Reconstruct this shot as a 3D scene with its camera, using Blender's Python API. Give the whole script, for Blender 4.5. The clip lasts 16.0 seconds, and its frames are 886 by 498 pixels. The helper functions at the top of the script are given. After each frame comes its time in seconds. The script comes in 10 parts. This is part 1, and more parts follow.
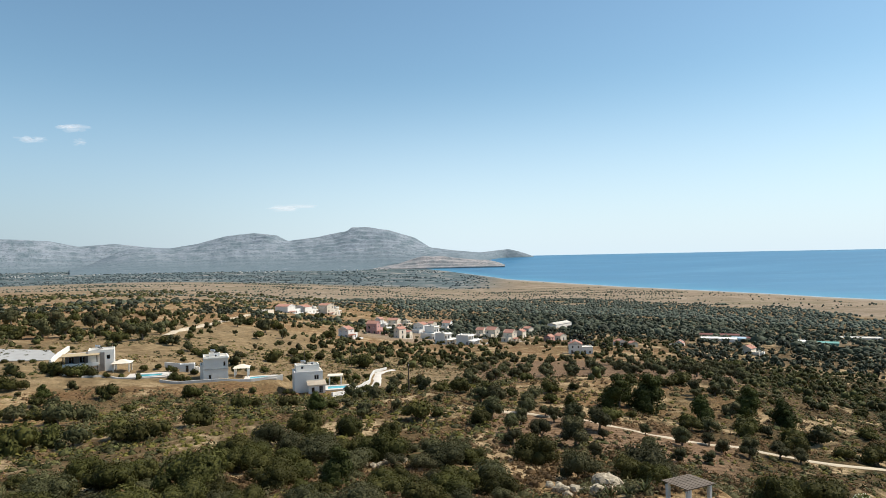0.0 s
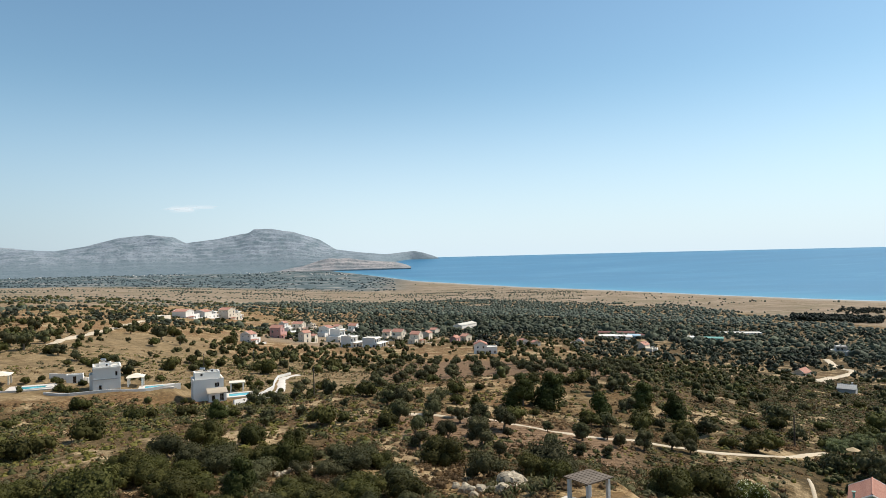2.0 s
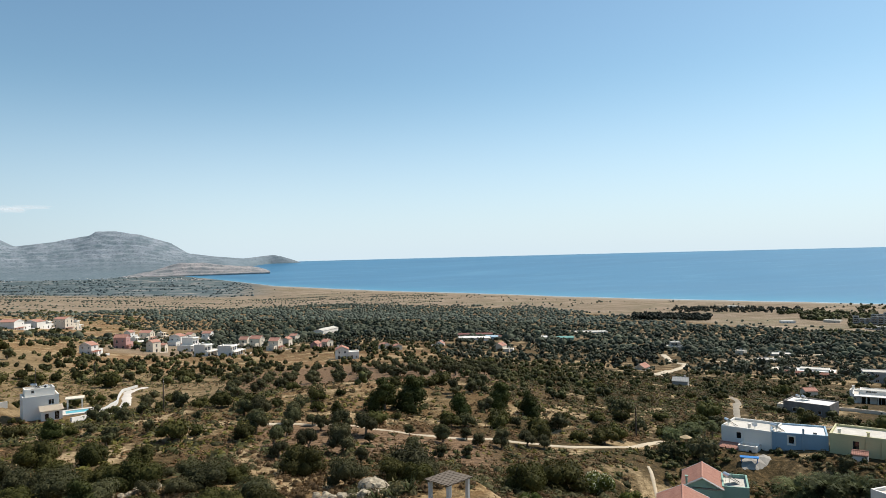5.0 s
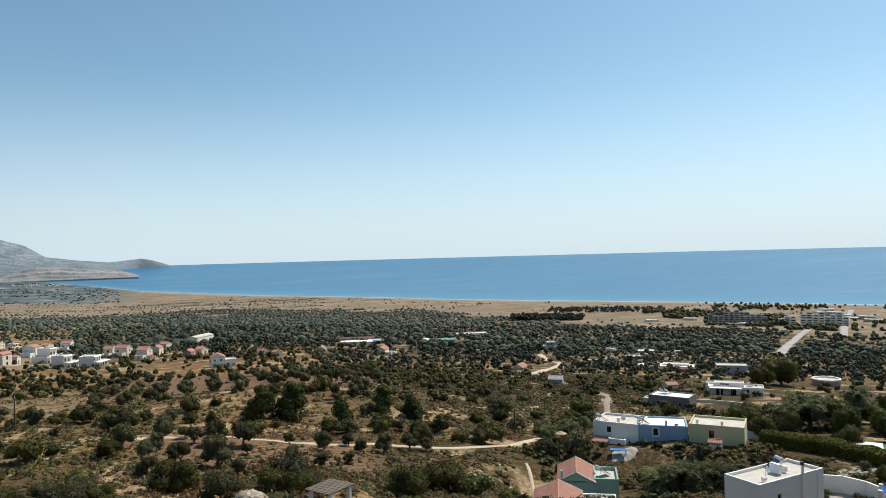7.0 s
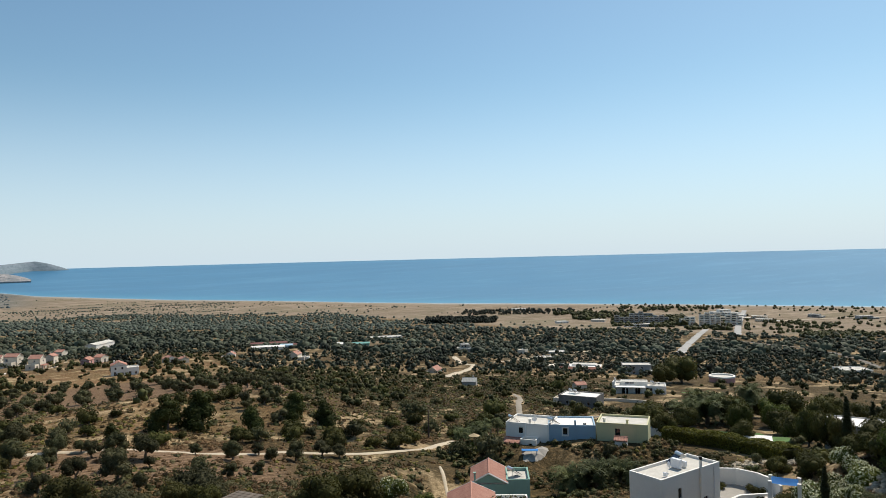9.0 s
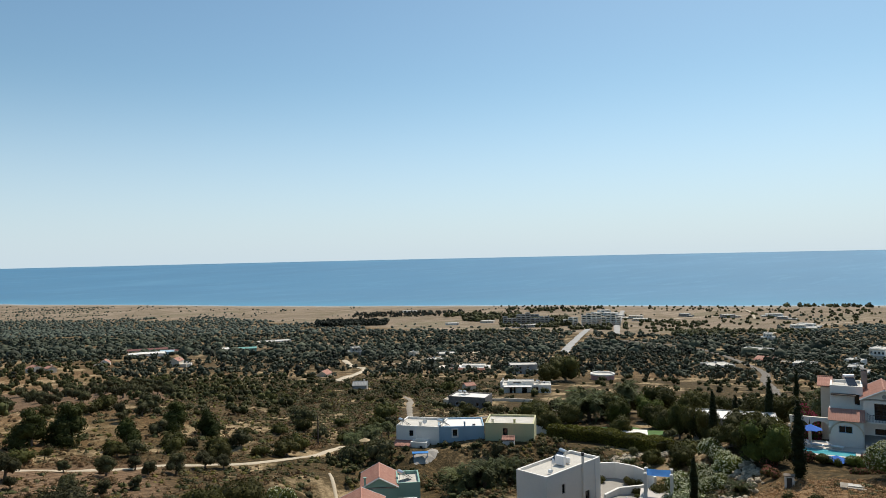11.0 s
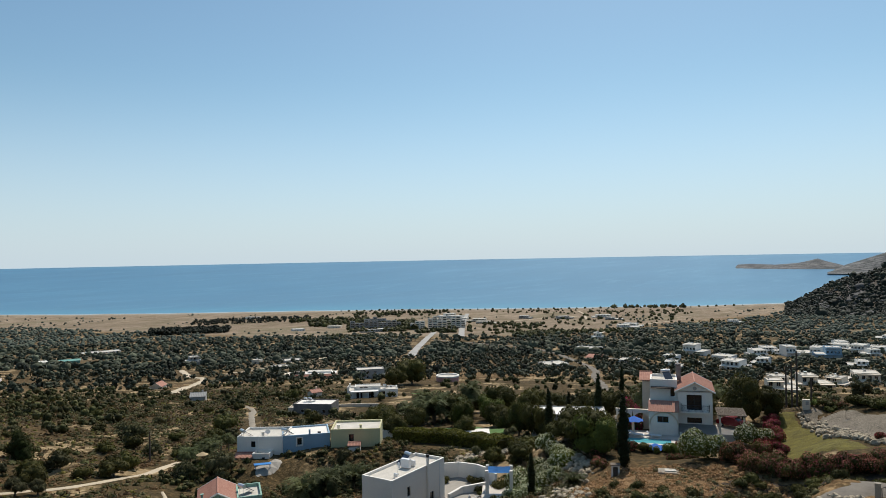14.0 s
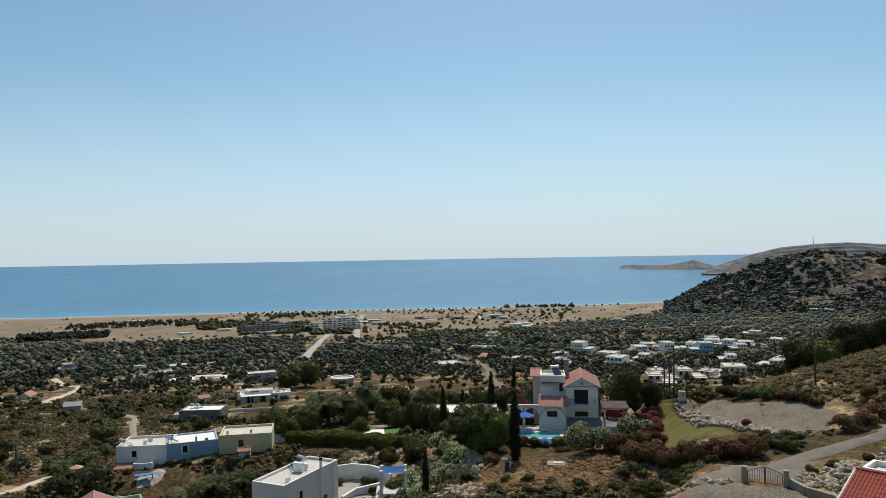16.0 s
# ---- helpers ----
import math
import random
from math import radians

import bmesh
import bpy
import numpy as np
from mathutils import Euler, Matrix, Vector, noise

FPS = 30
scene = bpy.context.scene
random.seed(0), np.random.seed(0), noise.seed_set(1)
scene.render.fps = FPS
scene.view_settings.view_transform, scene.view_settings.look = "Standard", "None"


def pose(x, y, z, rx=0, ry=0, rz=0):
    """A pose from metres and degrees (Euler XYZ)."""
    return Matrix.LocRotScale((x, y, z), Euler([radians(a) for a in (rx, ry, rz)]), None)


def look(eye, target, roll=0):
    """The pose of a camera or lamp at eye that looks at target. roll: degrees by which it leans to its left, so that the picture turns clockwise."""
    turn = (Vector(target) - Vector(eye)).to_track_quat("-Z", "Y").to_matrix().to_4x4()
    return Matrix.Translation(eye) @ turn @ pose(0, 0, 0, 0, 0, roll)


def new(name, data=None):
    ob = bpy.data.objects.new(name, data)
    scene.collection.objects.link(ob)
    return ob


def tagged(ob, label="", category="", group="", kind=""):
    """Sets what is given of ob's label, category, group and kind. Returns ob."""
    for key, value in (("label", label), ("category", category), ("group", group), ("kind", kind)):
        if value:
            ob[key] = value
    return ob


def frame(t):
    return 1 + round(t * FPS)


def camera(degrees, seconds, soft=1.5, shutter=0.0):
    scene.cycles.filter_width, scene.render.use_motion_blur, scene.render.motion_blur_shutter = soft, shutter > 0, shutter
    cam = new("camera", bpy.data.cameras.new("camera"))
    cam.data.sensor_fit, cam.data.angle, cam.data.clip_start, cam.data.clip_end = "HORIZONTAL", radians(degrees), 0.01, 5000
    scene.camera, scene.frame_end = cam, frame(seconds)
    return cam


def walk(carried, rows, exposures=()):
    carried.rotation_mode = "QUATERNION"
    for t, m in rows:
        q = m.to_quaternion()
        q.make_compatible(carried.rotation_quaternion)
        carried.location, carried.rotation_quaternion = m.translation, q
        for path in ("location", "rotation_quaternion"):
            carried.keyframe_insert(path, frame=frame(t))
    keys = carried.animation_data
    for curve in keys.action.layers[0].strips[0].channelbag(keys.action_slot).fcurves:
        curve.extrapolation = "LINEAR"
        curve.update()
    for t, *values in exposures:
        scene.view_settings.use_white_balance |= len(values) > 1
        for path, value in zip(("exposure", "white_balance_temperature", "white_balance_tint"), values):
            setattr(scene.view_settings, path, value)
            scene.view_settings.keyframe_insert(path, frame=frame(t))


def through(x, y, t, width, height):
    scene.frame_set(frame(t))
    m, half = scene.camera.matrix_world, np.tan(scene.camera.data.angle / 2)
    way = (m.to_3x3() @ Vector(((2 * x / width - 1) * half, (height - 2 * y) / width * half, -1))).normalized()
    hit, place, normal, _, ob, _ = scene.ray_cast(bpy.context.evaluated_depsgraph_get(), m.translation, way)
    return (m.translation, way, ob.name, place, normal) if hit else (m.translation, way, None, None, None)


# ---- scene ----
# the camera hovers 120 m above the sea, drifts by a metre and turns right
cam = camera(65.01, 16.0, soft=0.5)
PATH = [
    (0.0, pose(-0.000, -0.000, 120.000, 90.405, 1.174, 0.740)),
    (0.5, pose(0.002, 0.022, 120.069, 90.332, 1.277, -1.378)),
    (1.0, pose(0.001, 0.037, 120.109, 90.318, 1.394, -3.346)),
    (1.5, pose(-0.005, 0.045, 120.129, 90.355, 1.374, -5.146)),
    (2.0, pose(-0.006, 0.051, 120.138, 90.381, 1.406, -6.982)),
    (2.5, pose(0.004, 0.060, 120.148, 90.403, 1.374, -8.714)),
    (3.0, pose(0.017, 0.077, 120.155, 90.418, 1.418, -10.510)),
    (5.5, pose(0.078, 0.254, 120.228, 90.448, 1.537, -20.793)),
    (6.0, pose(0.101, 0.302, 120.239, 90.476, 1.636, -23.487)),
    (6.5, pose(0.128, 0.358, 120.250, 90.463, 1.580, -25.892)),
    (7.0, pose(0.159, 0.419, 120.276, 90.441, 1.526, -27.992)),
    (7.5, pose(0.202, 0.463, 120.294, 90.490, 1.519, -29.855)),
    (8.0, pose(0.257, 0.487, 120.320, 90.531, 1.485, -31.149)),
    (8.5, pose(0.296, 0.506, 120.359, 90.542, 1.453, -32.943)),
    (11.0, pose(0.400, 0.599, 120.598, 90.502, 1.241, -43.916)),
    (11.5, pose(0.413, 0.617, 120.620, 90.583, 1.207, -46.113)),
    (12.0, pose(0.434, 0.634, 120.634, 90.565, 1.145, -47.862)),
    (12.5, pose(0.475, 0.645, 120.641, 90.599, 1.122, -49.988)),
    (13.0, pose(0.534, 0.649, 120.636, 90.616, 1.088, -52.143)),
    (13.5, pose(0.606, 0.649, 120.613, 90.618, 0.994, -54.232)),
    (14.0, pose(0.680, 0.654, 120.577, 90.624, 1.073, -56.401)),
    (14.5, pose(0.756, 0.651, 120.535, 90.628, 0.998, -58.842)),
    (15.0, pose(0.821, 0.652, 120.495, 90.590, 1.002, -61.171)),
    (15.5, pose(0.863, 0.650, 120.446, 90.567, 0.969, -63.192)),
    (16.0, pose(0.881, 0.649, 120.387, 90.551, 0.956, -64.961)),
]
walk(cam, PATH, exposures=[(0.0, 0.15), (4.0, 0.08), (8.0, -0.05), (12.0, -0.18), (16.0, -0.26)])

# ---- sky and sun: late morning, the sun high over the sea ----
SUN_AZ, SUN_EL = 74.0, 53.0
world = bpy.data.worlds.new("sky")
scene.world = world
world.use_nodes = True
wn = world.node_tree
sky = wn.nodes.new("ShaderNodeTexSky")
sky.sky_type = "NISHITA"
sky.sun_disc = False
sky.sun_elevation, sky.sun_rotation = radians(SUN_EL), radians(SUN_AZ)
sky.altitude, sky.air_density, sky.dust_density, sky.ozone_density = 100, 1.0, 0.6, 1.6
SKY = 0.1
wn.nodes["Background"].inputs["Strength"].default_value = SKY
# the clear blue of the day, paling into sea haze just above the horizon
tint = wn.nodes.new("ShaderNodeMix")
tint.data_type, tint.blend_type = "RGBA", "MULTIPLY"
tint.inputs[0].default_value = 1.0
wn.links.new(sky.outputs[0], tint.inputs[6])
haze = wn.nodes.new("ShaderNodeMix")
haze.data_type = "RGBA"
updir = wn.nodes.new("ShaderNodeSeparateXYZ")
wn.links.new(wn.nodes.new("ShaderNodeTexCoord").outputs["Generated"], updir.inputs[0])
low = wn.nodes.new("ShaderNodeMapRange")
low.interpolation_type = "SMOOTHSTEP"
low.inputs["From Min"].default_value, low.inputs["From Max"].default_value = -0.05, 0.26
low.inputs["To Min"].default_value, low.inputs["To Max"].default_value = 0.92, 0.0
wn.links.new(updir.outputs["Z"], low.inputs["Value"])
# the haze glows more on the sun's side
side = wn.nodes.new("ShaderNodeVectorMath")
side.operation = "DOT_PRODUCT"
side.inputs[1].default_value = (math.sin(radians(SUN_AZ)), math.cos(radians(SUN_AZ)), 0)
wn.links.new(updir.inputs[0].links[0].from_socket, side.inputs[0])
glow = wn.nodes.new("ShaderNodeMapRange")
glow.interpolation_type = "SMOOTHSTEP"
glow.inputs["From Min"].default_value, glow.inputs["From Max"].default_value = -0.45, 0.35
wn.links.new(side.outputs["Value"], glow.inputs["Value"])
hazy = wn.nodes.new("ShaderNodeMix")
hazy.data_type = "RGBA"
hazy.inputs[6].default_value, hazy.inputs[7].default_value = (0.39 / SKY, 0.495 / SKY, 0.58 / SKY, 1), (0.695 / SKY, 0.83 / SKY, 0.925 / SKY, 1)
wn.links.new(glow.outputs[0], hazy.inputs[0])
# the sky's own colour turns from blue to a pale cool white towards the horizon
cool = wn.nodes.new("ShaderNodeMix")
cool.data_type = "RGBA"
cool.inputs[6].default_value, cool.inputs[7].default_value = (1.05, 1.24, 1.19, 1), (0.95, 1.15, 1.36, 1)
wn.links.new(low.outputs[0], cool.inputs[0])
wn.links.new(cool.outputs[2], tint.inputs[7])
wn.links.new(hazy.outputs[2], haze.inputs[7])
wn.links.new(low.outputs[0], haze.inputs[0])
wn.links.new(tint.outputs[2], haze.inputs[6])
wn.links.new(haze.outputs[2], wn.nodes["Background"].inputs["Color"])

sun_data = bpy.data.lights.new("sun", "SUN")
sun_data.energy, sun_data.angle, sun_data.color = 5.0, radians(0.53), (1.0, 0.93, 0.82)
sun = new("sun", sun_data)
_d = Vector((math.sin(radians(SUN_AZ)) * math.cos(radians(SUN_EL)), math.cos(radians(SUN_AZ)) * math.cos(radians(SUN_EL)), math.sin(radians(SUN_EL))))
sun.matrix_world = look(_d * 400 + Vector((0, 0, 100)), (0, 0, 100))

# ---- the lie of the land: sea level is z = 0, the viewpoint is near x = y = 0 ----
SEA_RISE = (2200.0, 2700.0, 90.0)
_TAB = np.random.RandomState(7).rand(256, 256)


def vnoise(x, y):
    """Smooth value noise between 0 and 1 for arrays."""
    x, y = np.asarray(x, float), np.asarray(y, float)
    i, j = np.floor(x).astype(int), np.floor(y).astype(int)
    u, v = x - i, y - j
    u, v = u * u * (3 - 2 * u), v * v * (3 - 2 * v)
    a, b = _TAB[i & 255, j & 255], _TAB[(i + 1) & 255, j & 255]
    c, d = _TAB[i & 255, (j + 1) & 255], _TAB[(i + 1) & 255, (j + 1) & 255]
    return (a * (1 - u) + b * u) * (1 - v) + (c * (1 - u) + d * u) * v


def fbm(x, y, octaves=4):
    total, amp = 0.0, 0.5
    for k in range(octaves):
        total = total + amp * vnoise(np.asarray(x) * 2 ** k + 17.3 * k, np.asarray(y) * 2 ** k + 9.1 * k)
        amp *= 0.5
    return total


def smooth(a, b, v):
    w = np.clip((v - a) / (b - a), 0, 1)
    return w * w * (3 - 2 * w)


def sea_level(r):
    """The sea, lifted towards the horizon as the far rim of the model."""
    return SEA_RISE[2] * np.clip((r - SEA_RISE[0]) / SEA_RISE[1], 0, 1.2) ** 1.6


COAST_AZ = [-60, -14, -6, -1.4, 0.9, 4.6, 9.2, 13.6, 22, 28, 35, 43, 50, 60, 66, 76, 80, 83.6, 90, 110, 150]
COAST_R = [5200, 5000, 4400, 3700, 3380, 2870, 2580, 2350, 2050, 1866, 1738, 1662, 1622, 1588, 1588, 1646, 1716, 1790, 2050, 2900, 3500]


def coast(az):
    return np.interp(az, COAST_AZ, COAST_R)


NEAR_R = [0, 25, 40, 60, 100, 134, 190, 235, 340, 464, 600]
NEAR_Z = [-11, -13, -15, -19.5, -25, -28.5, -35.5, -39.5, -50, -57.5, -68]
LEFT_R = [0, 25, 40, 60, 100, 150, 220, 350, 512, 800, 1200, 2000, 3000, 3600, 4200, 4500, 5200]
LEFT_Z = [-11, -13, -15, -19.5, -24, -27, -29.5, -30.5, -31.5, -39, -48, -62, -76, -76, -58, -45, -18]
RIGHT_R = [0, 25, 40, 60, 100, 134, 165, 210, 260, 330, 434, 600]
RIGHT_Z = [-11, -13, -15, -19.5, -25, -29, -35, -42, -49, -57.5, -70, -84]
# hills and hollows: x, y, height, reach
SWELLS = [(78, 75, -8, 38), (99, 27, 4, 22), (122, -34, 17, 28), (145, 165, -3, 60), (150, 245, 4, 50),
          (20, 135, 2.5, 40), (-70, 120, -2, 40), (60, 180, 3, 35), (-35, 180, -3.5, 35), (74, 42, -3.2, 8), (99, 6, -2.0, 9), (68.5, -5.6, 1.3, 3.2), (68.0, 10.5, -2.6, 3.6)]
# levelled sites: x, y, half width, level above the sea
PADS = [(-97.6, 191.5, 9, 89.8), (-64.7, 187.1, 8, 88.0), (-38.3, 181, 8, 85.2), (60.5, 73.8, 6, 87.0), (51.5, 68.5, 5, 88.0), (67.5, 51.5, 7, 89.6),
        (17, 51.7, 3, 101.2), (63, 1.4, 4, 101.5), (98.5, 27, 11, 94.9), (91.5, 29, 4, 95.2), (78.5, 47.5, 6, 89.4), (-52.5, 188, 4, 87.35), (-31.6, 187.5, 4, 84.4), (-82.5, 187, 5, 88.65), (-145, 226, 15, 89.5),
        (79, 89.5, 4.5, 88.5), (84.5, 84.5, 4.5, 88.5), (90, 78.5, 4.5, 89.2)]


def ground(x, y, detail=True):
    x, y = np.asarray(x, float), np.asarray(y, float)
    r, az = np.hypot(x, y), np.degrees(np.arctan2(x, y))
    rc = coast(az)
    near = (np.interp(r * 0.94, NEAR_R, NEAR_Z) + np.interp(r, NEAR_R, NEAR_Z) + np.interp(r * 1.06, NEAR_R, NEAR_Z)) / 3
    east = (np.interp(r * 0.95, RIGHT_R, RIGHT_Z) + np.interp(r, RIGHT_R, RIGHT_Z) + np.interp(r * 1.05, RIGHT_R, RIGHT_Z)) / 3
    e = smooth(12, 36, az) * smooth(170, 120, az)
    near = near * (1 - e) + east * e
    s = np.clip((r - 600) / np.maximum(rc - 600, 1), 0, 3)
    plain = np.interp(s, [0, 0.2, 0.4, 0.6, 0.86, 0.97, 1.0, 1.03, 1.3], [-68, -89, -107.5, -115.5, -118, -119.2, -119.8, -122, -140]) + sea_level(r)
    plain = plain - 16 * e * np.interp(s, [0, 0.2, 0.4], [1, 0.55, 0])
    mid = np.where(r < 600, near, plain)
    left = (np.interp(r * 0.94, LEFT_R, LEFT_Z) + np.interp(r, LEFT_R, LEFT_Z) + np.interp(r * 1.06, LEFT_R, LEFT_Z)) / 3
    w = smooth(1, -27, az) * smooth(-120, -70, az)
    z = mid * (1 - w) + left * w
    for sx, sy, h, reach in SWELLS:
        z = z + h * np.exp(-((x - sx) ** 2 + (y - sy) ** 2) / (2 * reach * reach))
    # the wooded hill above the far end of the beach
    da = az - 95
    hill = np.interp(az, [82.8, 85.2, 87.7, 89.6, 91.5, 93, 95.1, 98, 110, 140], [0, 36, 62, 83, 103, 113, 102, 100, 60, 0])
    z = z + hill * np.exp(-((r - 1780) / np.where(r < 1780, 165, 300)) ** 2)
    if detail:
        k = smooth(15, 80, r) * np.where(s > 0.93, 0.15, 1)
        z = z + k * ((fbm(x / 38, y / 38, 4) - 0.47) * (4.0 * smooth(30, 120, r) - 3.2 * smooth(200, 420, r)) + (fbm(x / 6 + 40, y / 6, 3) - 0.44) * 1.0)
    z = z + 120
    for px, py, half, level in PADS:
        d = np.maximum(np.abs(x - px), np.abs(y - py))
        q = smooth(half * 1.7 + 2, half, d)
        z = z * (1 - q) + level * q
    return z


def gz(x, y):
    return float(ground(x, y))

# ---- materials ----
def material(name, rough=0.8, metal=0.0, spec=0.3):
    m = bpy.data.materials.new(name)
    m.use_nodes = True
    b = m.node_tree.nodes["Principled BSDF"]
    b.inputs["Roughness"].default_value, b.inputs["Metallic"].default_value = rough, metal
    b.inputs["Specular IOR Level"].default_value = spec
    return m, m.node_tree, b


def node(nt, kind, **values):
    n = nt.nodes.new("ShaderNode" + kind)
    for k, v in values.items():
        n.inputs[k.replace("_", " ")].default_value = v
    return n


def noise_tex(nt, where, scale, detail=4.0, rough=0.55):
    n = node(nt, "TexNoise", Scale=scale, Detail=detail, Roughness=rough)
    nt.links.new(where, n.inputs["Vector"])
    return n.outputs["Fac"]


def ramp(nt, fac, stops):
    n = nt.nodes.new("ShaderNodeValToRGB")
    while len(n.color_ramp.elements) < len(stops):
        n.color_ramp.elements.new(0.5)
    for e, (p, c) in zip(n.color_ramp.elements, stops):
        e.position, e.color = p, (*c, 1)
    nt.links.new(fac, n.inputs["Fac"])
    return n.outputs["Color"]


def mix(nt, fac, a, b, blend="MIX"):
    n = nt.nodes.new("ShaderNodeMix")
    n.data_type, n.blend_type = "RGBA", blend
    for sock, v in ((n.inputs[0], fac), (n.inputs[6], a), (n.inputs[7], b)):
        if isinstance(v, bpy.types.NodeSocket):
            nt.links.new(v, sock)
        elif isinstance(v, tuple):
            sock.default_value = (*v, 1)
        else:
            sock.default_value = v
    return n.outputs[2]


def bump(nt, b, height, strength, distance):
    n = node(nt, "Bump", Strength=strength, Distance=distance)
    nt.links.new(height, n.inputs["Height"])
    nt.links.new(n.outputs[0], b.inputs["Normal"])


def position(nt):
    return nt.nodes.new("ShaderNodeNewGeometry").outputs["Position"]


def local(nt):
    return nt.nodes.new("ShaderNodeTexCoord").outputs["Object"]


def plain(name, colour, rough=0.8, metal=0.0, scale=1.5, vary=0.15, relief=0.0, spec=0.3):
    """A surface of one colour with grain and stains at two scales."""
    m, nt, b = material(name, rough, metal, spec)
    w = local(nt)
    big, fine = noise_tex(nt, w, scale * 0.35, 4), noise_tex(nt, w, scale * 6, 3)
    dark, light = tuple(c * (1 - vary) for c in colour), tuple(min(1, c * (1 + vary)) for c in colour)
    col = ramp(nt, big, [(0.3, dark), (0.7, light)])
    col = mix(nt, 0.35, col, ramp(nt, fine, [(0.3, dark), (0.7, light)]))
    nt.links.new(col, b.inputs["Base Color"])
    if relief:
        bump(nt, b, fine, 0.5, relief)
    return m


def foliage(name, dark, light, through=0.25, grain=7.0, massed=False):
    m, nt, b = material(name, 0.7, 0, 0.1)
    geo = nt.nodes.new("ShaderNodeNewGeometry")
    info = nt.nodes.new("ShaderNodeObjectInfo")
    isl = ramp(nt, geo.outputs["Random Per Island"], [(0.0, dark), (1.0, light)])
    patch = noise_tex(nt, geo.outputs["Position"], 0.35, 3)
    col = mix(nt, 0.5, isl, ramp(nt, patch, [(0.32, dark), (0.68, light)]))
    leafy = noise_tex(nt, geo.outputs["Position"], grain, 2, 0.7)
    col = mix(nt, 0.4, col, ramp(nt, leafy, [(0.38, tuple(c * 0.6 for c in dark)), (0.64, light)]))
    hsv = node(nt, "HueSaturation", Saturation=1.0)
    mul = nt.nodes.new("ShaderNodeMapRange")
    mul.inputs["To Min"].default_value, mul.inputs["To Max"].default_value = 0.68, 1.45
    # plants joined in one mesh carry their own tone
    own = info.outputs["Random"]
    if massed:
        tone = nt.nodes.new("ShaderNodeVertexColor")
        tone.layer_name = "tone"
        own = tone.outputs["Alpha"]
        mul.inputs["To Min"].default_value, mul.inputs["To Max"].default_value = 0.55, 1.45
    nt.links.new(own, mul.inputs["Value"])
    nt.links.new(mul.outputs[0], hsv.inputs["Value"])
    hue = nt.nodes.new("ShaderNodeMapRange")
    hue.inputs["To Min"].default_value, hue.inputs["To Max"].default_value = 0.485, 0.512
    frac = nt.nodes.new("ShaderNodeMath")
    frac.operation = "FRACT"
    mult = node(nt, "Math")
    mult.operation = "MULTIPLY"
    mult.inputs[1].default_value = 17.0
    nt.links.new(own, mult.inputs[0])
    nt.links.new(mult.outputs[0], frac.inputs[0])
    nt.links.new(frac.outputs[0], hue.inputs["Value"])
    nt.links.new(hue.outputs[0], hsv.inputs["Hue"])
    nt.links.new(col, hsv.inputs["Color"])
    nt.links.new(hsv.outputs[0], b.inputs["Base Color"])
    if through:
        tr = nt.nodes.new("ShaderNodeBsdfTranslucent")
        ms = nt.nodes.new("ShaderNodeMixShader")
        ms.inputs[0].default_value = through
        nt.links.new(hsv.outputs[0], tr.inputs["Color"])
        nt.links.new(b.outputs[0], ms.inputs[1])
        nt.links.new(tr.outputs[0], ms.inputs[2])
        nt.links.new(ms.outputs[0], nt.nodes["Material Output"].inputs["Surface"])
    return m


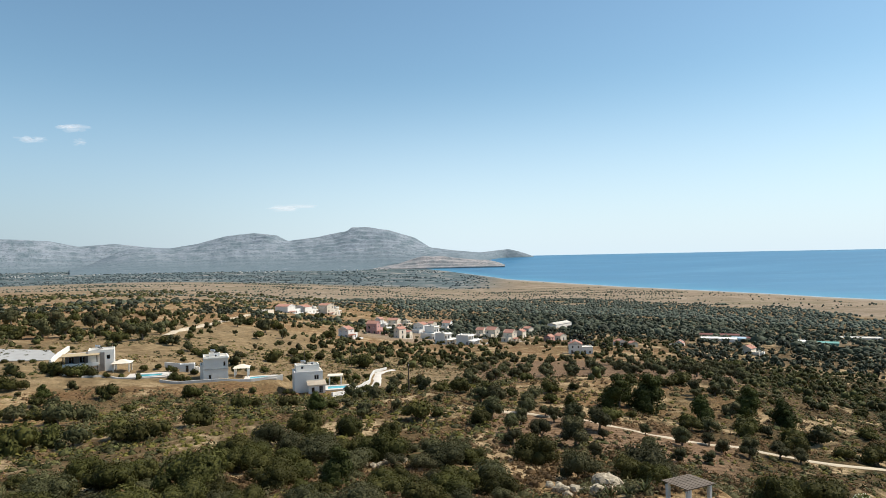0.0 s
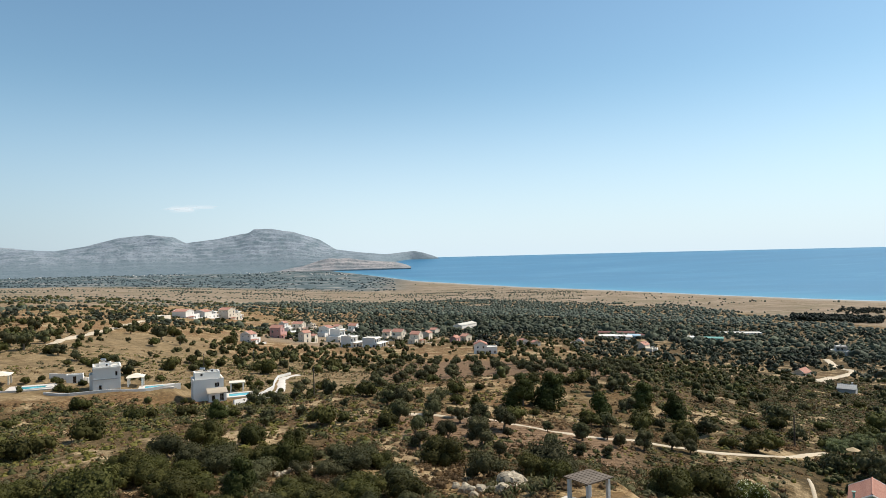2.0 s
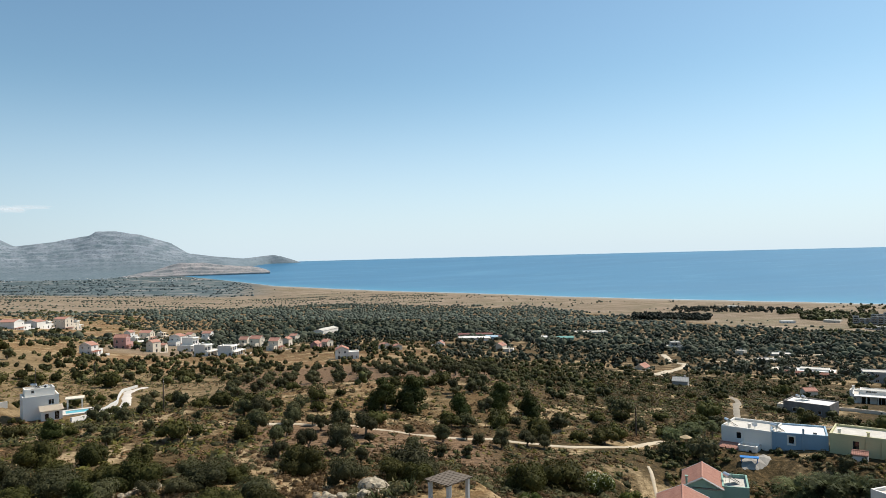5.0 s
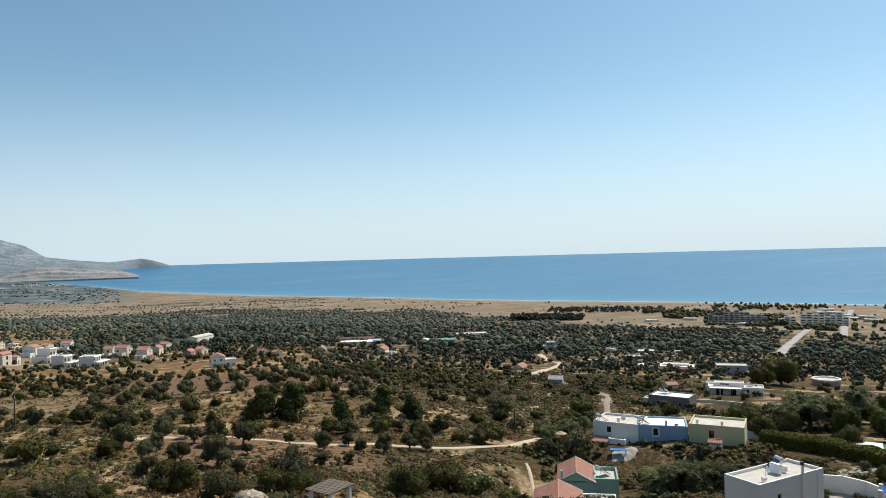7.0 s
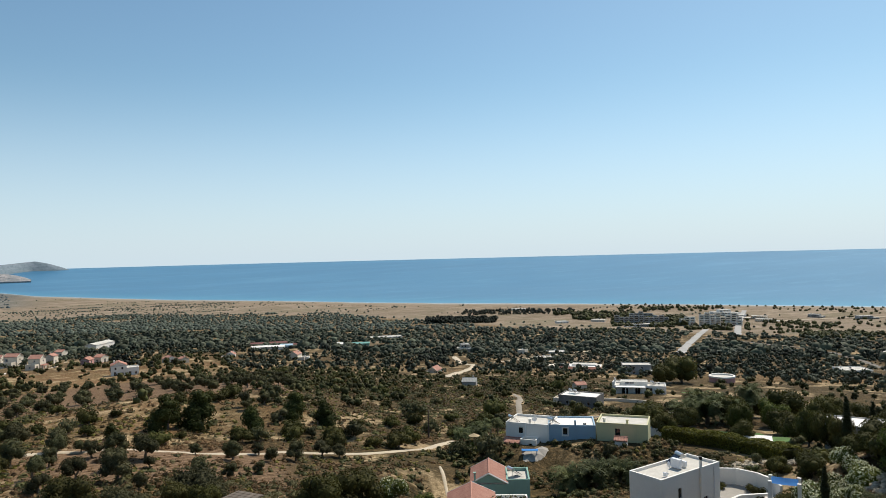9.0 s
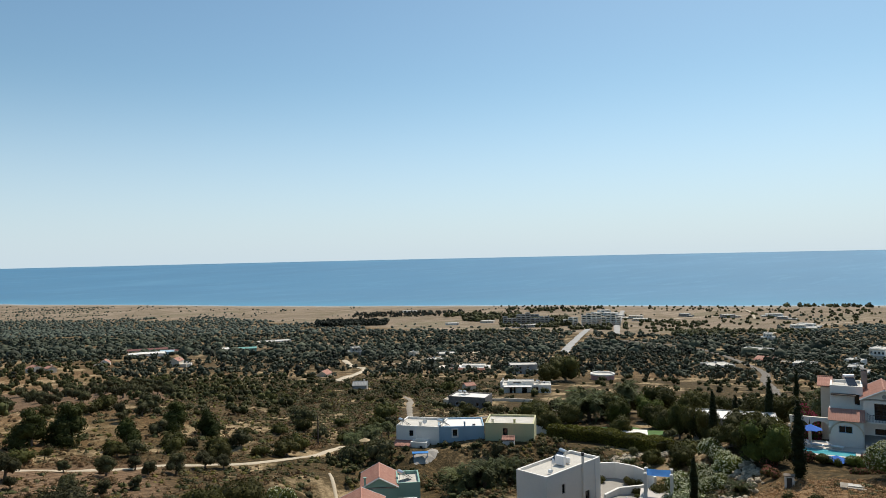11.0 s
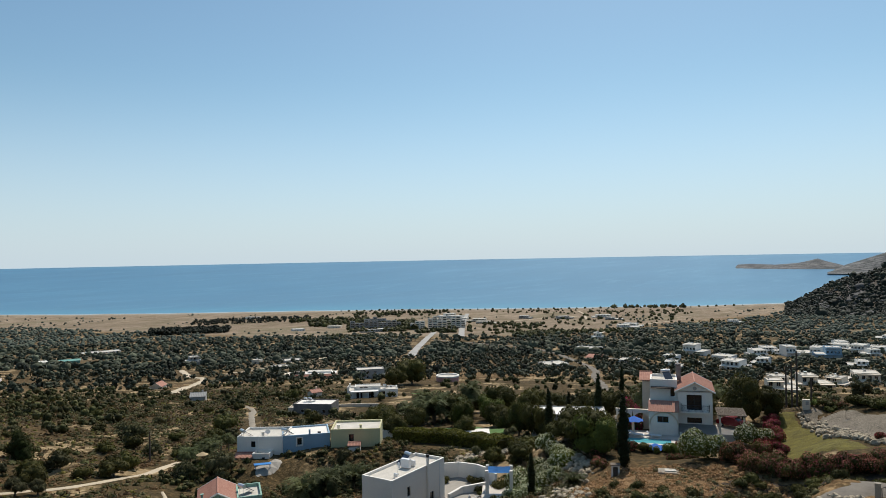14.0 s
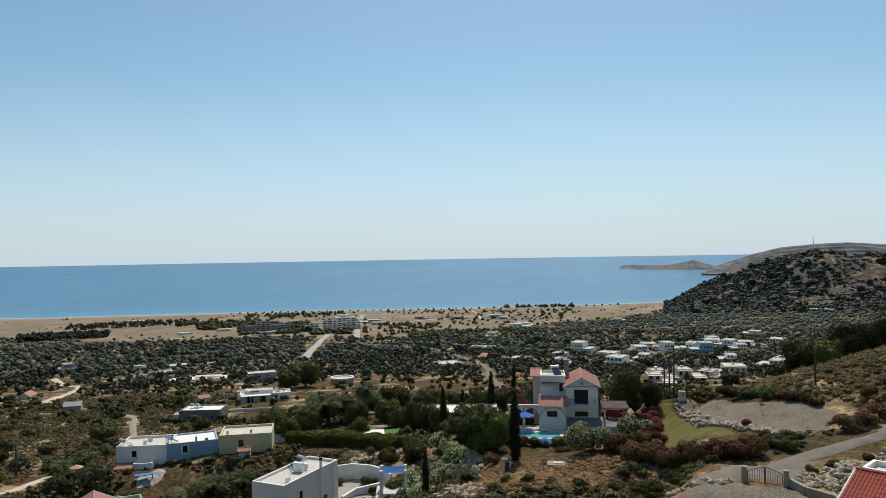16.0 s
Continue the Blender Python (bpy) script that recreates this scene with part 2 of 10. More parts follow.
def ground_material():
    m, nt, b = material("dry_ground", 0.95, 0, 0.1)
    w = position(nt)
    land = nt.nodes.new("ShaderNodeVertexColor")
    land.layer_name = "land"
    sep = nt.nodes.new("ShaderNodeSeparateColor")
    nt.links.new(land.outputs["Color"], sep.inputs[0])
    big, mid, fine = noise_tex(nt, w, 0.022, 5), noise_tex(nt, w, 0.16, 5, 0.6), noise_tex(nt, w, 1.4, 5, 0.65)
    grass = ramp(nt, mid, [(0.28, (0.073, 0.050, 0.022)), (0.45, (0.150, 0.094, 0.041)), (0.58, (0.220, 0.144, 0.070)), (0.75, (0.36, 0.25, 0.130))])
    soil = ramp(nt, fine, [(0.3, (0.12, 0.056, 0.025)), (0.7, (0.235, 0.120, 0.056))])
    scrub = ramp(nt, fine, [(0.32, (0.030, 0.024, 0.011)), (0.55, (0.082, 0.056, 0.025)), (0.72, (0.19, 0.122, 0.055))])
    base = mix(nt, ramp(nt, big, [(0.44, (0, 0, 0)), (0.56, (1, 1, 1))]), grass, soil)
    base = mix(nt, 0.35, base, ramp(nt, fine, [(0.30, (0.05, 0.034, 0.015)), (0.70, (0.31, 0.195, 0.085))]))
    # tufts and low herbs as dark flecks, straw as light ones
    tuft = noise_tex(nt, w, 0.55, 3, 0.7)
    base = mix(nt, ramp(nt, tuft, [(0.54, (0, 0, 0)), (0.62, (0.75, 0.75, 0.75))]), base, (0.058, 0.048, 0.020))
    straw = noise_tex(nt, w, 0.9, 4, 0.7)
    base = mix(nt, ramp(nt, straw, [(0.50, (0, 0, 0)), (0.62, (0.7, 0.7, 0.7))]), base, (0.42, 0.292, 0.148))
    # bleached patches of tall dry grass, and patches of redder earth
    patch, red = noise_tex(nt, w, 0.075, 4, 0.6), noise_tex(nt, w, 0.05, 3, 0.5)
    base = mix(nt, ramp(nt, red, [(0.55, (0, 0, 0)), (0.66, (0.6, 0.6, 0.6))]), base, ramp(nt, fine, [(0.3, (0.10, 0.045, 0.02)), (0.7, (0.25, 0.125, 0.058))]))
    base = mix(nt, sep.outputs["Green"], base, scrub)
    base = mix(nt, ramp(nt, patch, [(0.53, (0, 0, 0)), (0.61, (0.85, 0.85, 0.85))]), base, ramp(nt, fine, [(0.3, (0.17, 0.112, 0.053)), (0.7, (0.56, 0.42, 0.245))]))
    # tilled red earth of the olive terraces, golden meadow, blue-green wooded far plain with haze mixed into its colour
    earth = nt.nodes.new("ShaderNodeVertexColor")
    earth.layer_name = "earth"
    sepe = nt.nodes.new("ShaderNodeSeparateColor")
    nt.links.new(earth.outputs["Color"], sepe.inputs[0])
    tilled = mix(nt, 0.5, ramp(nt, mid, [(0.3, (0.135, 0.080, 0.045)), (0.7, (0.265, 0.168, 0.100))]), ramp(nt, fine, [(0.32, (0.10, 0.060, 0.034)), (0.66, (0.31, 0.205, 0.120))]))
    # shallow furrows of the tilled terraces
    plough = node(nt, "TexWave", Scale=0.26, Distortion=5.0, Detail=3.0)
    plough.inputs["Detail Scale"].default_value = 0.35
    turned = node(nt, "Mapping", Rotation=(0, 0, 1.25))
    nt.links.new(w, turned.inputs["Vector"])
    nt.links.new(turned.outputs[0], plough.inputs["Vector"])
    tilled = mix(nt, ramp(nt, plough.outputs["Fac"], [(0.45, (0.55, 0.55, 0.55)), (0.75, (0, 0, 0))]), tilled, (0.085, 0.052, 0.030))
    base = mix(nt, sepe.outputs["Red"], base, tilled)
    meadow = mix(nt, 0.45, ramp(nt, mid, [(0.34, (0.095, 0.066, 0.034)), (0.5, (0.205, 0.143, 0.074)), (0.68, (0.36, 0.265, 0.145))]), ramp(nt, tuft, [(0.38, (0.070, 0.052, 0.025)), (0.60, (0.31, 0.218, 0.115))]))
    base = mix(nt, sepe.outputs["Green"], base, meadow)
    # fields in strips of straw, stubble and ploughed earth
    vor = node(nt, "TexVoronoi", Scale=0.0085)
    mp = node(nt, "Mapping", Rotation=(0, 0, 0.5), Scale=(1.0, 2.3, 1.0))
    nt.links.new(w, mp.inputs["Vector"])
    nt.links.new(mp.outputs[0], vor.inputs["Vector"])
    sepv = nt.nodes.new("ShaderNodeSeparateColor")
    nt.links.new(vor.outputs["Color"], sepv.inputs[0])
    field = ramp(nt, sepv.outputs["Red"], [(0.0, (0.15, 0.107, 0.080)), (0.25, (0.29, 0.212, 0.152)), (0.45, (0.20, 0.144, 0.106)), (0.62, (0.37, 0.282, 0.21)), (0.8, (0.235, 0.170, 0.127)), (0.95, (0.12, 0.118, 0.062))])
    band = node(nt, "Mapping", Scale=(0.0022, 0.020, 0.1))
    nt.links.new(w, band.inputs["Vector"])
    field = mix(nt, 0.4, field, ramp(nt, noise_tex(nt, band.outputs[0], 1.0, 4, 0.65), [(0.36, (0.13, 0.125, 0.085)), (0.46, (0.27, 0.215, 0.16)), (0.54, (0.20, 0.175, 0.125)), (0.64, (0.46, 0.375, 0.275))]))
    field = mix(nt, 0.22, field, ramp(nt, mid, [(0.3, (0.185, 0.138, 0.095)), (0.7, (0.34, 0.258, 0.172))]))
    furrow = node(nt, "Mapping", Rotation=(0, 0, 0.5), Scale=(0.012, 0.16, 0.1))
    nt.links.new(w, furrow.inputs["Vector"])
    field = mix(nt, 0.28, field, ramp(nt, noise_tex(nt, furrow.outputs[0], 1.0, 5, 0.7), [(0.38, (0.16, 0.115, 0.075)), (0.62, (0.39, 0.30, 0.20))]))
    weeds = noise_tex(nt, w, 0.03, 6, 0.7)
    field = mix(nt, ramp(nt, weeds, [(0.46, (0, 0, 0)), (0.62, (0.75, 0.75, 0.75))]), field, ramp(nt, fine, [(0.3, (0.10, 0.080, 0.045)), (0.7, (0.20, 0.155, 0.092))]))
    base = mix(nt, sep.outputs["Red"], base, field)
    sand = ramp(nt, fine, [(0.3, (0.27, 0.235, 0.19)), (0.7, (0.38, 0.335, 0.275))])
    base = mix(nt, sep.outputs["Blue"], base, sand)
    rock = ramp(nt, mid, [(0.35, (0.060, 0.058, 0.057)), (0.65, (0.185, 0.176, 0.170))])
    base = mix(nt, land.outputs["Alpha"], base, rock)
    hazed_woods = ramp(nt, noise_tex(nt, w, 0.009, 7, 0.72), [(0.40, (0.070, 0.096, 0.102)), (0.52, (0.105, 0.130, 0.130)), (0.60, (0.20, 0.20, 0.185)), (0.66, (0.30, 0.27, 0.235))])
    base = mix(nt, sepe.outputs["Blue"], base, hazed_woods)
    nt.links.new(base, b.inputs["Base Color"])
    bump(nt, b, mix(nt, 0.4, fine, tuft), 0.9, 0.7)
    return m


def water_material():
    m, nt, b = material("sea_water", 0.30, 0, 0.14)
    w = position(nt)
    mp = node(nt, "Mapping", Scale=(0.35, 1.0, 1.0), Rotation=(0, 0, 0.6))
    nt.links.new(w, mp.inputs["Vector"])
    big, streak = noise_tex(nt, mp.outputs[0], 0.0030, 5, 0.62), noise_tex(nt, mp.outputs[0], 0.011, 6, 0.7)
    col = ramp(nt, big, [(0.3, (0.020, 0.122, 0.236)), (0.55, (0.031, 0.151, 0.272)), (0.72, (0.062, 0.200, 0.322))])
    # wind streaks and slicks
    col = mix(nt, ramp(nt, streak, [(0.55, (0, 0, 0)), (0.72, (0.55, 0.55, 0.55))]), col, (0.12, 0.29, 0.40))
    # the shallows along the beach
    land = nt.nodes.new("ShaderNodeVertexColor")
    land.layer_name = "shallow"
    sep = nt.nodes.new("ShaderNodeSeparateColor")
    nt.links.new(land.outputs["Color"], sep.inputs[0])
    col = mix(nt, sep.outputs["Red"], col, (0.055, 0.275, 0.385))
    col = mix(nt, sep.outputs["Green"], col, (0.42, 0.50, 0.52))
    nt.links.new(col, b.inputs["Base Color"])
    bump(nt, b, mix(nt, 0.5, noise_tex(nt, mp.outputs[0], 0.12, 5, 0.6), streak), 0.35, 1.2)
    return m


def rock_material(name, dark, light, scale):
    m, nt, b = material(name, 0.95, 0, 0.1)
    w = position(nt)
    mp = node(nt, "Mapping", Scale=(0.6, 0.6, 7.0))
    nt.links.new(w, mp.inputs["Vector"])
    a, c = noise_tex(nt, mp.outputs[0], scale, 9, 0.72), noise_tex(nt, w, scale * 4, 5, 0.65)
    col = ramp(nt, a, [(0.34, dark), (0.62, light)])
    col = mix(nt, 0.5, col, ramp(nt, c, [(0.38, tuple(x * 0.75 for x in dark)), (0.62, tuple(min(1, x * 1.15) for x in light))]))
    nt.links.new(col, b.inputs["Base Color"])
    bump(nt, b, a, 0.5, 0.10 / scale)
    return m


def strata_material(name, dark, light, scrub, scale, line):
    """Bedded limestone: ledges in bands, patches of scrub that thicken below the level line, single bushes."""
    m, nt, b = material(name, 0.95, 0, 0.1)
    w = position(nt)
    mp = node(nt, "Mapping", Scale=(0.16, 0.16, 5.5))
    nt.links.new(w, mp.inputs["Vector"])
    beds, ledge = noise_tex(nt, mp.outputs[0], scale, 8, 0.7), noise_tex(nt, mp.outputs[0], scale * 3.1, 5, 0.7)
    patch, bush = noise_tex(nt, w, scale * 0.7, 8, 0.7), noise_tex(nt, w, scale * 4.6, 4, 0.75)
    col = ramp(nt, beds, [(0.36, dark), (0.64, light)])
    col = mix(nt, 0.4, col, ramp(nt, ledge, [(0.36, dark), (0.62, light)]))
    col = mix(nt, ramp(nt, patch, [(0.44, (0, 0, 0)), (0.60, (0.72, 0.72, 0.72))]), col, scrub)
    sep = nt.nodes.new("ShaderNodeSeparateXYZ")
    nt.links.new(w, sep.inputs[0])
    low = nt.nodes.new("ShaderNodeMapRange")
    low.inputs["From Min"].default_value, low.inputs["From Max"].default_value = line, line * 0.45
    low.inputs["To Min"].default_value, low.inputs["To Max"].default_value = 0.0, 0.75
    nt.links.new(sep.outputs["Z"], low.inputs["Value"])
    col = mix(nt, low.outputs[0], col, mix(nt, ramp(nt, patch, [(0.50, (0, 0, 0)), (0.68, (0.8, 0.8, 0.8))]), scrub, tuple(0.55 * x + 0.45 * y for x, y in zip(dark, light))))
    col = mix(nt, ramp(nt, bush, [(0.52, (0, 0, 0)), (0.60, (0.75, 0.75, 0.75))]), col, tuple(0.85 * c for c in scrub))
    nt.links.new(col, b.inputs["Base Color"])
    bump(nt, b, mix(nt, 0.5, ledge, bush), 0.3, 0.03 / scale)
    return m


def gravel_material():
    """Loose grey gravel: single stones of many tones with dark gaps."""
    m, nt, b = material("grey_gravel", 0.95, 0, 0.15)
    w = position(nt)
    vor = node(nt, "TexVoronoi", Scale=11.0)
    nt.links.new(w, vor.inputs["Vector"])
    sepv = nt.nodes.new("ShaderNodeSeparateColor")
    nt.links.new(vor.outputs["Color"], sepv.inputs[0])
    col = ramp(nt, sepv.outputs["Red"], [(0.0, (0.060, 0.049, 0.036)), (0.5, (0.180, 0.150, 0.112)), (1.0, (0.42, 0.36, 0.28))])
    col = mix(nt, ramp(nt, vor.outputs["Distance"], [(0.45, (0, 0, 0)), (0.75, (0.8, 0.8, 0.8))]), col, (0.05, 0.045, 0.04))
    col = mix(nt, 0.4, col, ramp(nt, noise_tex(nt, w, 0.5, 5, 0.65), [(0.3, (0.095, 0.079, 0.060)), (0.7, (0.27, 0.232, 0.182))]))
    nt.links.new(col, b.inputs["Base Color"])
    bump(nt, b, vor.outputs["Distance"], 0.8, 0.06)
    return m


def tile_material():
    m, nt, b = material("terracotta_tiles", 0.85, 0, 0.2)
    w = local(nt)
    info = nt.nodes.new("ShaderNodeObjectInfo")
    a, c = noise_tex(nt, w, 1.2, 4), noise_tex(nt, w, 9, 3)
    col = mix(nt, 0.5, ramp(nt, a, [(0.3, (0.37, 0.165, 0.115)), (0.7, (0.49, 0.262, 0.195))]), ramp(nt, c, [(0.3, (0.29, 0.12, 0.085)), (0.7, (0.54, 0.32, 0.245))]))
    nt.links.new(col, b.inputs["Base Color"])
    return m


def glass_material():
    m, nt, b = material("window_glass", 0.06, 0, 0.6)
    b.inputs["Base Color"].default_value = (0.012, 0.016, 0.02, 1)
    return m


def pool_material():
    m, nt, b = material("pool_water", 0.08, 0, 0.5)
    w = local(nt)
    nt.links.new(ramp(nt, noise_tex(nt, w, 0.8, 3), [(0.3, (0.06, 0.34, 0.40)), (0.7, (0.13, 0.47, 0.51))]), b.inputs["Base Color"])
    bump(nt, b, noise_tex(nt, w, 3, 3), 0.15, 0.05)
    return m


GROUND = ground_material()
WATER = water_material()
# limestone and scrub of the far range, blued in colour to show haze
HAZE_ROCK = strata_material("hazed_limestone", (0.165, 0.200, 0.238), (0.312, 0.338, 0.365), (0.108, 0.150, 0.168), 0.020, 150)
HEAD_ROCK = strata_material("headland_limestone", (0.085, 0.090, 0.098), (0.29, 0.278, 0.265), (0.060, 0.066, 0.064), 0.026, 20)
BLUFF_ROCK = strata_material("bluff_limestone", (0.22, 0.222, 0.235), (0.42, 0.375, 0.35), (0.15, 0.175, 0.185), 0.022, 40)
HILL_ROCK = rock_material("hill_outcrop_rock", (0.055, 0.053, 0.051), (0.20, 0.19, 0.18), 0.25)
BOULDER = rock_material("boulder_limestone", (0.17, 0.138, 0.095), (0.50, 0.425, 0.315), 1.3)
# soil colour darkened for the bank's shade and for the verge's weeds
SHADE_WEED_SOIL = plain("soil_with_shade_and_weeds", (0.060, 0.043, 0.028), 0.95, 0, 3.0, 0.75, 0.25)
WHITE = plain("white_render", (0.79, 0.752, 0.690), 0.85, 0, 0.6, 0.06, 0.01)
CREAM = plain("cream_render", (0.70, 0.61, 0.49), 0.85, 0, 0.6, 0.08, 0.01)
BLUE = plain("blue_render", (0.30, 0.42, 0.52), 0.85, 0, 0.6, 0.09, 0.01)
YELLOW = plain("yellow_render", (0.57, 0.53, 0.31), 0.85, 0, 0.6, 0.08, 0.01)
GREEN = plain("green_render", (0.25, 0.40, 0.33), 0.85, 0, 0.6, 0.08, 0.01)
PINK = plain("pink_render", (0.52, 0.29, 0.26), 0.85, 0, 0.6, 0.08, 0.01)
GREY = plain("grey_concrete", (0.36, 0.35, 0.33), 0.9, 0, 0.8, 0.15, 0.01)
ROOFTOP = plain("pale_roof_screed", (0.56, 0.52, 0.455), 0.9, 0, 0.9, 0.28, 0.01)
STONE = plain("dark_stone_wall", (0.21, 0.19, 0.175), 0.95, 0, 1.6, 0.35, 0.03)
PAVING = plain("pale_paving", (0.56, 0.51, 0.45), 0.9, 0, 0.8, 0.15, 0.01)
DULLRED = plain("dull_red_sheet", (0.17, 0.07, 0.058), 0.8, 0, 0.6, 0.2)
NET = plain("green_shade_net", (0.16, 0.34, 0.30), 0.9, 0, 0.6, 0.12)
PALEBLUE = plain("pale_blue_cover", (0.38, 0.52, 0.60), 0.7, 0, 1.0, 0.1)
TRACK = plain("pale_dirt_track", (0.50, 0.415, 0.30), 0.95, 0, 0.5, 0.2, 0.02)
GRIT = plain("grey_grit_path", (0.27, 0.232, 0.182), 0.95, 0, 0.8, 0.3, 0.03)
GATESTONE = plain("beige_gate_stone", (0.30, 0.262, 0.21), 0.95, 0, 2.0, 0.25, 0.02)
COURT = plain("grey_court_tiles", (0.33, 0.30, 0.26), 0.9, 0, 1.2, 0.25, 0.01)
PALEROAD = plain("pale_worn_road", (0.36, 0.345, 0.32), 0.95, 0, 0.4, 0.15, 0.02)
ASPHALT = plain("worn_asphalt", (0.160, 0.138, 0.112), 0.95, 0, 1.6, 0.3, 0.02)
GRAVEL = gravel_material()
BANK = plain("brown_grass_bank", (0.20, 0.118, 0.052), 0.95, 0, 2.6, 0.6, 0.2)
LAWN = plain("dry_lawn", (0.100, 0.084, 0.011), 0.95, 0, 2.4, 0.5, 0.12)
GRASS = plain("watered_lawn", (0.08, 0.15, 0.04), 0.95, 0, 1.2, 0.25, 0.04)
WOOD = plain("weathered_wood", (0.150, 0.118, 0.090), 0.85, 0, 3.0, 0.25, 0.01)
DARKWOOD = plain("dark_pole_wood", (0.085, 0.066, 0.052), 0.9, 0, 3.0, 0.25, 0.01)
BARK = plain("olive_bark", (0.15, 0.12, 0.09), 0.95, 0, 4.0, 0.3, 0.02)
IRON = plain("dark_iron", (0.045, 0.045, 0.05), 0.6, 0.4, 3.0, 0.2)
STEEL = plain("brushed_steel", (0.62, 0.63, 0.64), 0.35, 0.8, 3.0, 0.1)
PANEL = plain("solar_panel_glass", (0.02, 0.028, 0.045), 0.15, 0.0, 2.0, 0.2, 0, 0.6)
CANVAS = plain("blue_canvas", (0.03, 0.19, 0.50), 0.8, 0, 2.0, 0.1)
STRAW = plain("straw_thatch", (0.42, 0.32, 0.19), 0.95, 0, 4.0, 0.25, 0.02)
PALEFRAME = plain("white_frame", (0.80, 0.80, 0.80), 0.5, 0, 2.0, 0.05)
REDPAINT = plain("red_car_paint", (0.20, 0.012, 0.016), 0.25, 0.0, 1.0, 0.05, 0, 0.6)
RUBBER = plain("black_rubber", (0.02, 0.02, 0.02), 0.9, 0, 3.0, 0.2)
TILES = tile_material()
GLASS = glass_material()
POOL = pool_material()
OLIVE = foliage("olive_leaves", (0.028, 0.030, 0.013), (0.135, 0.130, 0.060))
SHRUB = foliage("shrub_leaves", (0.021, 0.023, 0.007), (0.112, 0.108, 0.030))
PINE = foliage("pine_needles", (0.018, 0.026, 0.008), (0.085, 0.098, 0.026))
BRIGHT = foliage("bright_green_leaves", (0.045, 0.065, 0.014), (0.15, 0.17, 0.04))
CYPRESS = foliage("cypress_leaves", (0.012, 0.018, 0.007), (0.042, 0.050, 0.019))
PALM = foliage("palm_fronds", (0.030, 0.040, 0.014), (0.150, 0.160, 0.066))
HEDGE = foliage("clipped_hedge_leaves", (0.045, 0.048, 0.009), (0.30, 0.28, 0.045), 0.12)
MAQUIS = foliage("dry_scrub_twigs", (0.045, 0.033, 0.015), (0.23, 0.155, 0.070))
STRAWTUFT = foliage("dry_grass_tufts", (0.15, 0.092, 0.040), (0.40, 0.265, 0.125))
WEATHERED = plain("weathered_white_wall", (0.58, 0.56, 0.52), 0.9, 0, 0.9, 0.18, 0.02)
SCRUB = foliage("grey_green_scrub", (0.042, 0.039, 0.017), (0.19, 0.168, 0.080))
YELLOWSCRUB = foliage("yellow_green_cushions", (0.085, 0.080, 0.018), (0.26, 0.23, 0.062))
# distance haze is mixed into this colour: paler and bluer than the nearer groves
HAZETREE = foliage("hazed_olive_crowns", (0.046, 0.058, 0.044), (0.130, 0.146, 0.106), 0, 1.3, True)
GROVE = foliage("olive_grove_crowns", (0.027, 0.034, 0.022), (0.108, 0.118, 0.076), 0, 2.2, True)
BUSHES = foliage("massed_shrub_crowns", (0.021, 0.023, 0.008), (0.108, 0.106, 0.036), 0, 2.6, True)
HILLTREE = foliage("hill_pine_crowns", (0.018, 0.023, 0.017), (0.056, 0.061, 0.043), 0, 1.0, True)
# the haze over the far plain is mixed into these crowns' colour
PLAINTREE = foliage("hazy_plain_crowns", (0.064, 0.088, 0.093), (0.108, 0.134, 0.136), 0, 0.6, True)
OLEANDER = foliage("pink_oleander", (0.17, 0.046, 0.036), (0.54, 0.195, 0.165), 0.35)
WHITEBLOOM = foliage("white_oleander_flowers", (0.42, 0.44, 0.22), (0.85, 0.85, 0.64), 0.35)
CRIMSON = foliage("crimson_oleander", (0.16, 0.020, 0.036), (0.50, 0.085, 0.125), 0.3)
BOUGAIN = foliage("magenta_bracts", (0.20, 0.015, 0.05), (0.45, 0.05, 0.14))

# ---- mesh helpers ----
def mesh_np(name, verts, faces, mats, smooth_faces=False):
    """A mesh from arrays of points and of equal-sided faces."""
    verts, faces = np.asarray(verts, np.float32), np.asarray(faces, np.int32)
    me = bpy.data.meshes.new(name)
    n, k = faces.shape
    size = np.full(n, k, np.int32)
    used = np.ones(faces.shape, bool)
    if k == 4:  # a triangle repeats its last corner
        size[faces[:, 2] == faces[:, 3]] = 3
        used[size == 3, 3] = False
    me.vertices.add(len(verts))
    me.vertices.foreach_set("co", verts.ravel())
    me.loops.add(int(size.sum()))
    me.loops.foreach_set("vertex_index", faces[used])
    me.polygons.add(n)
    me.polygons.foreach_set("loop_start", np.concatenate([[0], np.cumsum(size)[:-1]]).astype(np.int32))
    me.polygons.foreach_set("use_smooth", np.full(n, smooth_faces))
    for m in mats if isinstance(mats, (list, tuple)) else [mats]:
        me.materials.append(m)
    me.update(calc_edges=True)
    me.validate()
    return me


def grid_faces(nu, nv, wrap=False):
    i, j = np.meshgrid(np.arange(nu if wrap else nu - 1), np.arange(nv - 1), indexing="ij")
    a, b = i * nv + j, ((i + 1) % nu) * nv + j
    return np.stack([a, a + 1, b + 1, b], -1).reshape(-1, 4)


def part(name, data, mat, parent, label="", at=None):
    """One mesh object under a thing or under a part; data is a bmesh or a mesh."""
    if isinstance(data, bmesh.types.BMesh):
        me = bpy.data.meshes.new(name)
        bmesh.ops.recalc_face_normals(data, faces=data.faces)
        data.to_mesh(me)
        data.free()
        me.materials.append(mat)
    else:
        me = data
    ob = new(name, me)
    if parent:
        ob.parent = parent
    if at is not None:
        ob.matrix_local = at
    if label:
        ob["label"] = label
    return ob


def thing(name, x, y, z, turn=0.0, label="", category="", group="", kind=""):
    ob = new(name)
    ob.empty_display_size = 0.5
    ob.matrix_world = pose(x, y, z, 0, 0, turn)
    return tagged(ob, label, category, group, kind)


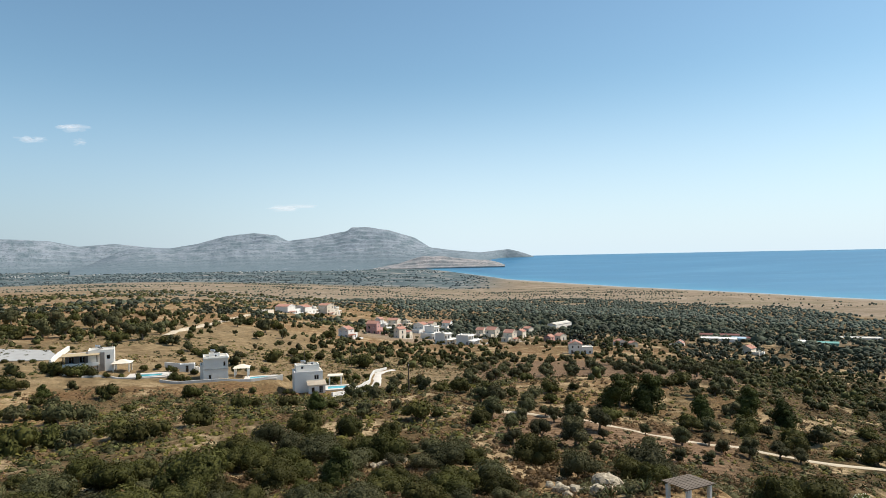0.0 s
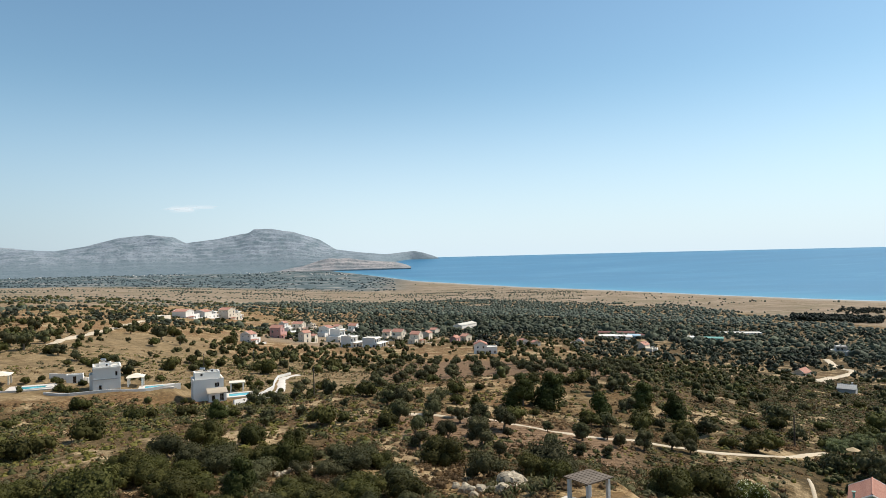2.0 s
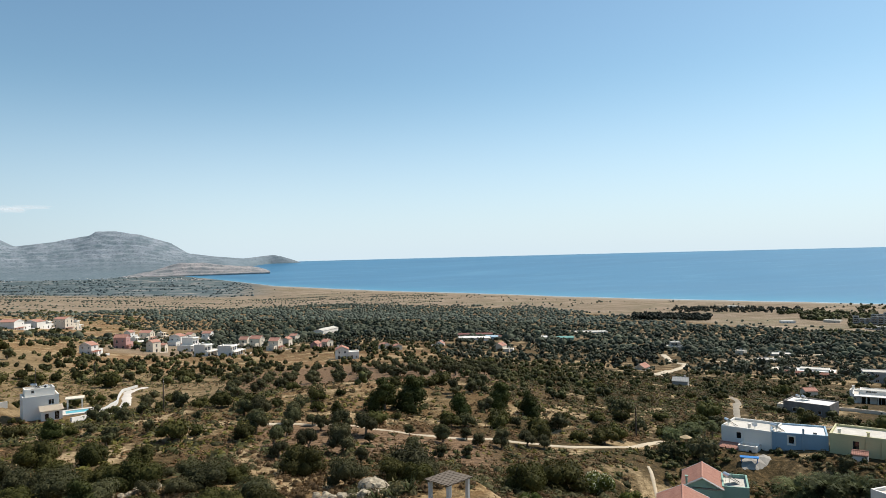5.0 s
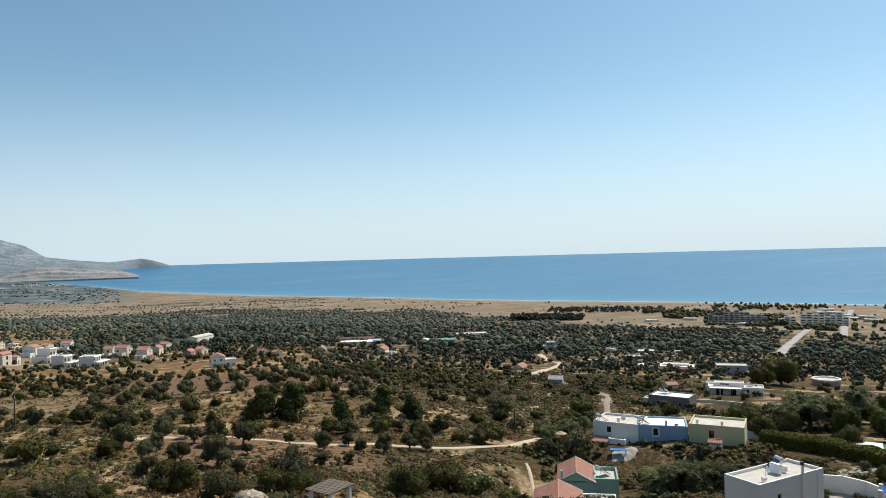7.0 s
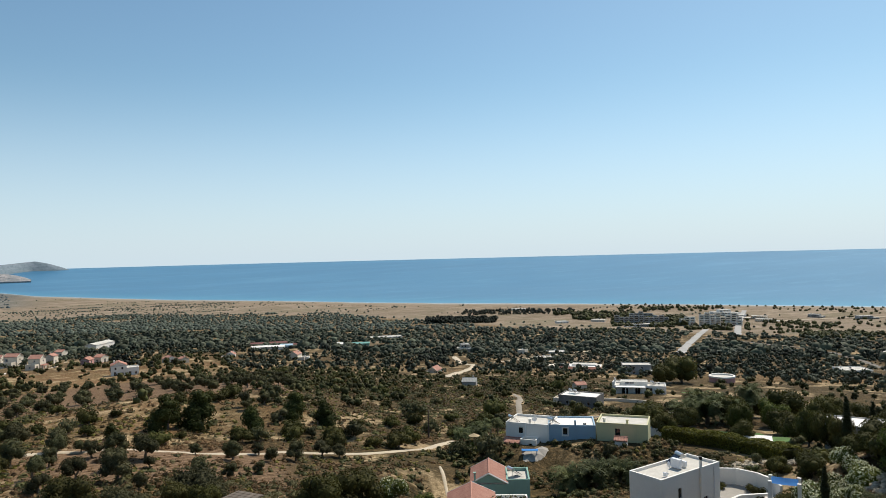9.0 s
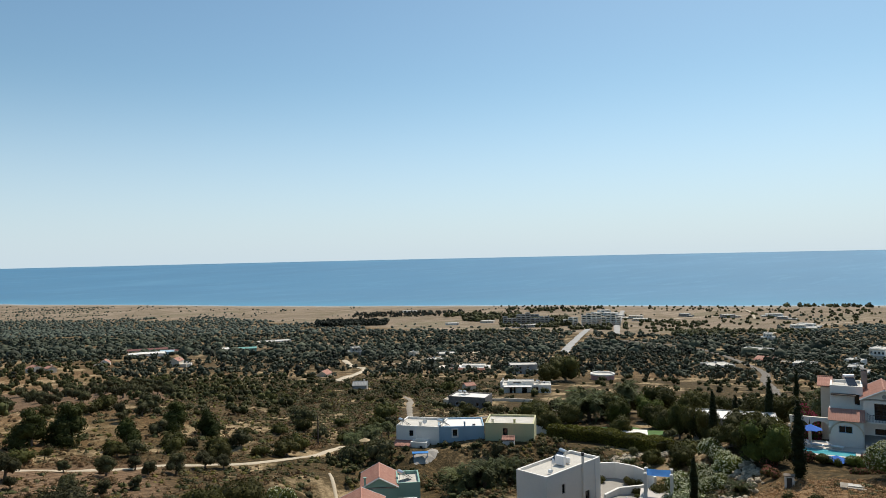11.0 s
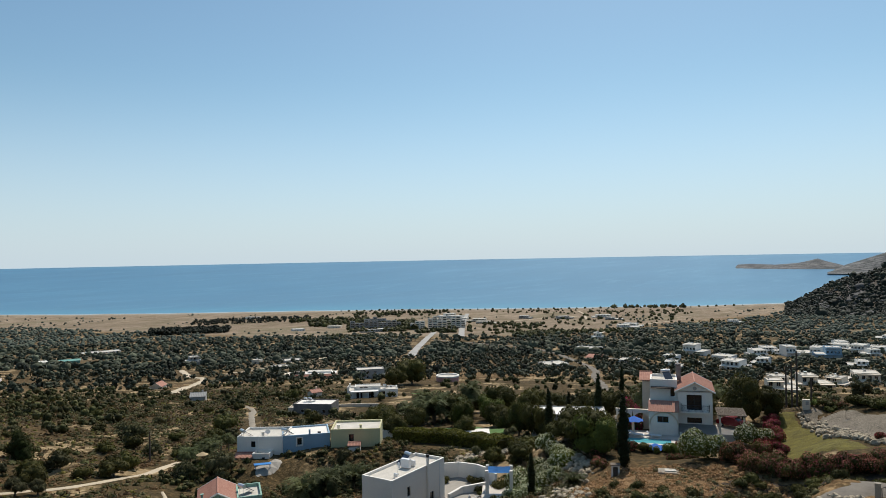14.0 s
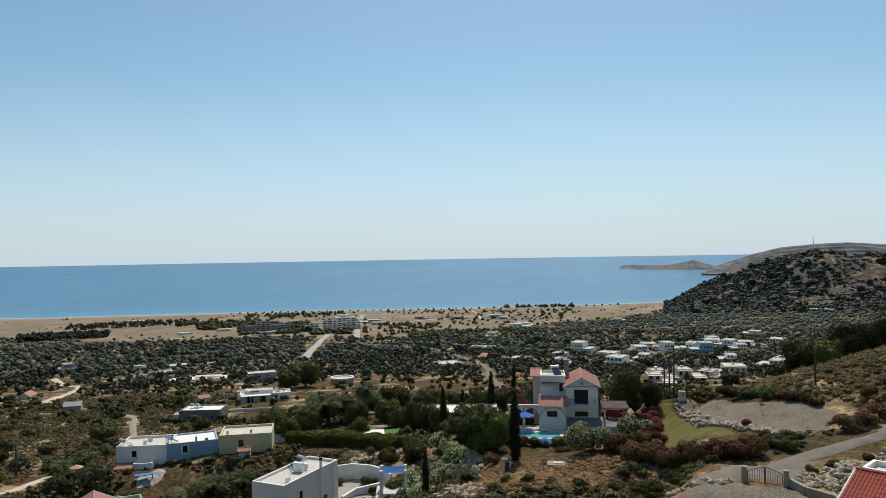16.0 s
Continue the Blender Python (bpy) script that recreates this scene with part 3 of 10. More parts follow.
def box(bm, cx, cy, cz, sx, sy, sz, turn=0.0, bevel=0.0):
    """A box whose base centre is at (cx, cy, cz)."""
    m = pose(cx, cy, cz + sz / 2, 0, 0, turn) @ Matrix.Diagonal((sx, sy, sz, 1))
    made = bmesh.ops.create_cube(bm, size=1, matrix=m)["verts"]
    if bevel:
        edges = {e for v in made for e in v.link_edges}
        bmesh.ops.bevel(bm, geom=list(edges), offset=bevel, segments=2, affect="EDGES")
    return made


def tube(bm, a, b, ra, rb=None, sides=8):
    a, b = Vector(a), Vector(b)
    rb = ra if rb is None else rb
    m = Matrix.Translation((a + b) / 2) @ (b - a).to_track_quat("Z", "Y").to_matrix().to_4x4()
    bmesh.ops.create_cone(bm, cap_ends=True, segments=sides, radius1=ra, radius2=rb, depth=(b - a).length, matrix=m)


# ---- ground, sea and far land ----
def build_ground():
    az = np.concatenate([np.arange(-48, 112, 0.52), np.arange(112, 311.9, 4.0)])
    rr = np.concatenate([[0.01, 3, 7], np.geomspace(12, 218, 185), np.geomspace(222, 4960, 128)])
    A, R = np.meshgrid(az, rr, indexing="ij")
    X, Y = R * np.sin(np.radians(A)), R * np.cos(np.radians(A))
    Z = ground(X, Y)
    me = mesh_np("ground", np.stack([X, Y, Z], -1).reshape(-1, 3), grid_faces(len(az), len(rr), True)[:, ::-1], GROUND, True)
    rc = coast(A)
    s = R / rc
    # land use: red fields, green scrub, blue beach
    far = GROVE_END(A)
    field = smooth(far * 0.97, far * 1.03, R) * smooth(-40, -8, A + 25 * smooth(900, 2000, R))
    field = np.maximum(field, 0.75 * smooth(0.52, 0.62, fbm(X / 130, Y / 130, 2)) * smooth(330, 420, R))
    beach = smooth(0.955, 0.985, s)
    scrubby = ((0.36 + 0.48 * smooth(8, 20, A) + 0.42 * smooth(3, -3, A) * smooth(182, 170, R)) * smooth(0.40, 0.60, fbm(X / 45 + 3, Y / 45, 4)) + (0.6 + 0.4 * smooth(22, 30, A)) * smooth(8, 20, A) * smooth(104, 96, A) * smooth(62, 100, R)) * smooth(420, 300, R) + smooth(2700, 3100, R) * smooth(8, -2, A) * 0.95
    # grove floor: greyer earth, darkened also for the shade among dense trees
    scrubby = np.maximum(scrubby, 0.92 * (0.72 * smooth(-8, 6, A) + 0.28 * smooth(16, 30, A)) * smooth(330, 440, R) * smooth(far * 1.02, far * 0.96, R))
    scrubby = np.maximum(scrubby, 0.9 * smooth(88, 92, A) * smooth(104, 112, R) * smooth(330, 280, R))
    scrubby = np.maximum(scrubby, 0.95 * smooth(82, 85, A) * smooth(1350, 1450, R))
    field = field * (1 - smooth(2600, 3100, R) * smooth(8, -2, A)) * (1 - smooth(82, 85, A) * smooth(1350, 1450, R))
    rocky = smooth(82, 85, A) * smooth(1380, 1480, R) * (0.45 + 0.5 * smooth(0.40, 0.52, fbm(X / 40, Y / 40, 3))) * (1 - 0.65 * smooth(92, 95, A) * smooth(1560, 1640, R))
    rocky = np.maximum(rocky, 0.85 * smooth(2600, 3000, R) * smooth(8, -2, A))
    field = np.maximum(field, 0.85 * smooth(1250, 1500, R) * smooth(2500, 2200, R) * smooth(2, -6, A) * smooth(0.3, 0.42, fbm(X / 260, Y / 160, 2)))
    land = me.color_attributes.new("land", "FLOAT_COLOR", "POINT")
    col = np.stack([field, np.clip(scrubby, 0, 1), beach, rocky], -1).astype(np.float32)
    land.data.foreach_set("color", col.ravel())
    edge = 8 * (fbm(X / 14, Y / 14, 3) - 0.47)
    tilled = smooth(2, 4, A) * smooth(24, 20, A) * smooth(80, 84, R + edge) * smooth(113, 109, R + edge)
    tilled = np.maximum(tilled, smooth(-1.5, 1.5, A + edge) * smooth(25, 22, A + edge) * smooth(165, 178, R) * smooth(292, 282, R))
    meadow = smooth(3, -1, A) * smooth(182, 200, R + edge) * smooth(330, 300, R + 4 * edge)
    meadow = np.maximum(meadow, smooth(-24, -21, A) * smooth(-10, -13, A) * smooth(300, 320, R) * smooth(410, 380, R + 3 * edge))
    hazed_woods = smooth(2150, 2400, R + 30 * edge) * smooth(6, 0, A)
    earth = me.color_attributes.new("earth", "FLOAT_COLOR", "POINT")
    earth.data.foreach_set("color", np.stack([tilled, 0.85 * meadow, hazed_woods, np.zeros_like(A)], -1).astype(np.float32).ravel())
    return tagged(new("ground", me), "dry grassy slopes and straw-coloured coastal fields", "ground", kind="structure")


def GROVE_END(az):
    return np.interp(az, [-35, -18, -5, 9, 20, 27, 35, 45, 60, 70, 78, 84, 98, 140], [600, 800, 1250, 1690, 1500, 1400, 1150, 940, 890, 1050, 1300, 1480, 1500, 1500])


def build_sea():
    az = np.concatenate([np.arange(-50, 112, 0.8), np.arange(112, 310, 4.0)])
    f = np.concatenate([[0.6, 0.8, 0.9, 0.95, 0.975, 0.99], 1 + np.geomspace(0.001, 0.12, 14), [1.2, 1.35, 1.6, 2.0]])
    A, Q = np.meshgrid(az, f, indexing="ij")
    rc = coast(A)
    R = np.minimum(rc * Q, 4950 + 20 * Q)
    R[:, -1] = 4995
    V = np.stack([R * np.sin(np.radians(A)), R * np.cos(np.radians(A)), sea_level(R)], -1).reshape(-1, 3)
    me = mesh_np("water", V, grid_faces(len(az), len(f), True)[:, ::-1], WATER, True)
    shallow = me.color_attributes.new("shallow", "FLOAT_COLOR", "POINT")
    out = (R - rc)
    col = np.stack([0.45 * smooth(330, 20, out) * smooth(1.2, 1.05, Q), 0.8 * smooth(14, 3, out) * (out > -40), np.zeros_like(A), np.ones_like(A)], -1)
    shallow.data.foreach_set("color", col.astype(np.float32).ravel())
    return tagged(new("water", me), "calm blue sea reaching to the horizon", "sea", kind="structure")


def ridge(name, az, el, r0, r1, base_el, mat, label, rough=1.0, steps=76, category="mountain", recede=None, beds=7, reach=0.0):
    """A range of hills from r0 to r1, its crest at the elevation el seen over the bearings az."""
    a = np.arange(az[0], az[-1] + 1e-6, 0.13)
    q = np.concatenate([[-0.4, -0.15], np.linspace(0, 1.35, steps)])
    A, Q = np.meshgrid(a, q, indexing="ij")
    if recede:  # the end of a cape that draws away from the shore
        back = smooth(recede[0], recede[1], A)
        r0, r1 = r0 + recede[2] * back, r1 + recede[3] * back
    R = r0 + (r1 - r0) * np.where(Q < 0, Q * reach * smooth(-4, -9, A), Q)
    # the flanks follow the crest ever more loosely downhill
    loose = sum(np.interp(A + d * (1 - np.clip(Q, 0, 1)), az, el) for d in (-2.4, -1.6, -0.8, 0, 0.8, 1.6, 2.4)) / 7
    crest = r1 * np.tan(np.radians(loose))
    foot = r0 * np.tan(np.radians(np.interp(A, [az[0], az[-1]], base_el)))
    X, Y = R * np.sin(np.radians(A)), R * np.cos(np.radians(A))
    up = np.where(Q <= 1, np.sin(np.clip(Q, 0, 1) * math.pi / 2) ** 1.25, np.cos((Q - 1) * 2.2))
    gully = fbm(A * 0.8 + Q * 1.2 + 3, Q * 1.4 + 5, 3)
    # beds of harder rock stand as small cliffs between gentler benches
    level = up * beds + 0.8 * (fbm(A * 0.35 + 8, up * 2.0, 3) - 0.45) + 0.35 * (fbm(A * 2.6, up * 6.0, 2) - 0.45)
    cliff = np.floor(level) + smooth(0.52, 0.88, level - np.floor(level))
    hold = np.clip(Q * 3.0, 0, 1) * np.clip((1 - Q) * 5.0, 0, 1)
    if recede:
        hold = hold * (1 - 0.7 * back)
    shape = up + (0.16 * (gully - 0.45) + 0.75 * (cliff - level) / beds) * hold * rough
    Z = foot + (crest - foot) * shape + 120
    Z = Z + (crest - foot) * 0.018 * (fbm(A * 3, Q * 5, 3) - 0.45) * rough
    Z[:, 0] -= 30
    Z[:, 1] -= 9
    ob = new(name, mesh_np(name, np.stack([X, Y, Z], -1).reshape(-1, 3), grid_faces(len(a), len(q))[:, ::-1], mat, True))
    return tagged(ob, label, category, kind="structure")


build_ground()
build_sea()
ridge("mountain_range", [-52, -40, -33.2, -30.3, -28.4, -26.1, -24.2, -22.2, -20.2], [1.3, 1.5, 1.64, 1.5, 1.07, 1.25, 1.01, 0.6, 0.0], 4230, 4700, (-0.80, -0.75), HAZE_ROCK, "distant rocky range above the plain, blue-grey from haze in its colour", reach=1.0)
ridge("mountain", [-29, -26, -24.2, -22.2, -20.2, -18, -15.9, -14.1, -13.3, -11, -9.2, -8.6, -8.2, -6.9, -5.1, -3, -1.8, 0, 2.3, 3.7, 4.6, 5.3, 6.0, 6.7, 7.7], [-0.6, 0.6, 0.98, 0.85, 1.17, 1.76, 1.96, 1.75, 1.29, 1.57, 1.93, 2.0, 2.31, 2.33, 2.02, 1.38, 0.57, 0.30, 0.06, 0.2, 0.29, 0.14, -0.08, -0.36, -0.66], 3950, 4560, (-0.85, -0.62), HAZE_ROCK, "flat-topped limestone mountain falling to a long cape", 0.9, beds=9, reach=1.0, recede=(0.5, 4.5, 830, 320))
ridge("island", [79.1, 79.3, 80.3, 81.9, 83.4, 84.2, 84.7, 85.1, 85.9, 87.0], [-1.35, -1.02, -0.97, -1.05, -0.95, -0.77, -0.63, -0.79, -1.02, -1.36], 3480, 3700, (-1.42, -1.45), HEAD_ROCK, "low rocky islet with a small round summit", 0.5, 40, "island", beds=4)
ridge("headland", [85.3, 86.5, 88.9, 90.8, 93, 95.2, 97.4, 101, 112], [-1.69, -1.09, -0.27, 0.2, 0.41, 0.48, 0.3, 0.3, 0.0], 3150, 3420, (-1.75, -1.85), HEAD_ROCK, "bare grey limestone headland above the bay", 0.7, beds=8)

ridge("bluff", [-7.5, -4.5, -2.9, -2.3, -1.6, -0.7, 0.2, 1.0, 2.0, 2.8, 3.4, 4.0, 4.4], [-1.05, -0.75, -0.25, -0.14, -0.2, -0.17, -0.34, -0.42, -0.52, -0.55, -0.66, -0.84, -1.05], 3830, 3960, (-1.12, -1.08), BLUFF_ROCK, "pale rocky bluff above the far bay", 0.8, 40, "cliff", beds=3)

# single plants by place: x, y, width
SHRUBS_WEST = [
    (-82.6, 130.2, 8.9), (-69.0, 121.3, 12.7), (-78.1, 155.5, 5.7), (-86.9, 145.6, 7.0), (-61.6, 97.6, 12.5), (-45.9, 99.4, 10.5), (-54.2, 98.0, 5.6), (-41.3, 111.1, 5.9), 
    (-59.8, 158.4, 5.6), (-41.9, 139.0, 8.4), (-31.5, 131.0, 4.3), (-31.1, 64.3, 8.5), (-23.1, 59.5, 6.5), (-24.8, 79.7, 7.0), (-20.9, 96.2, 6.6), (-23.2, 87.4, 5.3), 
    (-8.2, 73.2, 5.6), (-6.1, 106.4, 5.5), (-1.1, 75.8, 7.4), (3.6, 101.2, 3.6), (8.8, 76.1, 5.9), (11.5, 65.8, 4.6), (19.1, 69.2, 7.4), (-8.6, 90.5, 3.8), 
    (-14.1, 92.9, 4.7), (-102.5, 159.7, 9.4), (-16.7, 83.0, 4.3),
]
SHRUBS_MID = [
    (19.8, 73.3, 6.8), (8.7, 78.2, 5.6), (29.0, 63.9, 6.0), (35.0, 66.7, 7.1), (10.4, 129.4, 3.2), (14.7, 126.7, 4.2), (16.5, 122.6, 3.6), (38.1, 114.5, 3.5), 
    (56.8, 109.7, 5.2), (50.2, 104.2, 4.8), (44.7, 107.8, 4.4), (57.3, 103.1, 4.0), (64.9, 107.8, 4.7), (24.6, 110.2, 4.2), (43.1, 148.3, 3.8), (47.7, 148.7, 5.8), 
    (59.6, 157.1, 4.8), (81.8, 128.5, 7.6), (66.7, 106.9, 4.8), (94.0, 119.5, 5.3), (107.3, 133.0, 7.1), (144.4, 172.5, 4.7), (177.9, 184.1, 7.4), (70.9, 90.0, 6.8), 
    (68.0, 92.9, 5.3), (154.4, 117.1, 6.8), (77.4, 109.0, 3.4), (82.1, 92.7, 3.1), (76.5, 115.2, 4.6), (122.8, 120.3, 5.7), (133.7, 119.4, 5.2), (135.7, 114.8, 4.4),
]
PINES = [
    (-10.0, 59.3, 4.4), (-24.2, 121.2, 4.6), (-91.8, 153.9, 4.4), (28.4, 121.3, 7.8), (34.1, 122.5, 8.5), (55.9, 119.9, 5.5), 
    (40.8, 116.4, 5.1), (52.0, 123.9, 6.7), (56.0, 118.5, 4.1), (19.3, 117.3, 3.2), (233.9, 181.7, 11.0), (247.9, 182.5, 15.2),
]
OLIVES = [
    (5.4, 104.9, 3.9), (10.8, 106.3, 3.1), (9.5, 101.3, 2.5), (7.1, 93.2, 2.7), (11.0, 89.9, 3.0), (7.1, 86.3, 2.5), (13.9, 107.7, 2.0), (14.6, 103.0, 2.6), 
    (17.2, 101.6, 3.3), (15.9, 95.0, 3.2), (14.9, 87.0, 3.9), (20.4, 99.3, 3.9), (20.1, 95.1, 1.8), (25.0, 90.1, 2.2), (22.2, 80.9, 3.0), (31.8, 98.4, 2.9), 
    (27.1, 84.9, 2.1), (36.7, 101.6, 2.2), (36.3, 95.6, 2.2), (31.7, 87.4, 1.7), (28.0, 103.1, 1.8), (16.1, 81.5, 2.1), (45.5, 98.5, 2.7), (47.8, 97.3, 2.3), 
    (40.4, 96.5, 3.1), (7.0, 118.6, 3.9), (11.5, 109.6, 3.7),
]
MEADOW_TREES = [
    (-49.0, 255.6, 5.3), (-44.1, 262.0, 6.1), (-31.9, 242.0, 9.2), (-38.3, 246.9, 3.3), (-28.6, 266.9, 4.4), (-22.9, 291.4, 4.8), (-10.6, 277.0, 8.2), (-4.3, 312.3, 6.2),
    (-16.3, 283.3, 3.5), (-52.9, 244.6, 6.2), (-15.8, 190.8, 5.1), (-10.9, 198.5, 4.9), (1.1, 134.8, 5.4), (4.6, 221.3, 4.0), (5.0, 176.1, 3.5), (12.8, 201.1, 2.8),
    (15.6, 150.9, 3.5), (4.4, 120.6, 4.0), (-2.7, 107.4, 2.7), (-15.1, 132.6, 3.5), (-21.5, 122.7, 2.9), (-61.2, 237.2, 8.0), (-59.6, 253.9, 5.1),
]
FIELD_TREES = [
    (-67.6, 381.4, 15.8), (-96.7, 356.6, 12.1), (-98.9, 388.3, 11.1), (-89.1, 314.3, 6.9), (-118.4, 400.9, 8.9), (-82.2, 333.0, 6.2), (-73.6, 263.0, 3.1), (-130.2, 394.9, 6.1),
    (-117.4, 376.7, 5.8), (-102.1, 324.8, 2.8), (-127.1, 373.4, 3.9), (-87.5, 234.1, 4.1), (-92.4, 241.9, 4.7), (-83.6, 231.0, 5.2), (-82.9, 240.0, 5.0), (-78.1, 234.6, 4.5),
    (-71.9, 230.0, 4.7), (-71.7, 235.6, 3.6), (-91.1, 230.9, 3.3), (-76.0, 265.5, 2.7), (-101.3, 249.1, 5.3), (-105.4, 251.7, 4.9),
]
BELT_TREES = [
    (-218.5, 341.1, 13.2), (-215.3, 354.5, 14.9), (-187.2, 323.5, 11.0), (-193.4, 351.8, 7.9), (-175.2, 328.5, 4.9), (-164.3, 276.0, 12.1), (-155.4, 276.3, 10.4), (-163.8, 314.3, 9.8),
    (-140.2, 271.1, 5.0), (-151.9, 311.2, 11.3), (-153.7, 334.5, 7.8), (-121.9, 252.5, 6.9), (-115.9, 257.7, 7.9), (-122.6, 290.0, 8.2), (-133.4, 328.4, 7.5), (-153.7, 353.5, 6.9),
    (-136.4, 350.1, 4.3), (-173.0, 273.4, 9.0), (-193.6, 298.3, 8.7), (-133.1, 265.7, 6.3), (-125.5, 268.2, 7.3), (-146.3, 270.0, 7.5), (-107.0, 260.7, 4.6), (-103.0, 269.7, 3.8),
    (-177.0, 350.9, 6.4), (-173.9, 362.4, 6.6), (-174.7, 387.5, 6.2),
]
SLOPE_SHRUBS = [
    (32.2, 100.6, 2.7), (37.0, 97.4, 1.7), (36.7, 108.4, 3.8), (46.5, 112.1, 4.5), (52.5, 108.7, 4.4), (61.1, 101.4, 5.6), (50.2, 154.8, 5.1), (39.4, 108.1, 3.8),
    (106.6, 157.1, 4.1), (82.8, 143.3, 3.0), (64.4, 146.2, 3.2), (105.8, 231.9, 3.8), (118.9, 244.8, 3.6), (95.0, 184.3, 3.4), (130.9, 241.4, 3.2), (103.0, 179.7, 3.8),
    (88.2, 143.3, 3.1), (111.7, 173.4, 3.1), (79.7, 110.9, 3.4), (130.3, 169.2, 3.5), (84.4, 112.7, 4.0), (121.1, 184.5, 2.6), (88.4, 125.1, 3.8), (78.0, 122.4, 4.4),
    (127.2, 184.0, 3.3), (109.9, 183.2, 2.8), (48.2, 138.4, 2.4), (102.1, 255.8, 5.9),
]

# ---- plants ----
rng = np.random.RandomState(11)


def lump(seed, sub=1):
    """A knobbly closed mass about one metre across, as arrays."""
    bm = bmesh.new()
    bmesh.ops.create_icosphere(bm, subdivisions=sub, radius=0.5)
    for v in bm.verts:
        v.co *= 0.82 + 0.36 * noise.noise(v.co * 3.1 + Vector((seed * 5.3, seed * 1.7, 0))) + 0.18
    V = np.array([v.co[:] for v in bm.verts])
    F = np.array([[w.index for w in f.verts] for f in bm.faces])
    bm.free()
    return V, F


def cards(points, normals, size, r, long=1.9, tilt=0.75):
    """Small pointed leaf clumps at the points, facing roughly along the normals."""
    n = len(points)
    nn = normals + tilt * r.normal(size=(n, 3))
    nn /= np.linalg.norm(nn, axis=1)[:, None] + 1e-9
    t = np.cross(nn, r.normal(size=(n, 3)))
    t /= np.linalg.norm(t, axis=1)[:, None] + 1e-9
    b = np.cross(nn, t)
    s = (size * r.uniform(0.6, 1.35, n))[:, None]
    fold = nn * s * 0.25
    V = np.stack([points - t * s * long * 0.5, points - b * s * 0.5 + fold, points + t * s * long * 0.5, points + b * s * 0.5 + fold], 1).reshape(-1, 3)
    return V, np.arange(4 * n).reshape(n, 4)


def crown(seed, n, size, shape="dome", lobes=9, core=0.8):
    """Points and quads of a crown one metre wide with its foot at z = 0: many leaf clumps over uneven lobes."""
    r = np.random.RandomState(seed)
    if shape == "dome":
        c = np.stack([r.uniform(-0.27, 0.27, lobes), r.uniform(-0.27, 0.27, lobes), r.uniform(0.12, 0.42, lobes)], 1)
        rad = r.uniform(0.16, 0.27, lobes)
    elif shape == "round":
        c = np.stack([r.uniform(-0.26, 0.26, lobes), r.uniform(-0.26, 0.26, lobes), r.uniform(0.22, 0.62, lobes)], 1)
        rad = r.uniform(0.15, 0.26, lobes)
    elif shape == "cone":
        h = np.linspace(0.12, 0.95, lobes)
        k = 0.36 * (1.15 - h) / 1.0
        a = r.uniform(0, 6.28, lobes)
        c = np.stack([np.cos(a) * k * 0.8, np.sin(a) * k * 0.8, h], 1)
        rad = 0.13 + 0.17 * (1.1 - h) * r.uniform(0.7, 1.3, lobes)
    else:  # column, one metre wide and six high
        h = np.linspace(0.3, 5.6, lobes)
        c = np.stack([r.normal(0, 0.05, lobes), r.normal(0, 0.05, lobes), h], 1)
        rad = np.interp(h, [0, 0.8, 3.2, 5.0, 6.0], [0.3, 0.46, 0.44, 0.26, 0.08])
    w = rad ** 2 / np.sum(rad ** 2)
    m = n * 5
    k = r.choice(lobes, m, p=w)
    d = r.normal(size=(m, 3))
    d /= np.linalg.norm(d, axis=1)[:, None]
    P = c[k] + d * (rad[k] * r.uniform(0.84, 1.05, m))[:, None]
    if shape == "column":
        P[:, 2] = c[k][:, 2] + d[:, 2] * rad[k] * 1.6
    P[:, 2] = np.maximum(P[:, 2], 0.02)

    def buried(Q, own, depth):
        """Points lying inside a lobe other than their own."""
        far = np.linalg.norm(Q[:, None] - c[None], axis=2) / rad[None]
        far[np.arange(len(Q)), own] = 9
        return far.min(1) < depth

    if shape != "column":
        keep = np.where(~buried(P, k, 0.86) & (d[:, 2] > -0.55))[0]
        keep = np.resize(keep, n) if len(keep) < n else keep[:n]
    else:
        keep = np.arange(n)
    P, d = P[keep], d[keep]
    V, F = cards(P, d, size, r, 1.9, 0.42)
    if core:
        for i in range(lobes):
            lv, lf = lump(seed + i, 1)
            lv = lv * rad[i] * 2 * core * 0.86 + c[i]
            lv[:, 2] = np.maximum(lv[:, 2], 0.0)
            if shape != "column":
                mid = lv[lf].mean(1)
                lf = lf[~buried(mid, np.full(len(lf), i), 0.6 * core) & (mid[:, 2] > 0.012)]
            F = np.concatenate([F, np.concatenate([lf, lf[:, 2:3]], 1) + len(V)])
            V = np.concatenate([V, lv])
    return V, F


def cushion(seed, n, size):
    """A low rounded cushion of twigs one metre wide: an uneven mound under small leaves."""
    r = np.random.RandomState(seed)
    lv, lf = lump(seed, 1)
    lv = lv * np.array([0.66, 0.66, 0.66])
    lf = lf[lv[lf].mean(1)[:, 2] > -0.06]
    lv[:, 2] = np.maximum(lv[:, 2], -0.12)
    d = r.normal(size=(n, 3))
    d[:, 2] = np.abs(d[:, 2])
    d /= np.linalg.norm(d, axis=1)[:, None]
    V, F = cards(d * r.uniform(0.28, 0.57, n)[:, None], d, size, r, 2.6, 0.55)
    return np.concatenate([V, lv]), np.concatenate([F, np.concatenate([lf, lf[:, 2:3]], 1) + len(V)])


def mound(seed):
    """A plain uneven far crown one metre wide without its hidden underside."""
    V, F = lump(seed, 1)
    F = F[V[F].mean(1)[:, 2] > -0.2]
    return V * np.array([1, 1, 0.85]) + np.array([0, 0, 0.34]), F


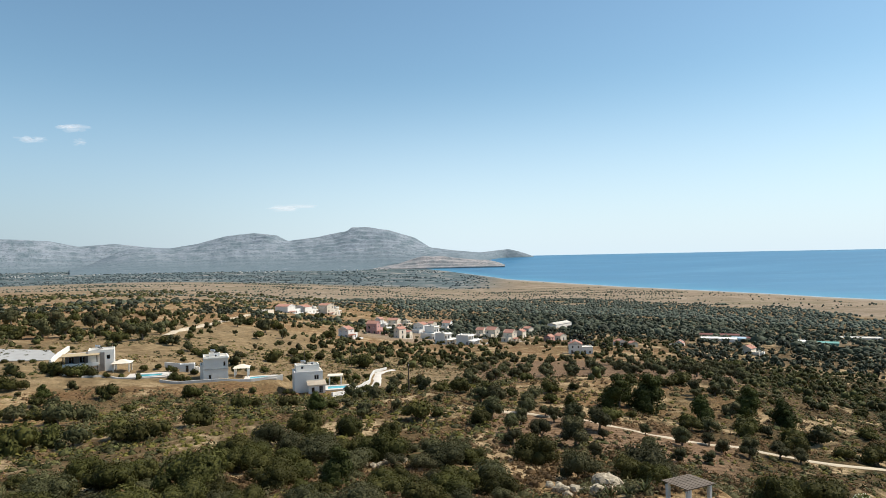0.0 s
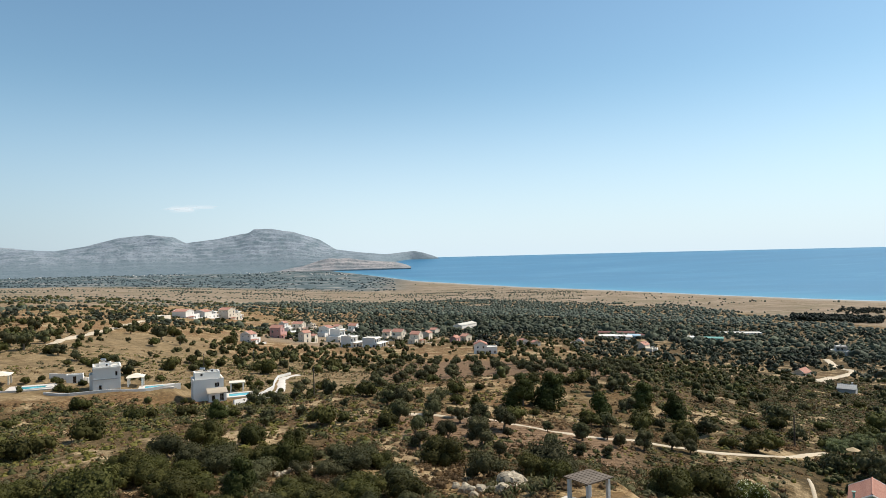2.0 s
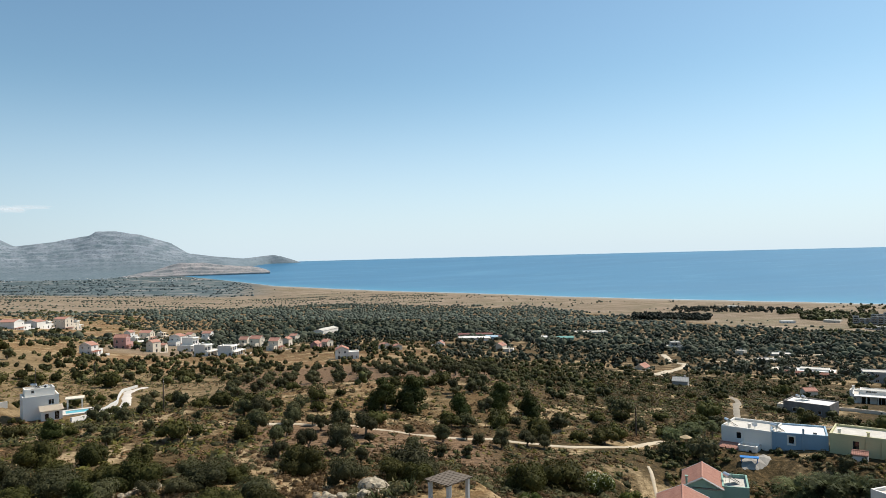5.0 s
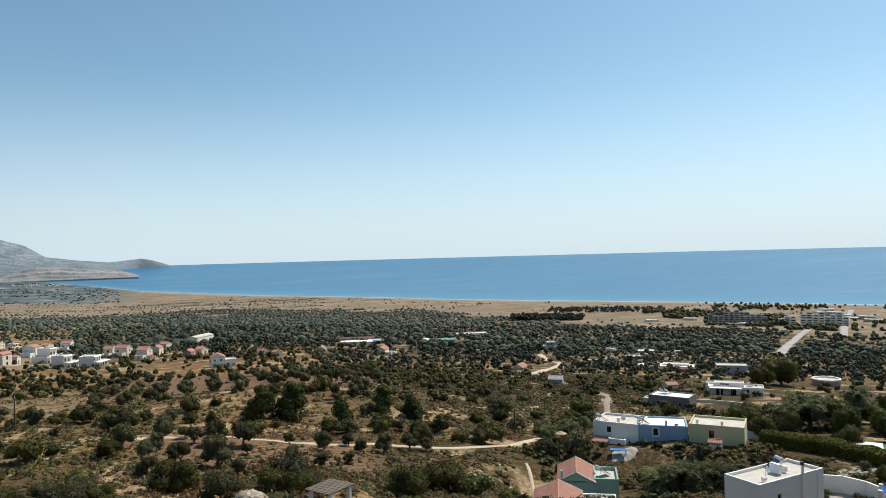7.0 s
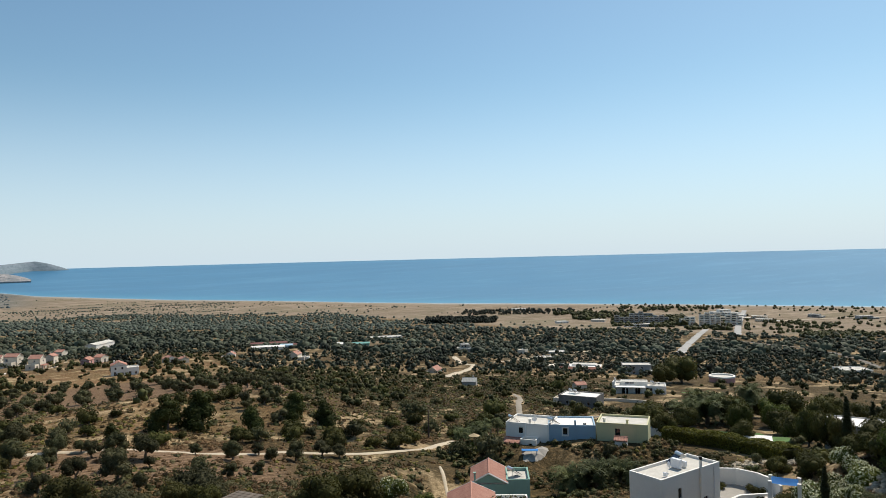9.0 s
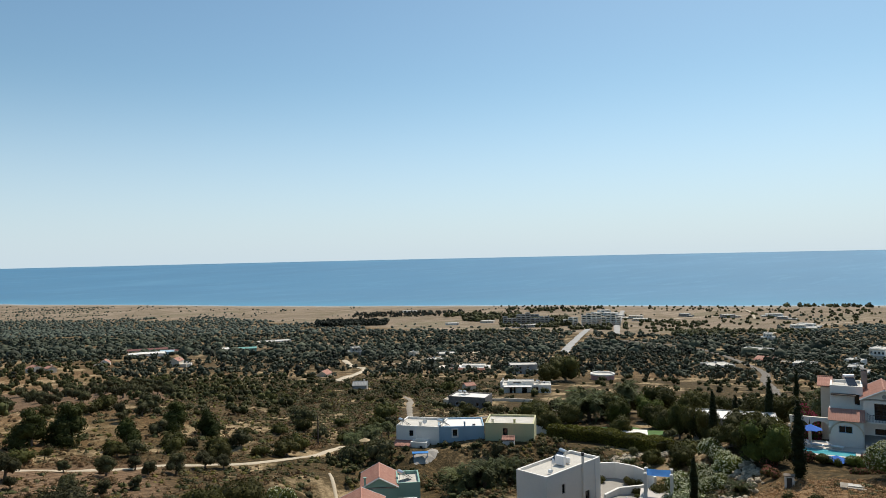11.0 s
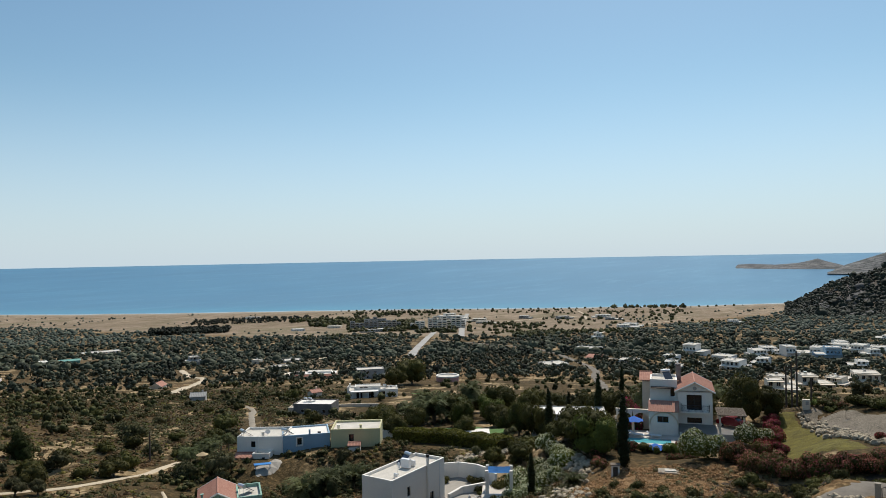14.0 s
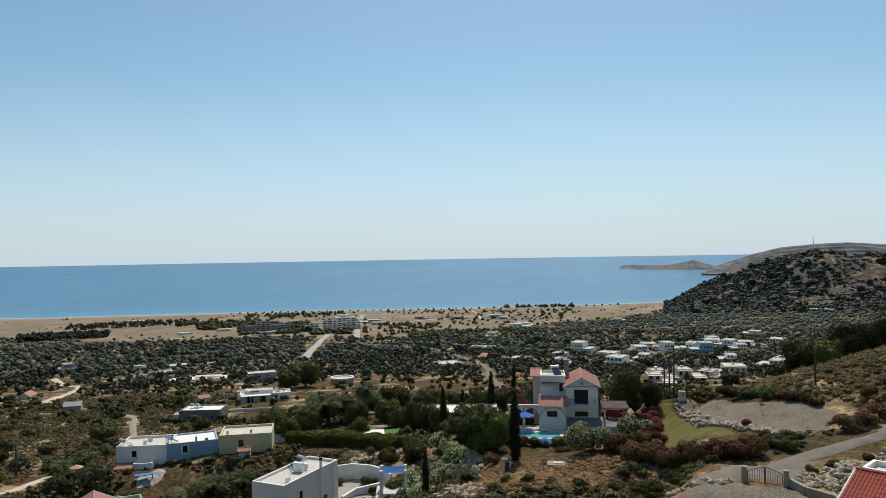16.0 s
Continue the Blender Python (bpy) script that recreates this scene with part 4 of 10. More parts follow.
def leaf_mesh(name, V, F, mat):
    """Quads and triangles (a triangle repeats its last corner) as one mesh."""
    me = bpy.data.meshes.new(name)
    tri = F[:, 2] == F[:, 3]
    me.from_pydata(V.tolist(), [], [f[:3].tolist() if t else f.tolist() for f, t in zip(F, tri)])
    me.polygons.foreach_set("use_smooth", np.ones(len(F), bool))
    me.materials.append(mat)
    return me


def trunk_mesh(seed, mat, height=0.42, girth=0.055, limbs=4):
    r = random.Random(seed)
    bm = bmesh.new()
    top = Vector((r.uniform(-0.04, 0.04), r.uniform(-0.04, 0.04), height * 0.6))
    tube(bm, (0, 0, -0.06), top * 0.5, girth * 1.35, girth, 7)
    tube(bm, top * 0.5, top, girth, girth * 0.85, 7)
    for i in range(limbs):
        a = i * 6.28 / limbs + r.uniform(-0.4, 0.4)
        tube(bm, top, top + Vector((math.cos(a) * 0.22, math.sin(a) * 0.22, height * 0.7)), girth * 0.6, girth * 0.22, 5)
    me = bpy.data.meshes.new("trunk")
    bm.to_mesh(me)
    bm.free()
    me.materials.append(mat)
    return me


KINDS = {}


def kind_of(key, leaves, shape, n, size, count, trunk=None, lift=0.0, lobes=9, core=0.8):
    KINDS[key] = dict(crowns=[leaf_mesh("crown", *crown(100 * len(KINDS) + 7 * i, n, size, shape, lobes, core), leaves) for i in range(count)],
                      trunks=[trunk_mesh(50 * len(KINDS) + i, BARK, *trunk) for i in range(2)] if trunk else None, lift=lift)


kind_of("olive", OLIVE, "round", 1150, 0.034, 4, (0.42, 0.045, 4), 0.10, 9, 0.92)
kind_of("olive_mid", OLIVE, "round", 230, 0.062, 4, (0.42, 0.045, 3), 0.06, 9, 0.95)
kind_of("shrub", SHRUB, "dome", 1750, 0.027, 4, (0.2, 0.03, 4), 0.0, 13, 0.92)
kind_of("shrub_mid", SHRUB, "dome", 300, 0.058, 4, (0.2, 0.03, 3), 0.0, 9, 0.95)
kind_of("scrub_oak", OLIVE, "dome", 1750, 0.027, 3, (0.2, 0.03, 4), 0.0)
kind_of("oak_mid", OLIVE, "dome", 300, 0.060, 2, (0.2, 0.03, 3), 0.0)
kind_of("bright", BRIGHT, "dome", 1300, 0.034, 2, (0.2, 0.03, 4), 0.0)
kind_of("pine", PINE, "cone", 1900, 0.038, 3, (0.5, 0.04, 4), 0.05, 14)
kind_of("cypress", CYPRESS, "column", 2600, 0.065, 2, (0.9, 0.09, 3), 0.15, 26, 1.0)
kind_of("broad", SHRUB, "round", 1400, 0.029, 3, (0.5, 0.03, 5), 0.0, 20, 0.95)
kind_of("broad_bright", BRIGHT, "round", 1400, 0.029, 1, (0.5, 0.03, 5), 0.0, 20, 0.95)
NAMES = {"broad": "garden_tree", "broad_bright": "garden_tree", "olive": "olive_tree", "olive_mid": "olive_tree", "shrub": "shrub", "shrub_mid": "shrub", "scrub_oak": "shrub", "oak_mid": "shrub", "bright": "bush", "pine": "pine_tree", "cypress": "cypress_tree"}
LABELS = {"broad": "broad dark green garden tree", "broad_bright": "broad light green garden tree", "olive": "grey-green olive tree with a gnarled trunk on dry ground", "shrub": "dense dark green evergreen shrub on the dry slope",
          "scrub_oak": "broad grey-green evergreen shrub on the dry slope", "bright": "round light green bush on the dry slope",
          "pine": "dark green young pine with an uneven crown", "cypress": "tall slim dark green cypress tree"}
GROUPS = {"broad": "garden trees", "broad_bright": "garden trees", "olive": "olive trees on the slope", "shrub": "shrubs on the slope", "scrub_oak": "shrubs on the slope", "bright": "light green bushes", "pine": "pines on the slope", "cypress": "garden cypresses"}
TAKEN = []


def plant(key, x, y, w, tall=1.0, z=None, label="", name=""):
    if key in ("shrub", "scrub_oak") and math.hypot(x, y) > 104:
        key = "shrub_mid" if key == "shrub" else "oak_mid"
    k = KINDS[key]
    base = key.replace("oak_mid", "scrub_oak").replace("_mid", "")
    z = gz(x, y) if z is None else z
    name = name or NAMES[key]
    ob = thing(name, x, y, z - 0.04, rng.uniform(0, 360), label or LABELS[base], name.split("_")[0] + (" tree" if "_tree" in name else ""), "trees of the meadows" if name == "evergreen_tree" else GROUPS[base])
    s = Matrix.Diagonal((w * rng.uniform(0.95, 1.08), w * rng.uniform(0.95, 1.08), w * tall * rng.uniform(0.92, 1.08), 1))
    if k["trunks"]:
        part("trunk", k["trunks"][rng.randint(len(k["trunks"]))], None, ob, at=s)
    part("crown", k["crowns"][rng.randint(len(k["crowns"]))], None, ob, at=Matrix.Translation((0, 0, k["lift"] * w * tall)) @ s)
    TAKEN.append((x, y, w * 0.5))
    return ob


def scatter(name, templates, xs, ys, ws, mat, label, category, sink=0.05, tall=(0.85, 1.15), zs=None, rounded=True):
    """One object of many plants that nobody could count."""
    xs, ys, ws = np.asarray(xs), np.asarray(ys), np.asarray(ws)
    zs = ground(xs, ys) if zs is None else zs
    VV, FF, TT, at = [], [], [], 0
    pick = rng.randint(len(templates), size=len(xs))
    for k, (V, F) in enumerate(templates):
        sel = np.where(pick == k)[0]
        if not len(sel):
            continue
        a = rng.uniform(0, 6.28, len(sel))
        ca, sa, w = np.cos(a)[:, None], np.sin(a)[:, None], ws[sel][:, None]
        h = w * rng.uniform(*tall, len(sel))[:, None]
        X = (V[None, :, 0] * ca - V[None, :, 1] * sa) * w + xs[sel][:, None]
        Y = (V[None, :, 0] * sa + V[None, :, 1] * ca) * w + ys[sel][:, None]
        Z = V[None, :, 2] * h + (zs[sel][:, None] - sink * w)
        VV.append(np.stack([X, Y, Z], -1).reshape(-1, 3))
        TT.append(np.repeat(rng.rand(len(sel)), len(V)))
        FF.append((F[None] + (np.arange(len(sel)) * len(V))[:, None, None]).reshape(-1, F.shape[1]) + at)
        at += len(sel) * len(V)
    me = mesh_np(name, np.concatenate(VV), np.concatenate(FF), mat, rounded)
    tone = me.color_attributes.new("tone", "FLOAT_COLOR", "POINT")
    tone.data.foreach_set("color", np.repeat(np.concatenate(TT), 4).astype(np.float32))
    return tagged(new(name, me), label, category, kind="stuff")


def free_of(xs, ys, pads):
    ok = np.ones(len(xs), bool)
    for px, py, half in pads:
        ok &= (np.abs(xs - px) > half) | (np.abs(ys - py) > half)
    return ok


def sector(n, a0, a1, r0, r1):
    a = np.radians(rng.uniform(a0, a1, n))
    r = np.sqrt(rng.uniform(r0 * r0, r1 * r1, n))
    return r * np.sin(a), r * np.cos(a), r, np.degrees(a)


def near_line(xs, ys, pts, width):
    """Whether the places lie within the width of a line of points."""
    hit = np.zeros(len(xs), bool)
    for (ax, ay), (bx, by) in zip(pts, pts[1:]):
        dx, dy = bx - ax, by - ay
        t = np.clip(((xs - ax) * dx + (ys - ay) * dy) / (dx * dx + dy * dy), 0, 1)
        hit |= np.hypot(xs - ax - t * dx, ys - ay - t * dy) < width
    return hit


def palm_mesh(seed, fronds, trunk_h, lean=(0.0, 1.6)):
    """A feather palm: a trunk mesh and a mesh of arching fronds with leaflets."""
    r = np.random.RandomState(seed)
    V, F = [], []
    for k in range(fronds):
        a, up, L = r.uniform(0, 6.28), r.uniform(*lean), r.uniform(0.8, 1.1)
        d = np.array([math.cos(a), math.sin(a), 0])
        side = np.array([-math.sin(a), math.cos(a), 0])
        pts = [d * (L * q) + np.array([0, 0, up * q - (0.5 + 0.4 * up) * q * q]) for q in np.linspace(0, 1, 7)]
        for i in range(6):
            p, q = pts[i], pts[i + 1]
            n = len(V)
            w = 0.03
            V += [p - side * w, p + side * w, q + side * w * 0.7, q - side * w * 0.7]
            F.append((n, n + 1, n + 2, n + 3))
            for s in (-1, 1):
                for u in (0.1, 0.4, 0.7):
                    b = p + (q - p) * u
                    l = 0.34 * (1 - 0.55 * (i + u) / 6)
                    tip = b + side * s * l + (q - p) * 0.9 + np.array([0, 0, r.uniform(-0.16, 0.1)])
                    n = len(V)
                    V += [b - (q - p) * 0.15, b + (q - p) * 0.15, tip]
                    F.append((n, n + 1, n + 2, n + 2))
    me = leaf_mesh("fronds", np.array(V), np.array(F), PALM)
    bm = bmesh.new()
    n = 7
    for i in range(n):
        tube(bm, (0, 0, -0.2 + (trunk_h + 0.2) * i / n), (0, 0, -0.2 + (trunk_h + 0.2) * (i + 1) / n), 0.105, 0.085, 8)
    tm = bpy.data.meshes.new("trunk")
    bm.to_mesh(tm)
    bm.free()
    tm.materials.append(BARK)
    return me, tm


PALMS = {"tall": palm_mesh(3, 58, 1.7), "short": palm_mesh(8, 50, 0.45, (0.5, 2.1))}


def palm(x, y, size, sort="tall", label="feather palm with arching fronds and a stout trunk"):
    ob = thing("palm_tree", x, y, gz(x, y), rng.uniform(0, 360), label, "palm", "garden palms")
    fr, tr = PALMS[sort]
    part("trunk", tr, None, ob, at=Matrix.Diagonal((size, size, size, 1)))
    part("fronds", fr, None, ob, at=Matrix.Translation((0, 0, (1.68 if sort == "tall" else 0.48) * size)) @ Matrix.Diagonal((size, size, size, 1)))
    TAKEN.append((x, y, size * 0.7))
    return ob


def bloom(name, leaves, flowers, x, y, w, tall, label, group, share=450):
    """A flowering bush: a crown of leaves and a shell of flower clusters."""
    key = (leaves.name, flowers.name, share)
    if key not in BLOOMS:
        BLOOMS[key] = [(leaf_mesh("crown", *crown(300 + 9 * i + len(BLOOMS), 800, 0.04, "dome", 8, 0.8), leaves),
                        leaf_mesh("flowers", *crown(300 + 9 * i + len(BLOOMS), share, 0.023, "dome", 8, 0), flowers)) for i in range(2)]
    a, b = BLOOMS[key][rng.randint(2)]
    ob = thing(name, x, y, gz(x, y) - 0.05, rng.uniform(0, 360), label, "bush", group)
    s = Matrix.Diagonal((w, w, w * tall, 1))
    part("crown", a, None, ob, at=s)
    tagged(part("blossom", b, None, ob, at=Matrix.Diagonal((w * 1.03, w * 1.03, w * tall * 1.03, 1))), kind="stuff")
    TAKEN.append((x, y, w * 0.5))
    return ob


BLOOMS = {}

# ---- tracks and roads: a line of places and a width ----
ROADS = {
    "dirt_track": ([(7.3, 111), (15.5, 107.3), (26, 105), (38, 101.8), (52, 99.2), (60, 99.4), (67.6, 102), (75, 105.5)], 1.8, TRACK, "pale dirt track across the olive terraces"),
    "hill_path": ([(104, 117), (112, 129), (122, 141), (134, 155), (146, 168), (150, 176)], 2.4, GRIT, "stony path climbing behind the coloured row"),
    "west_track": ([(-116, 280), (-120, 292), (-126, 327), (-129, 364), (-136, 424), (-150, 509)], 4.5, TRACK, "pale winding track among the olives"),
    "valley_track": ([(168, 238), (176, 249), (210, 288), (240, 322), (272, 357), (282, 384), (316, 440)], 5.0, TRACK, "pale farm track in the valley"),
    "resort_road": ([(470, 345), (505, 370), (604, 433), (707, 496), (807, 554)], 9.0, PALEROAD, "pale asphalt road leading to the resort"),
    "beach_road": ([(752, 474), (928, 583), (1101, 685), (1200, 741)], 10.0, PALEROAD, "straight pale road running down to the beach"),
    "valley_road": ([(112, 113), (121, 115.5), (133, 117), (150, 119.5), (166, 114), (190, 108), (230, 110)], 3.6, ASPHALT, "narrow grey road through the valley"),
    "plain_road": ([(250, 95), (330, 130), (430, 175), (600, 300), (688, 473)], 5.0, ASPHALT, "grey road across the plain"),
    "lane": ([(92, -19), (84.4, -9.8), (81.3, -6.4), (77.5, -2.6), (73, 0.6), (66.5, 2.9), (61, 6.5)], 3.3, ASPHALT, "worn asphalt lane curving down to the gate"),
    "field_track": ([(1040, 590), (1130, 560), (1230, 505)], 5.0, TRACK, "pale track across the straw fields"),
    "shore_track": ([(1160, 470), (1270, 520), (1340, 560)], 5.0, TRACK, "pale track down to the beach"),
    "village_track": ([(820, 320), (930, 345), (1060, 350), (1180, 330)], 4.5, TRACK, "pale track along the edge of the fields"),
    "grove_track": ([(300, 372), (340, 380), (392, 402), (440, 408)], 4.0, TRACK, "pale farm track among the olives"),
    "garden_path": ([(60, 88), (57.9, 84), (56.3, 81), (54.5, 77.5)], 0.8, TRACK, "narrow pale garden path"),
    "villa_drive": ([(-31, 157), (-28.5, 164), (-25.5, 176), (-23, 188), (-22.5, 202), (-24, 217), (-24.5, 230), (-21, 239)], 3.2, PAVING, "pale drive curving up to the villa"),
}


def ribbon(name, pts, width, mat, label, lift=0.12):
    pts = [Vector((*p, 0)) for p in pts]
    fine = []
    for i in range(len(pts) - 1):
        p0, p1, p2, p3 = pts[max(i - 1, 0)], pts[i], pts[i + 1], pts[min(i + 2, len(pts) - 1)]
        n = max(3, int((p2 - p1).length / 1.5))
        for k in range(n):
            t = k / n
            fine.append(0.5 * (2 * p1 + (p2 - p0) * t + (2 * p0 - 5 * p1 + 4 * p2 - p3) * t * t + (3 * p1 - p0 - 3 * p2 + p3) * t ** 3))
    fine.append(pts[-1])
    V = []
    for i, p in enumerate(fine):
        d = (fine[min(i + 1, len(fine) - 1)] - fine[max(i - 1, 0)]).normalized()
        s = Vector((-d.y, d.x, 0))
        w = width * (0.85 + 0.3 * noise.noise(p * 0.2))
        for k in range(5):
            q = p + s * w * (k / 4 - 0.5)
            V.append((q.x, q.y, gz(q.x, q.y) + lift + max(0.0, q.length - 180) * 0.0012 - (0.25 if k in (0, 4) else 0)))
    me = mesh_np(name, V, grid_faces(len(fine), 5), mat, True)
    return tagged(new(name, me), label, "road", kind="structure")


for key, (pts, width, mat, label) in ROADS.items():
    ribbon(key, pts, width, mat, label)

# ---- how houses are built: walls with real openings, roofs, windows, fittings ----
SIDES = {"S": lambda w, d: pose(0, -d / 2, 0), "E": lambda w, d: pose(w / 2, 0, 0, 0, 0, 90), "N": lambda w, d: pose(0, d / 2, 0, 0, 0, 180), "W": lambda w, d: pose(-w / 2, 0, 0, 0, 0, 270)}


def facade(bm, m, w, h, holes, deep=0.22):
    """A wall of width w and height h with openings (centre, sill, width, height) and their reveals."""
    xs = sorted({-w / 2, w / 2, *[round(c + s * k / 2, 4) for c, _, k, _ in holes for s in (-1, 1)]})
    zs = sorted({0, h, *[round(v, 4) for _, z, _, k in holes for v in (z, z + k)]})
    for x0, x1 in zip(xs, xs[1:]):
        for z0, z1 in zip(zs, zs[1:]):
            cx, cz = (x0 + x1) / 2, (z0 + z1) / 2
            if any(abs(cx - c) < k / 2 and z < cz < z + t for c, z, k, t in holes):
                continue
            bm.faces.new([bm.verts.new(m @ Vector(p)) for p in ((x0, 0, z0), (x1, 0, z0), (x1, 0, z1), (x0, 0, z1))])
    for c, z, k, t in holes:
        a, b = c - k / 2, c + k / 2
        ring = [(a, z), (b, z), (b, z + t), (a, z + t)]
        for (x0, z0), (x1, z1) in zip(ring, ring[1:] + ring[:1]):
            bm.faces.new([bm.verts.new(m @ Vector(p)) for p in ((x0, 0, z0), (x0, deep, z0), (x1, deep, z1), (x1, 0, z1))])


def window(parent, m, c, z, w, t, deep=0.16, frame_mat=None, name="window"):
    """A framed window or glazed door in an opening of a wall that lies in the pose m."""
    bm = bmesh.new()
    f = 0.07
    for x, zz, sx, sz in ((c - w / 2 + f / 2, z, f, t), (c + w / 2 - f / 2, z, f, t), (c, z, w - 2 * f, f), (c, z + t - f, w - 2 * f, f)) + (((c, z + f, f * 0.7, t - 2 * f),) if w > 0.9 else ()):
        box(bm, x, deep, zz, sx, 0.06, sz)
    bmesh.ops.transform(bm, matrix=m, verts=bm.verts)
    ob = part(name, bm, frame_mat or PALEFRAME, parent)
    bm = bmesh.new()
    box(bm, c, deep + 0.03, z + 0.03, w - 0.06, 0.02, t - 0.06)
    bmesh.ops.transform(bm, matrix=m, verts=bm.verts)
    part("pane", bm, GLASS, ob)
    return ob


def auto_holes(w, h, r, z0=0.0, door=False):
    """Windows storey by storey, evenly set."""
    out = []
    storeys = max(1, int((h - z0) / 2.55))
    for s in range(storeys):
        n = max(1, int(w / 3.7))
        for i in range(n):
            if r.random() < 0.25 and n > 1:
                continue
            c = -w / 2 + w * (i + 0.5) / n + r.uniform(-0.2, 0.2)
            zz = z0 + s * (h - z0) / storeys
            if (s == 0 and door and i == 0) or r.random() < 0.3:
                out.append((c, zz + 0.05, min(1.4, w * 0.4), 2.05))
            else:
                out.append((c, zz + 0.95, r.choice((0.8, 1.0, 1.3)), 1.1))
    return [q for q in out if q[1] + q[3] < h - 0.25]


def block(parent, x0, x1, y0, y1, z0, h, mat, holes=None, parapet=0.35, roof=None, frame_mat=None, shutters=None, name="wall"):
    """A flat-roofed block; its walls stand on z0, its roof lies behind a parapet."""
    w, d, cx, cy = x1 - x0, y1 - y0, (x0 + x1) / 2, (y0 + y1) / 2
    holes = holes or {}
    bm = bmesh.new()
    at = pose(cx, cy, z0)
    for side, make in SIDES.items():
        m = at @ make(w, d)
        facade(bm, m, w if side in "SN" else d, h, holes.get(side, ()))
    t, top = 0.22, z0 + h
    if parapet:
        for a, b, c, e in (((x0, y0), (x1, y0), (x1 - t, y0 + t), (x0 + t, y0 + t)), ((x1, y0), (x1, y1), (x1 - t, y1 - t), (x1 - t, y0 + t)), ((x1, y1), (x0, y1), (x0 + t, y1 - t), (x1 - t, y1 - t)), ((x0, y1), (x0, y0), (x0 + t, y0 + t), (x0 + t, y1 - t))):
            bm.faces.new([bm.verts.new((*p, top)) for p in (a, b, c, e)])
            bm.faces.new([bm.verts.new((*p, top - k)) for p, k in ((e, 0), (c, 0), (c, parapet + 0.1), (e, parapet + 0.1))])
    bmesh.ops.remove_doubles(bm, verts=bm.verts, dist=0.001)
    body = part(name, bm, mat, parent)
    bm = bmesh.new()
    box(bm, cx, cy, top - parapet - 0.12, w - 2 * t + 0.02 if parapet else w, d - 2 * t + 0.02 if parapet else d, 0.12 if parapet else 0.14)
    part("roof", bm, roof or ROOFTOP, parent)
    for side, hs in holes.items():
        for hole in hs:
            window(parent, at @ SIDES[side](w, d), *hole, frame_mat=frame_mat, name="door" if hole[3] > 1.9 and hole[1] < 0.3 else "window")
    return body


def gable(parent, x0, x1, y0, y1, z, rise, axis="y", over=0.3, mat=None, wall=None, ribs=0.24, trim=None, rows=4):
    """A tiled pitched roof with ribbed rows of tiles, and the gable walls under it."""
    w, d = x1 - x0, y1 - y0
    if axis == "x":
        m = pose((x0 + x1) / 2, (y0 + y1) / 2, z, 0, 0, 90)
        w, d = d, w
    else:
        m = pose((x0 + x1) / 2, (y0 + y1) / 2, z)
    bm = bmesh.new()
    n = max(4, int((d + 2 * over) / ribs)) * 2
    half, k = w / 2 + over, rise / (w / 2)
    for s in (-1, 1):
        lines = []
        for j in range(rows + 1):
            u = half * (1 - j / rows)
            lines.append([bm.verts.new(m @ Vector((s * u, -d / 2 - over + (d + 2 * over) * i / n, rise - u * k + 0.10 + (0.055 if i % 2 else 0) + (0.03 if j % 2 else 0)))) for i in range(n + 1)])
        for a, b in zip(lines, lines[1:]):
            for i in range(n):
                bm.faces.new((a[i], a[i + 1], b[i + 1], b[i]))
        # the underside closes the roof
        p = [m @ Vector(q) for q in ((s * half, -d / 2 - over, rise - half * k), (s * half, d / 2 + over, rise - half * k), (0, d / 2 + over, rise), (0, -d / 2 - over, rise))]
        bm.faces.new([bm.verts.new(q) for q in p])
    tube(bm, m @ Vector((0, -d / 2 - over, rise + 0.13)), m @ Vector((0, d / 2 + over, rise + 0.13)), 0.11, None, 6)
    roof = part("roof", bm, mat or TILES, parent)
    for y in (-d / 2 + 0.01, d / 2 - 0.01):
        bm = bmesh.new()
        bm.faces.new([bm.verts.new(m @ Vector(q)) for q in ((-w / 2, y, -0.01), (w / 2, y, -0.01), (0, y, rise))])
        if wall:
            part("gable_wall", bm, wall, parent)
        else:
            bm.free()
    if trim:
        for y in (-d / 2 - over - 0.02, d / 2 + over + 0.02):
            bm = bmesh.new()
            for s in (-1, 1):
                a, b = Vector((s * half, y, rise - half * k + 0.06)), Vector((0, y, rise + 0.06))
                tube(bm, m @ a, m @ b, 0.11, None, 4)
            part("verge_trim", bm, trim, roof)
    return roof


def solar_heater(parent, x, y, z, turn=0.0):
    """A roof-top water heater: a tilted panel on a rack with a tank above it."""
    m = pose(x, y, z, 0, 0, turn)
    bm = bmesh.new()
    v = [m @ Vector(p) for p in ((-0.55, -0.9, 0.15), (0.55, -0.9, 0.15), (0.55, 0.35, 1.0), (-0.55, 0.35, 1.0))]
    up = (m.to_3x3() @ Vector((0, -0.56, 0.83))) * 0.06
    lo, hi = [bm.verts.new(p) for p in v], [bm.verts.new(p + up) for p in v]
    bm.faces.new(hi)
    bm.faces.new(lo[::-1])
    for i in range(4):
        bm.faces.new((lo[i], lo[(i + 1) % 4], hi[(i + 1) % 4], hi[i]))
    panel = part("solar_panel", bm, PANEL, parent, "dark glass solar panel")
    bm = bmesh.new()
    tube(bm, m @ Vector((-0.65, 0.6, 1.12)), m @ Vector((0.65, 0.6, 1.12)), 0.27, None, 14)
    part("tank", bm, STEEL, panel, "pale steel water tank")
    for sx in (-0.5, 0.5):
        bm = bmesh.new()
        tube(bm, m @ Vector((sx, 0.6, 0)), m @ Vector((sx, 0.6, 1.0)), 0.03, None, 5)
        tube(bm, m @ Vector((sx, -0.85, 0)), m @ Vector((sx, 0.6, 0.95)), 0.025, None, 5)
        part("rack_leg", bm, STEEL, panel)


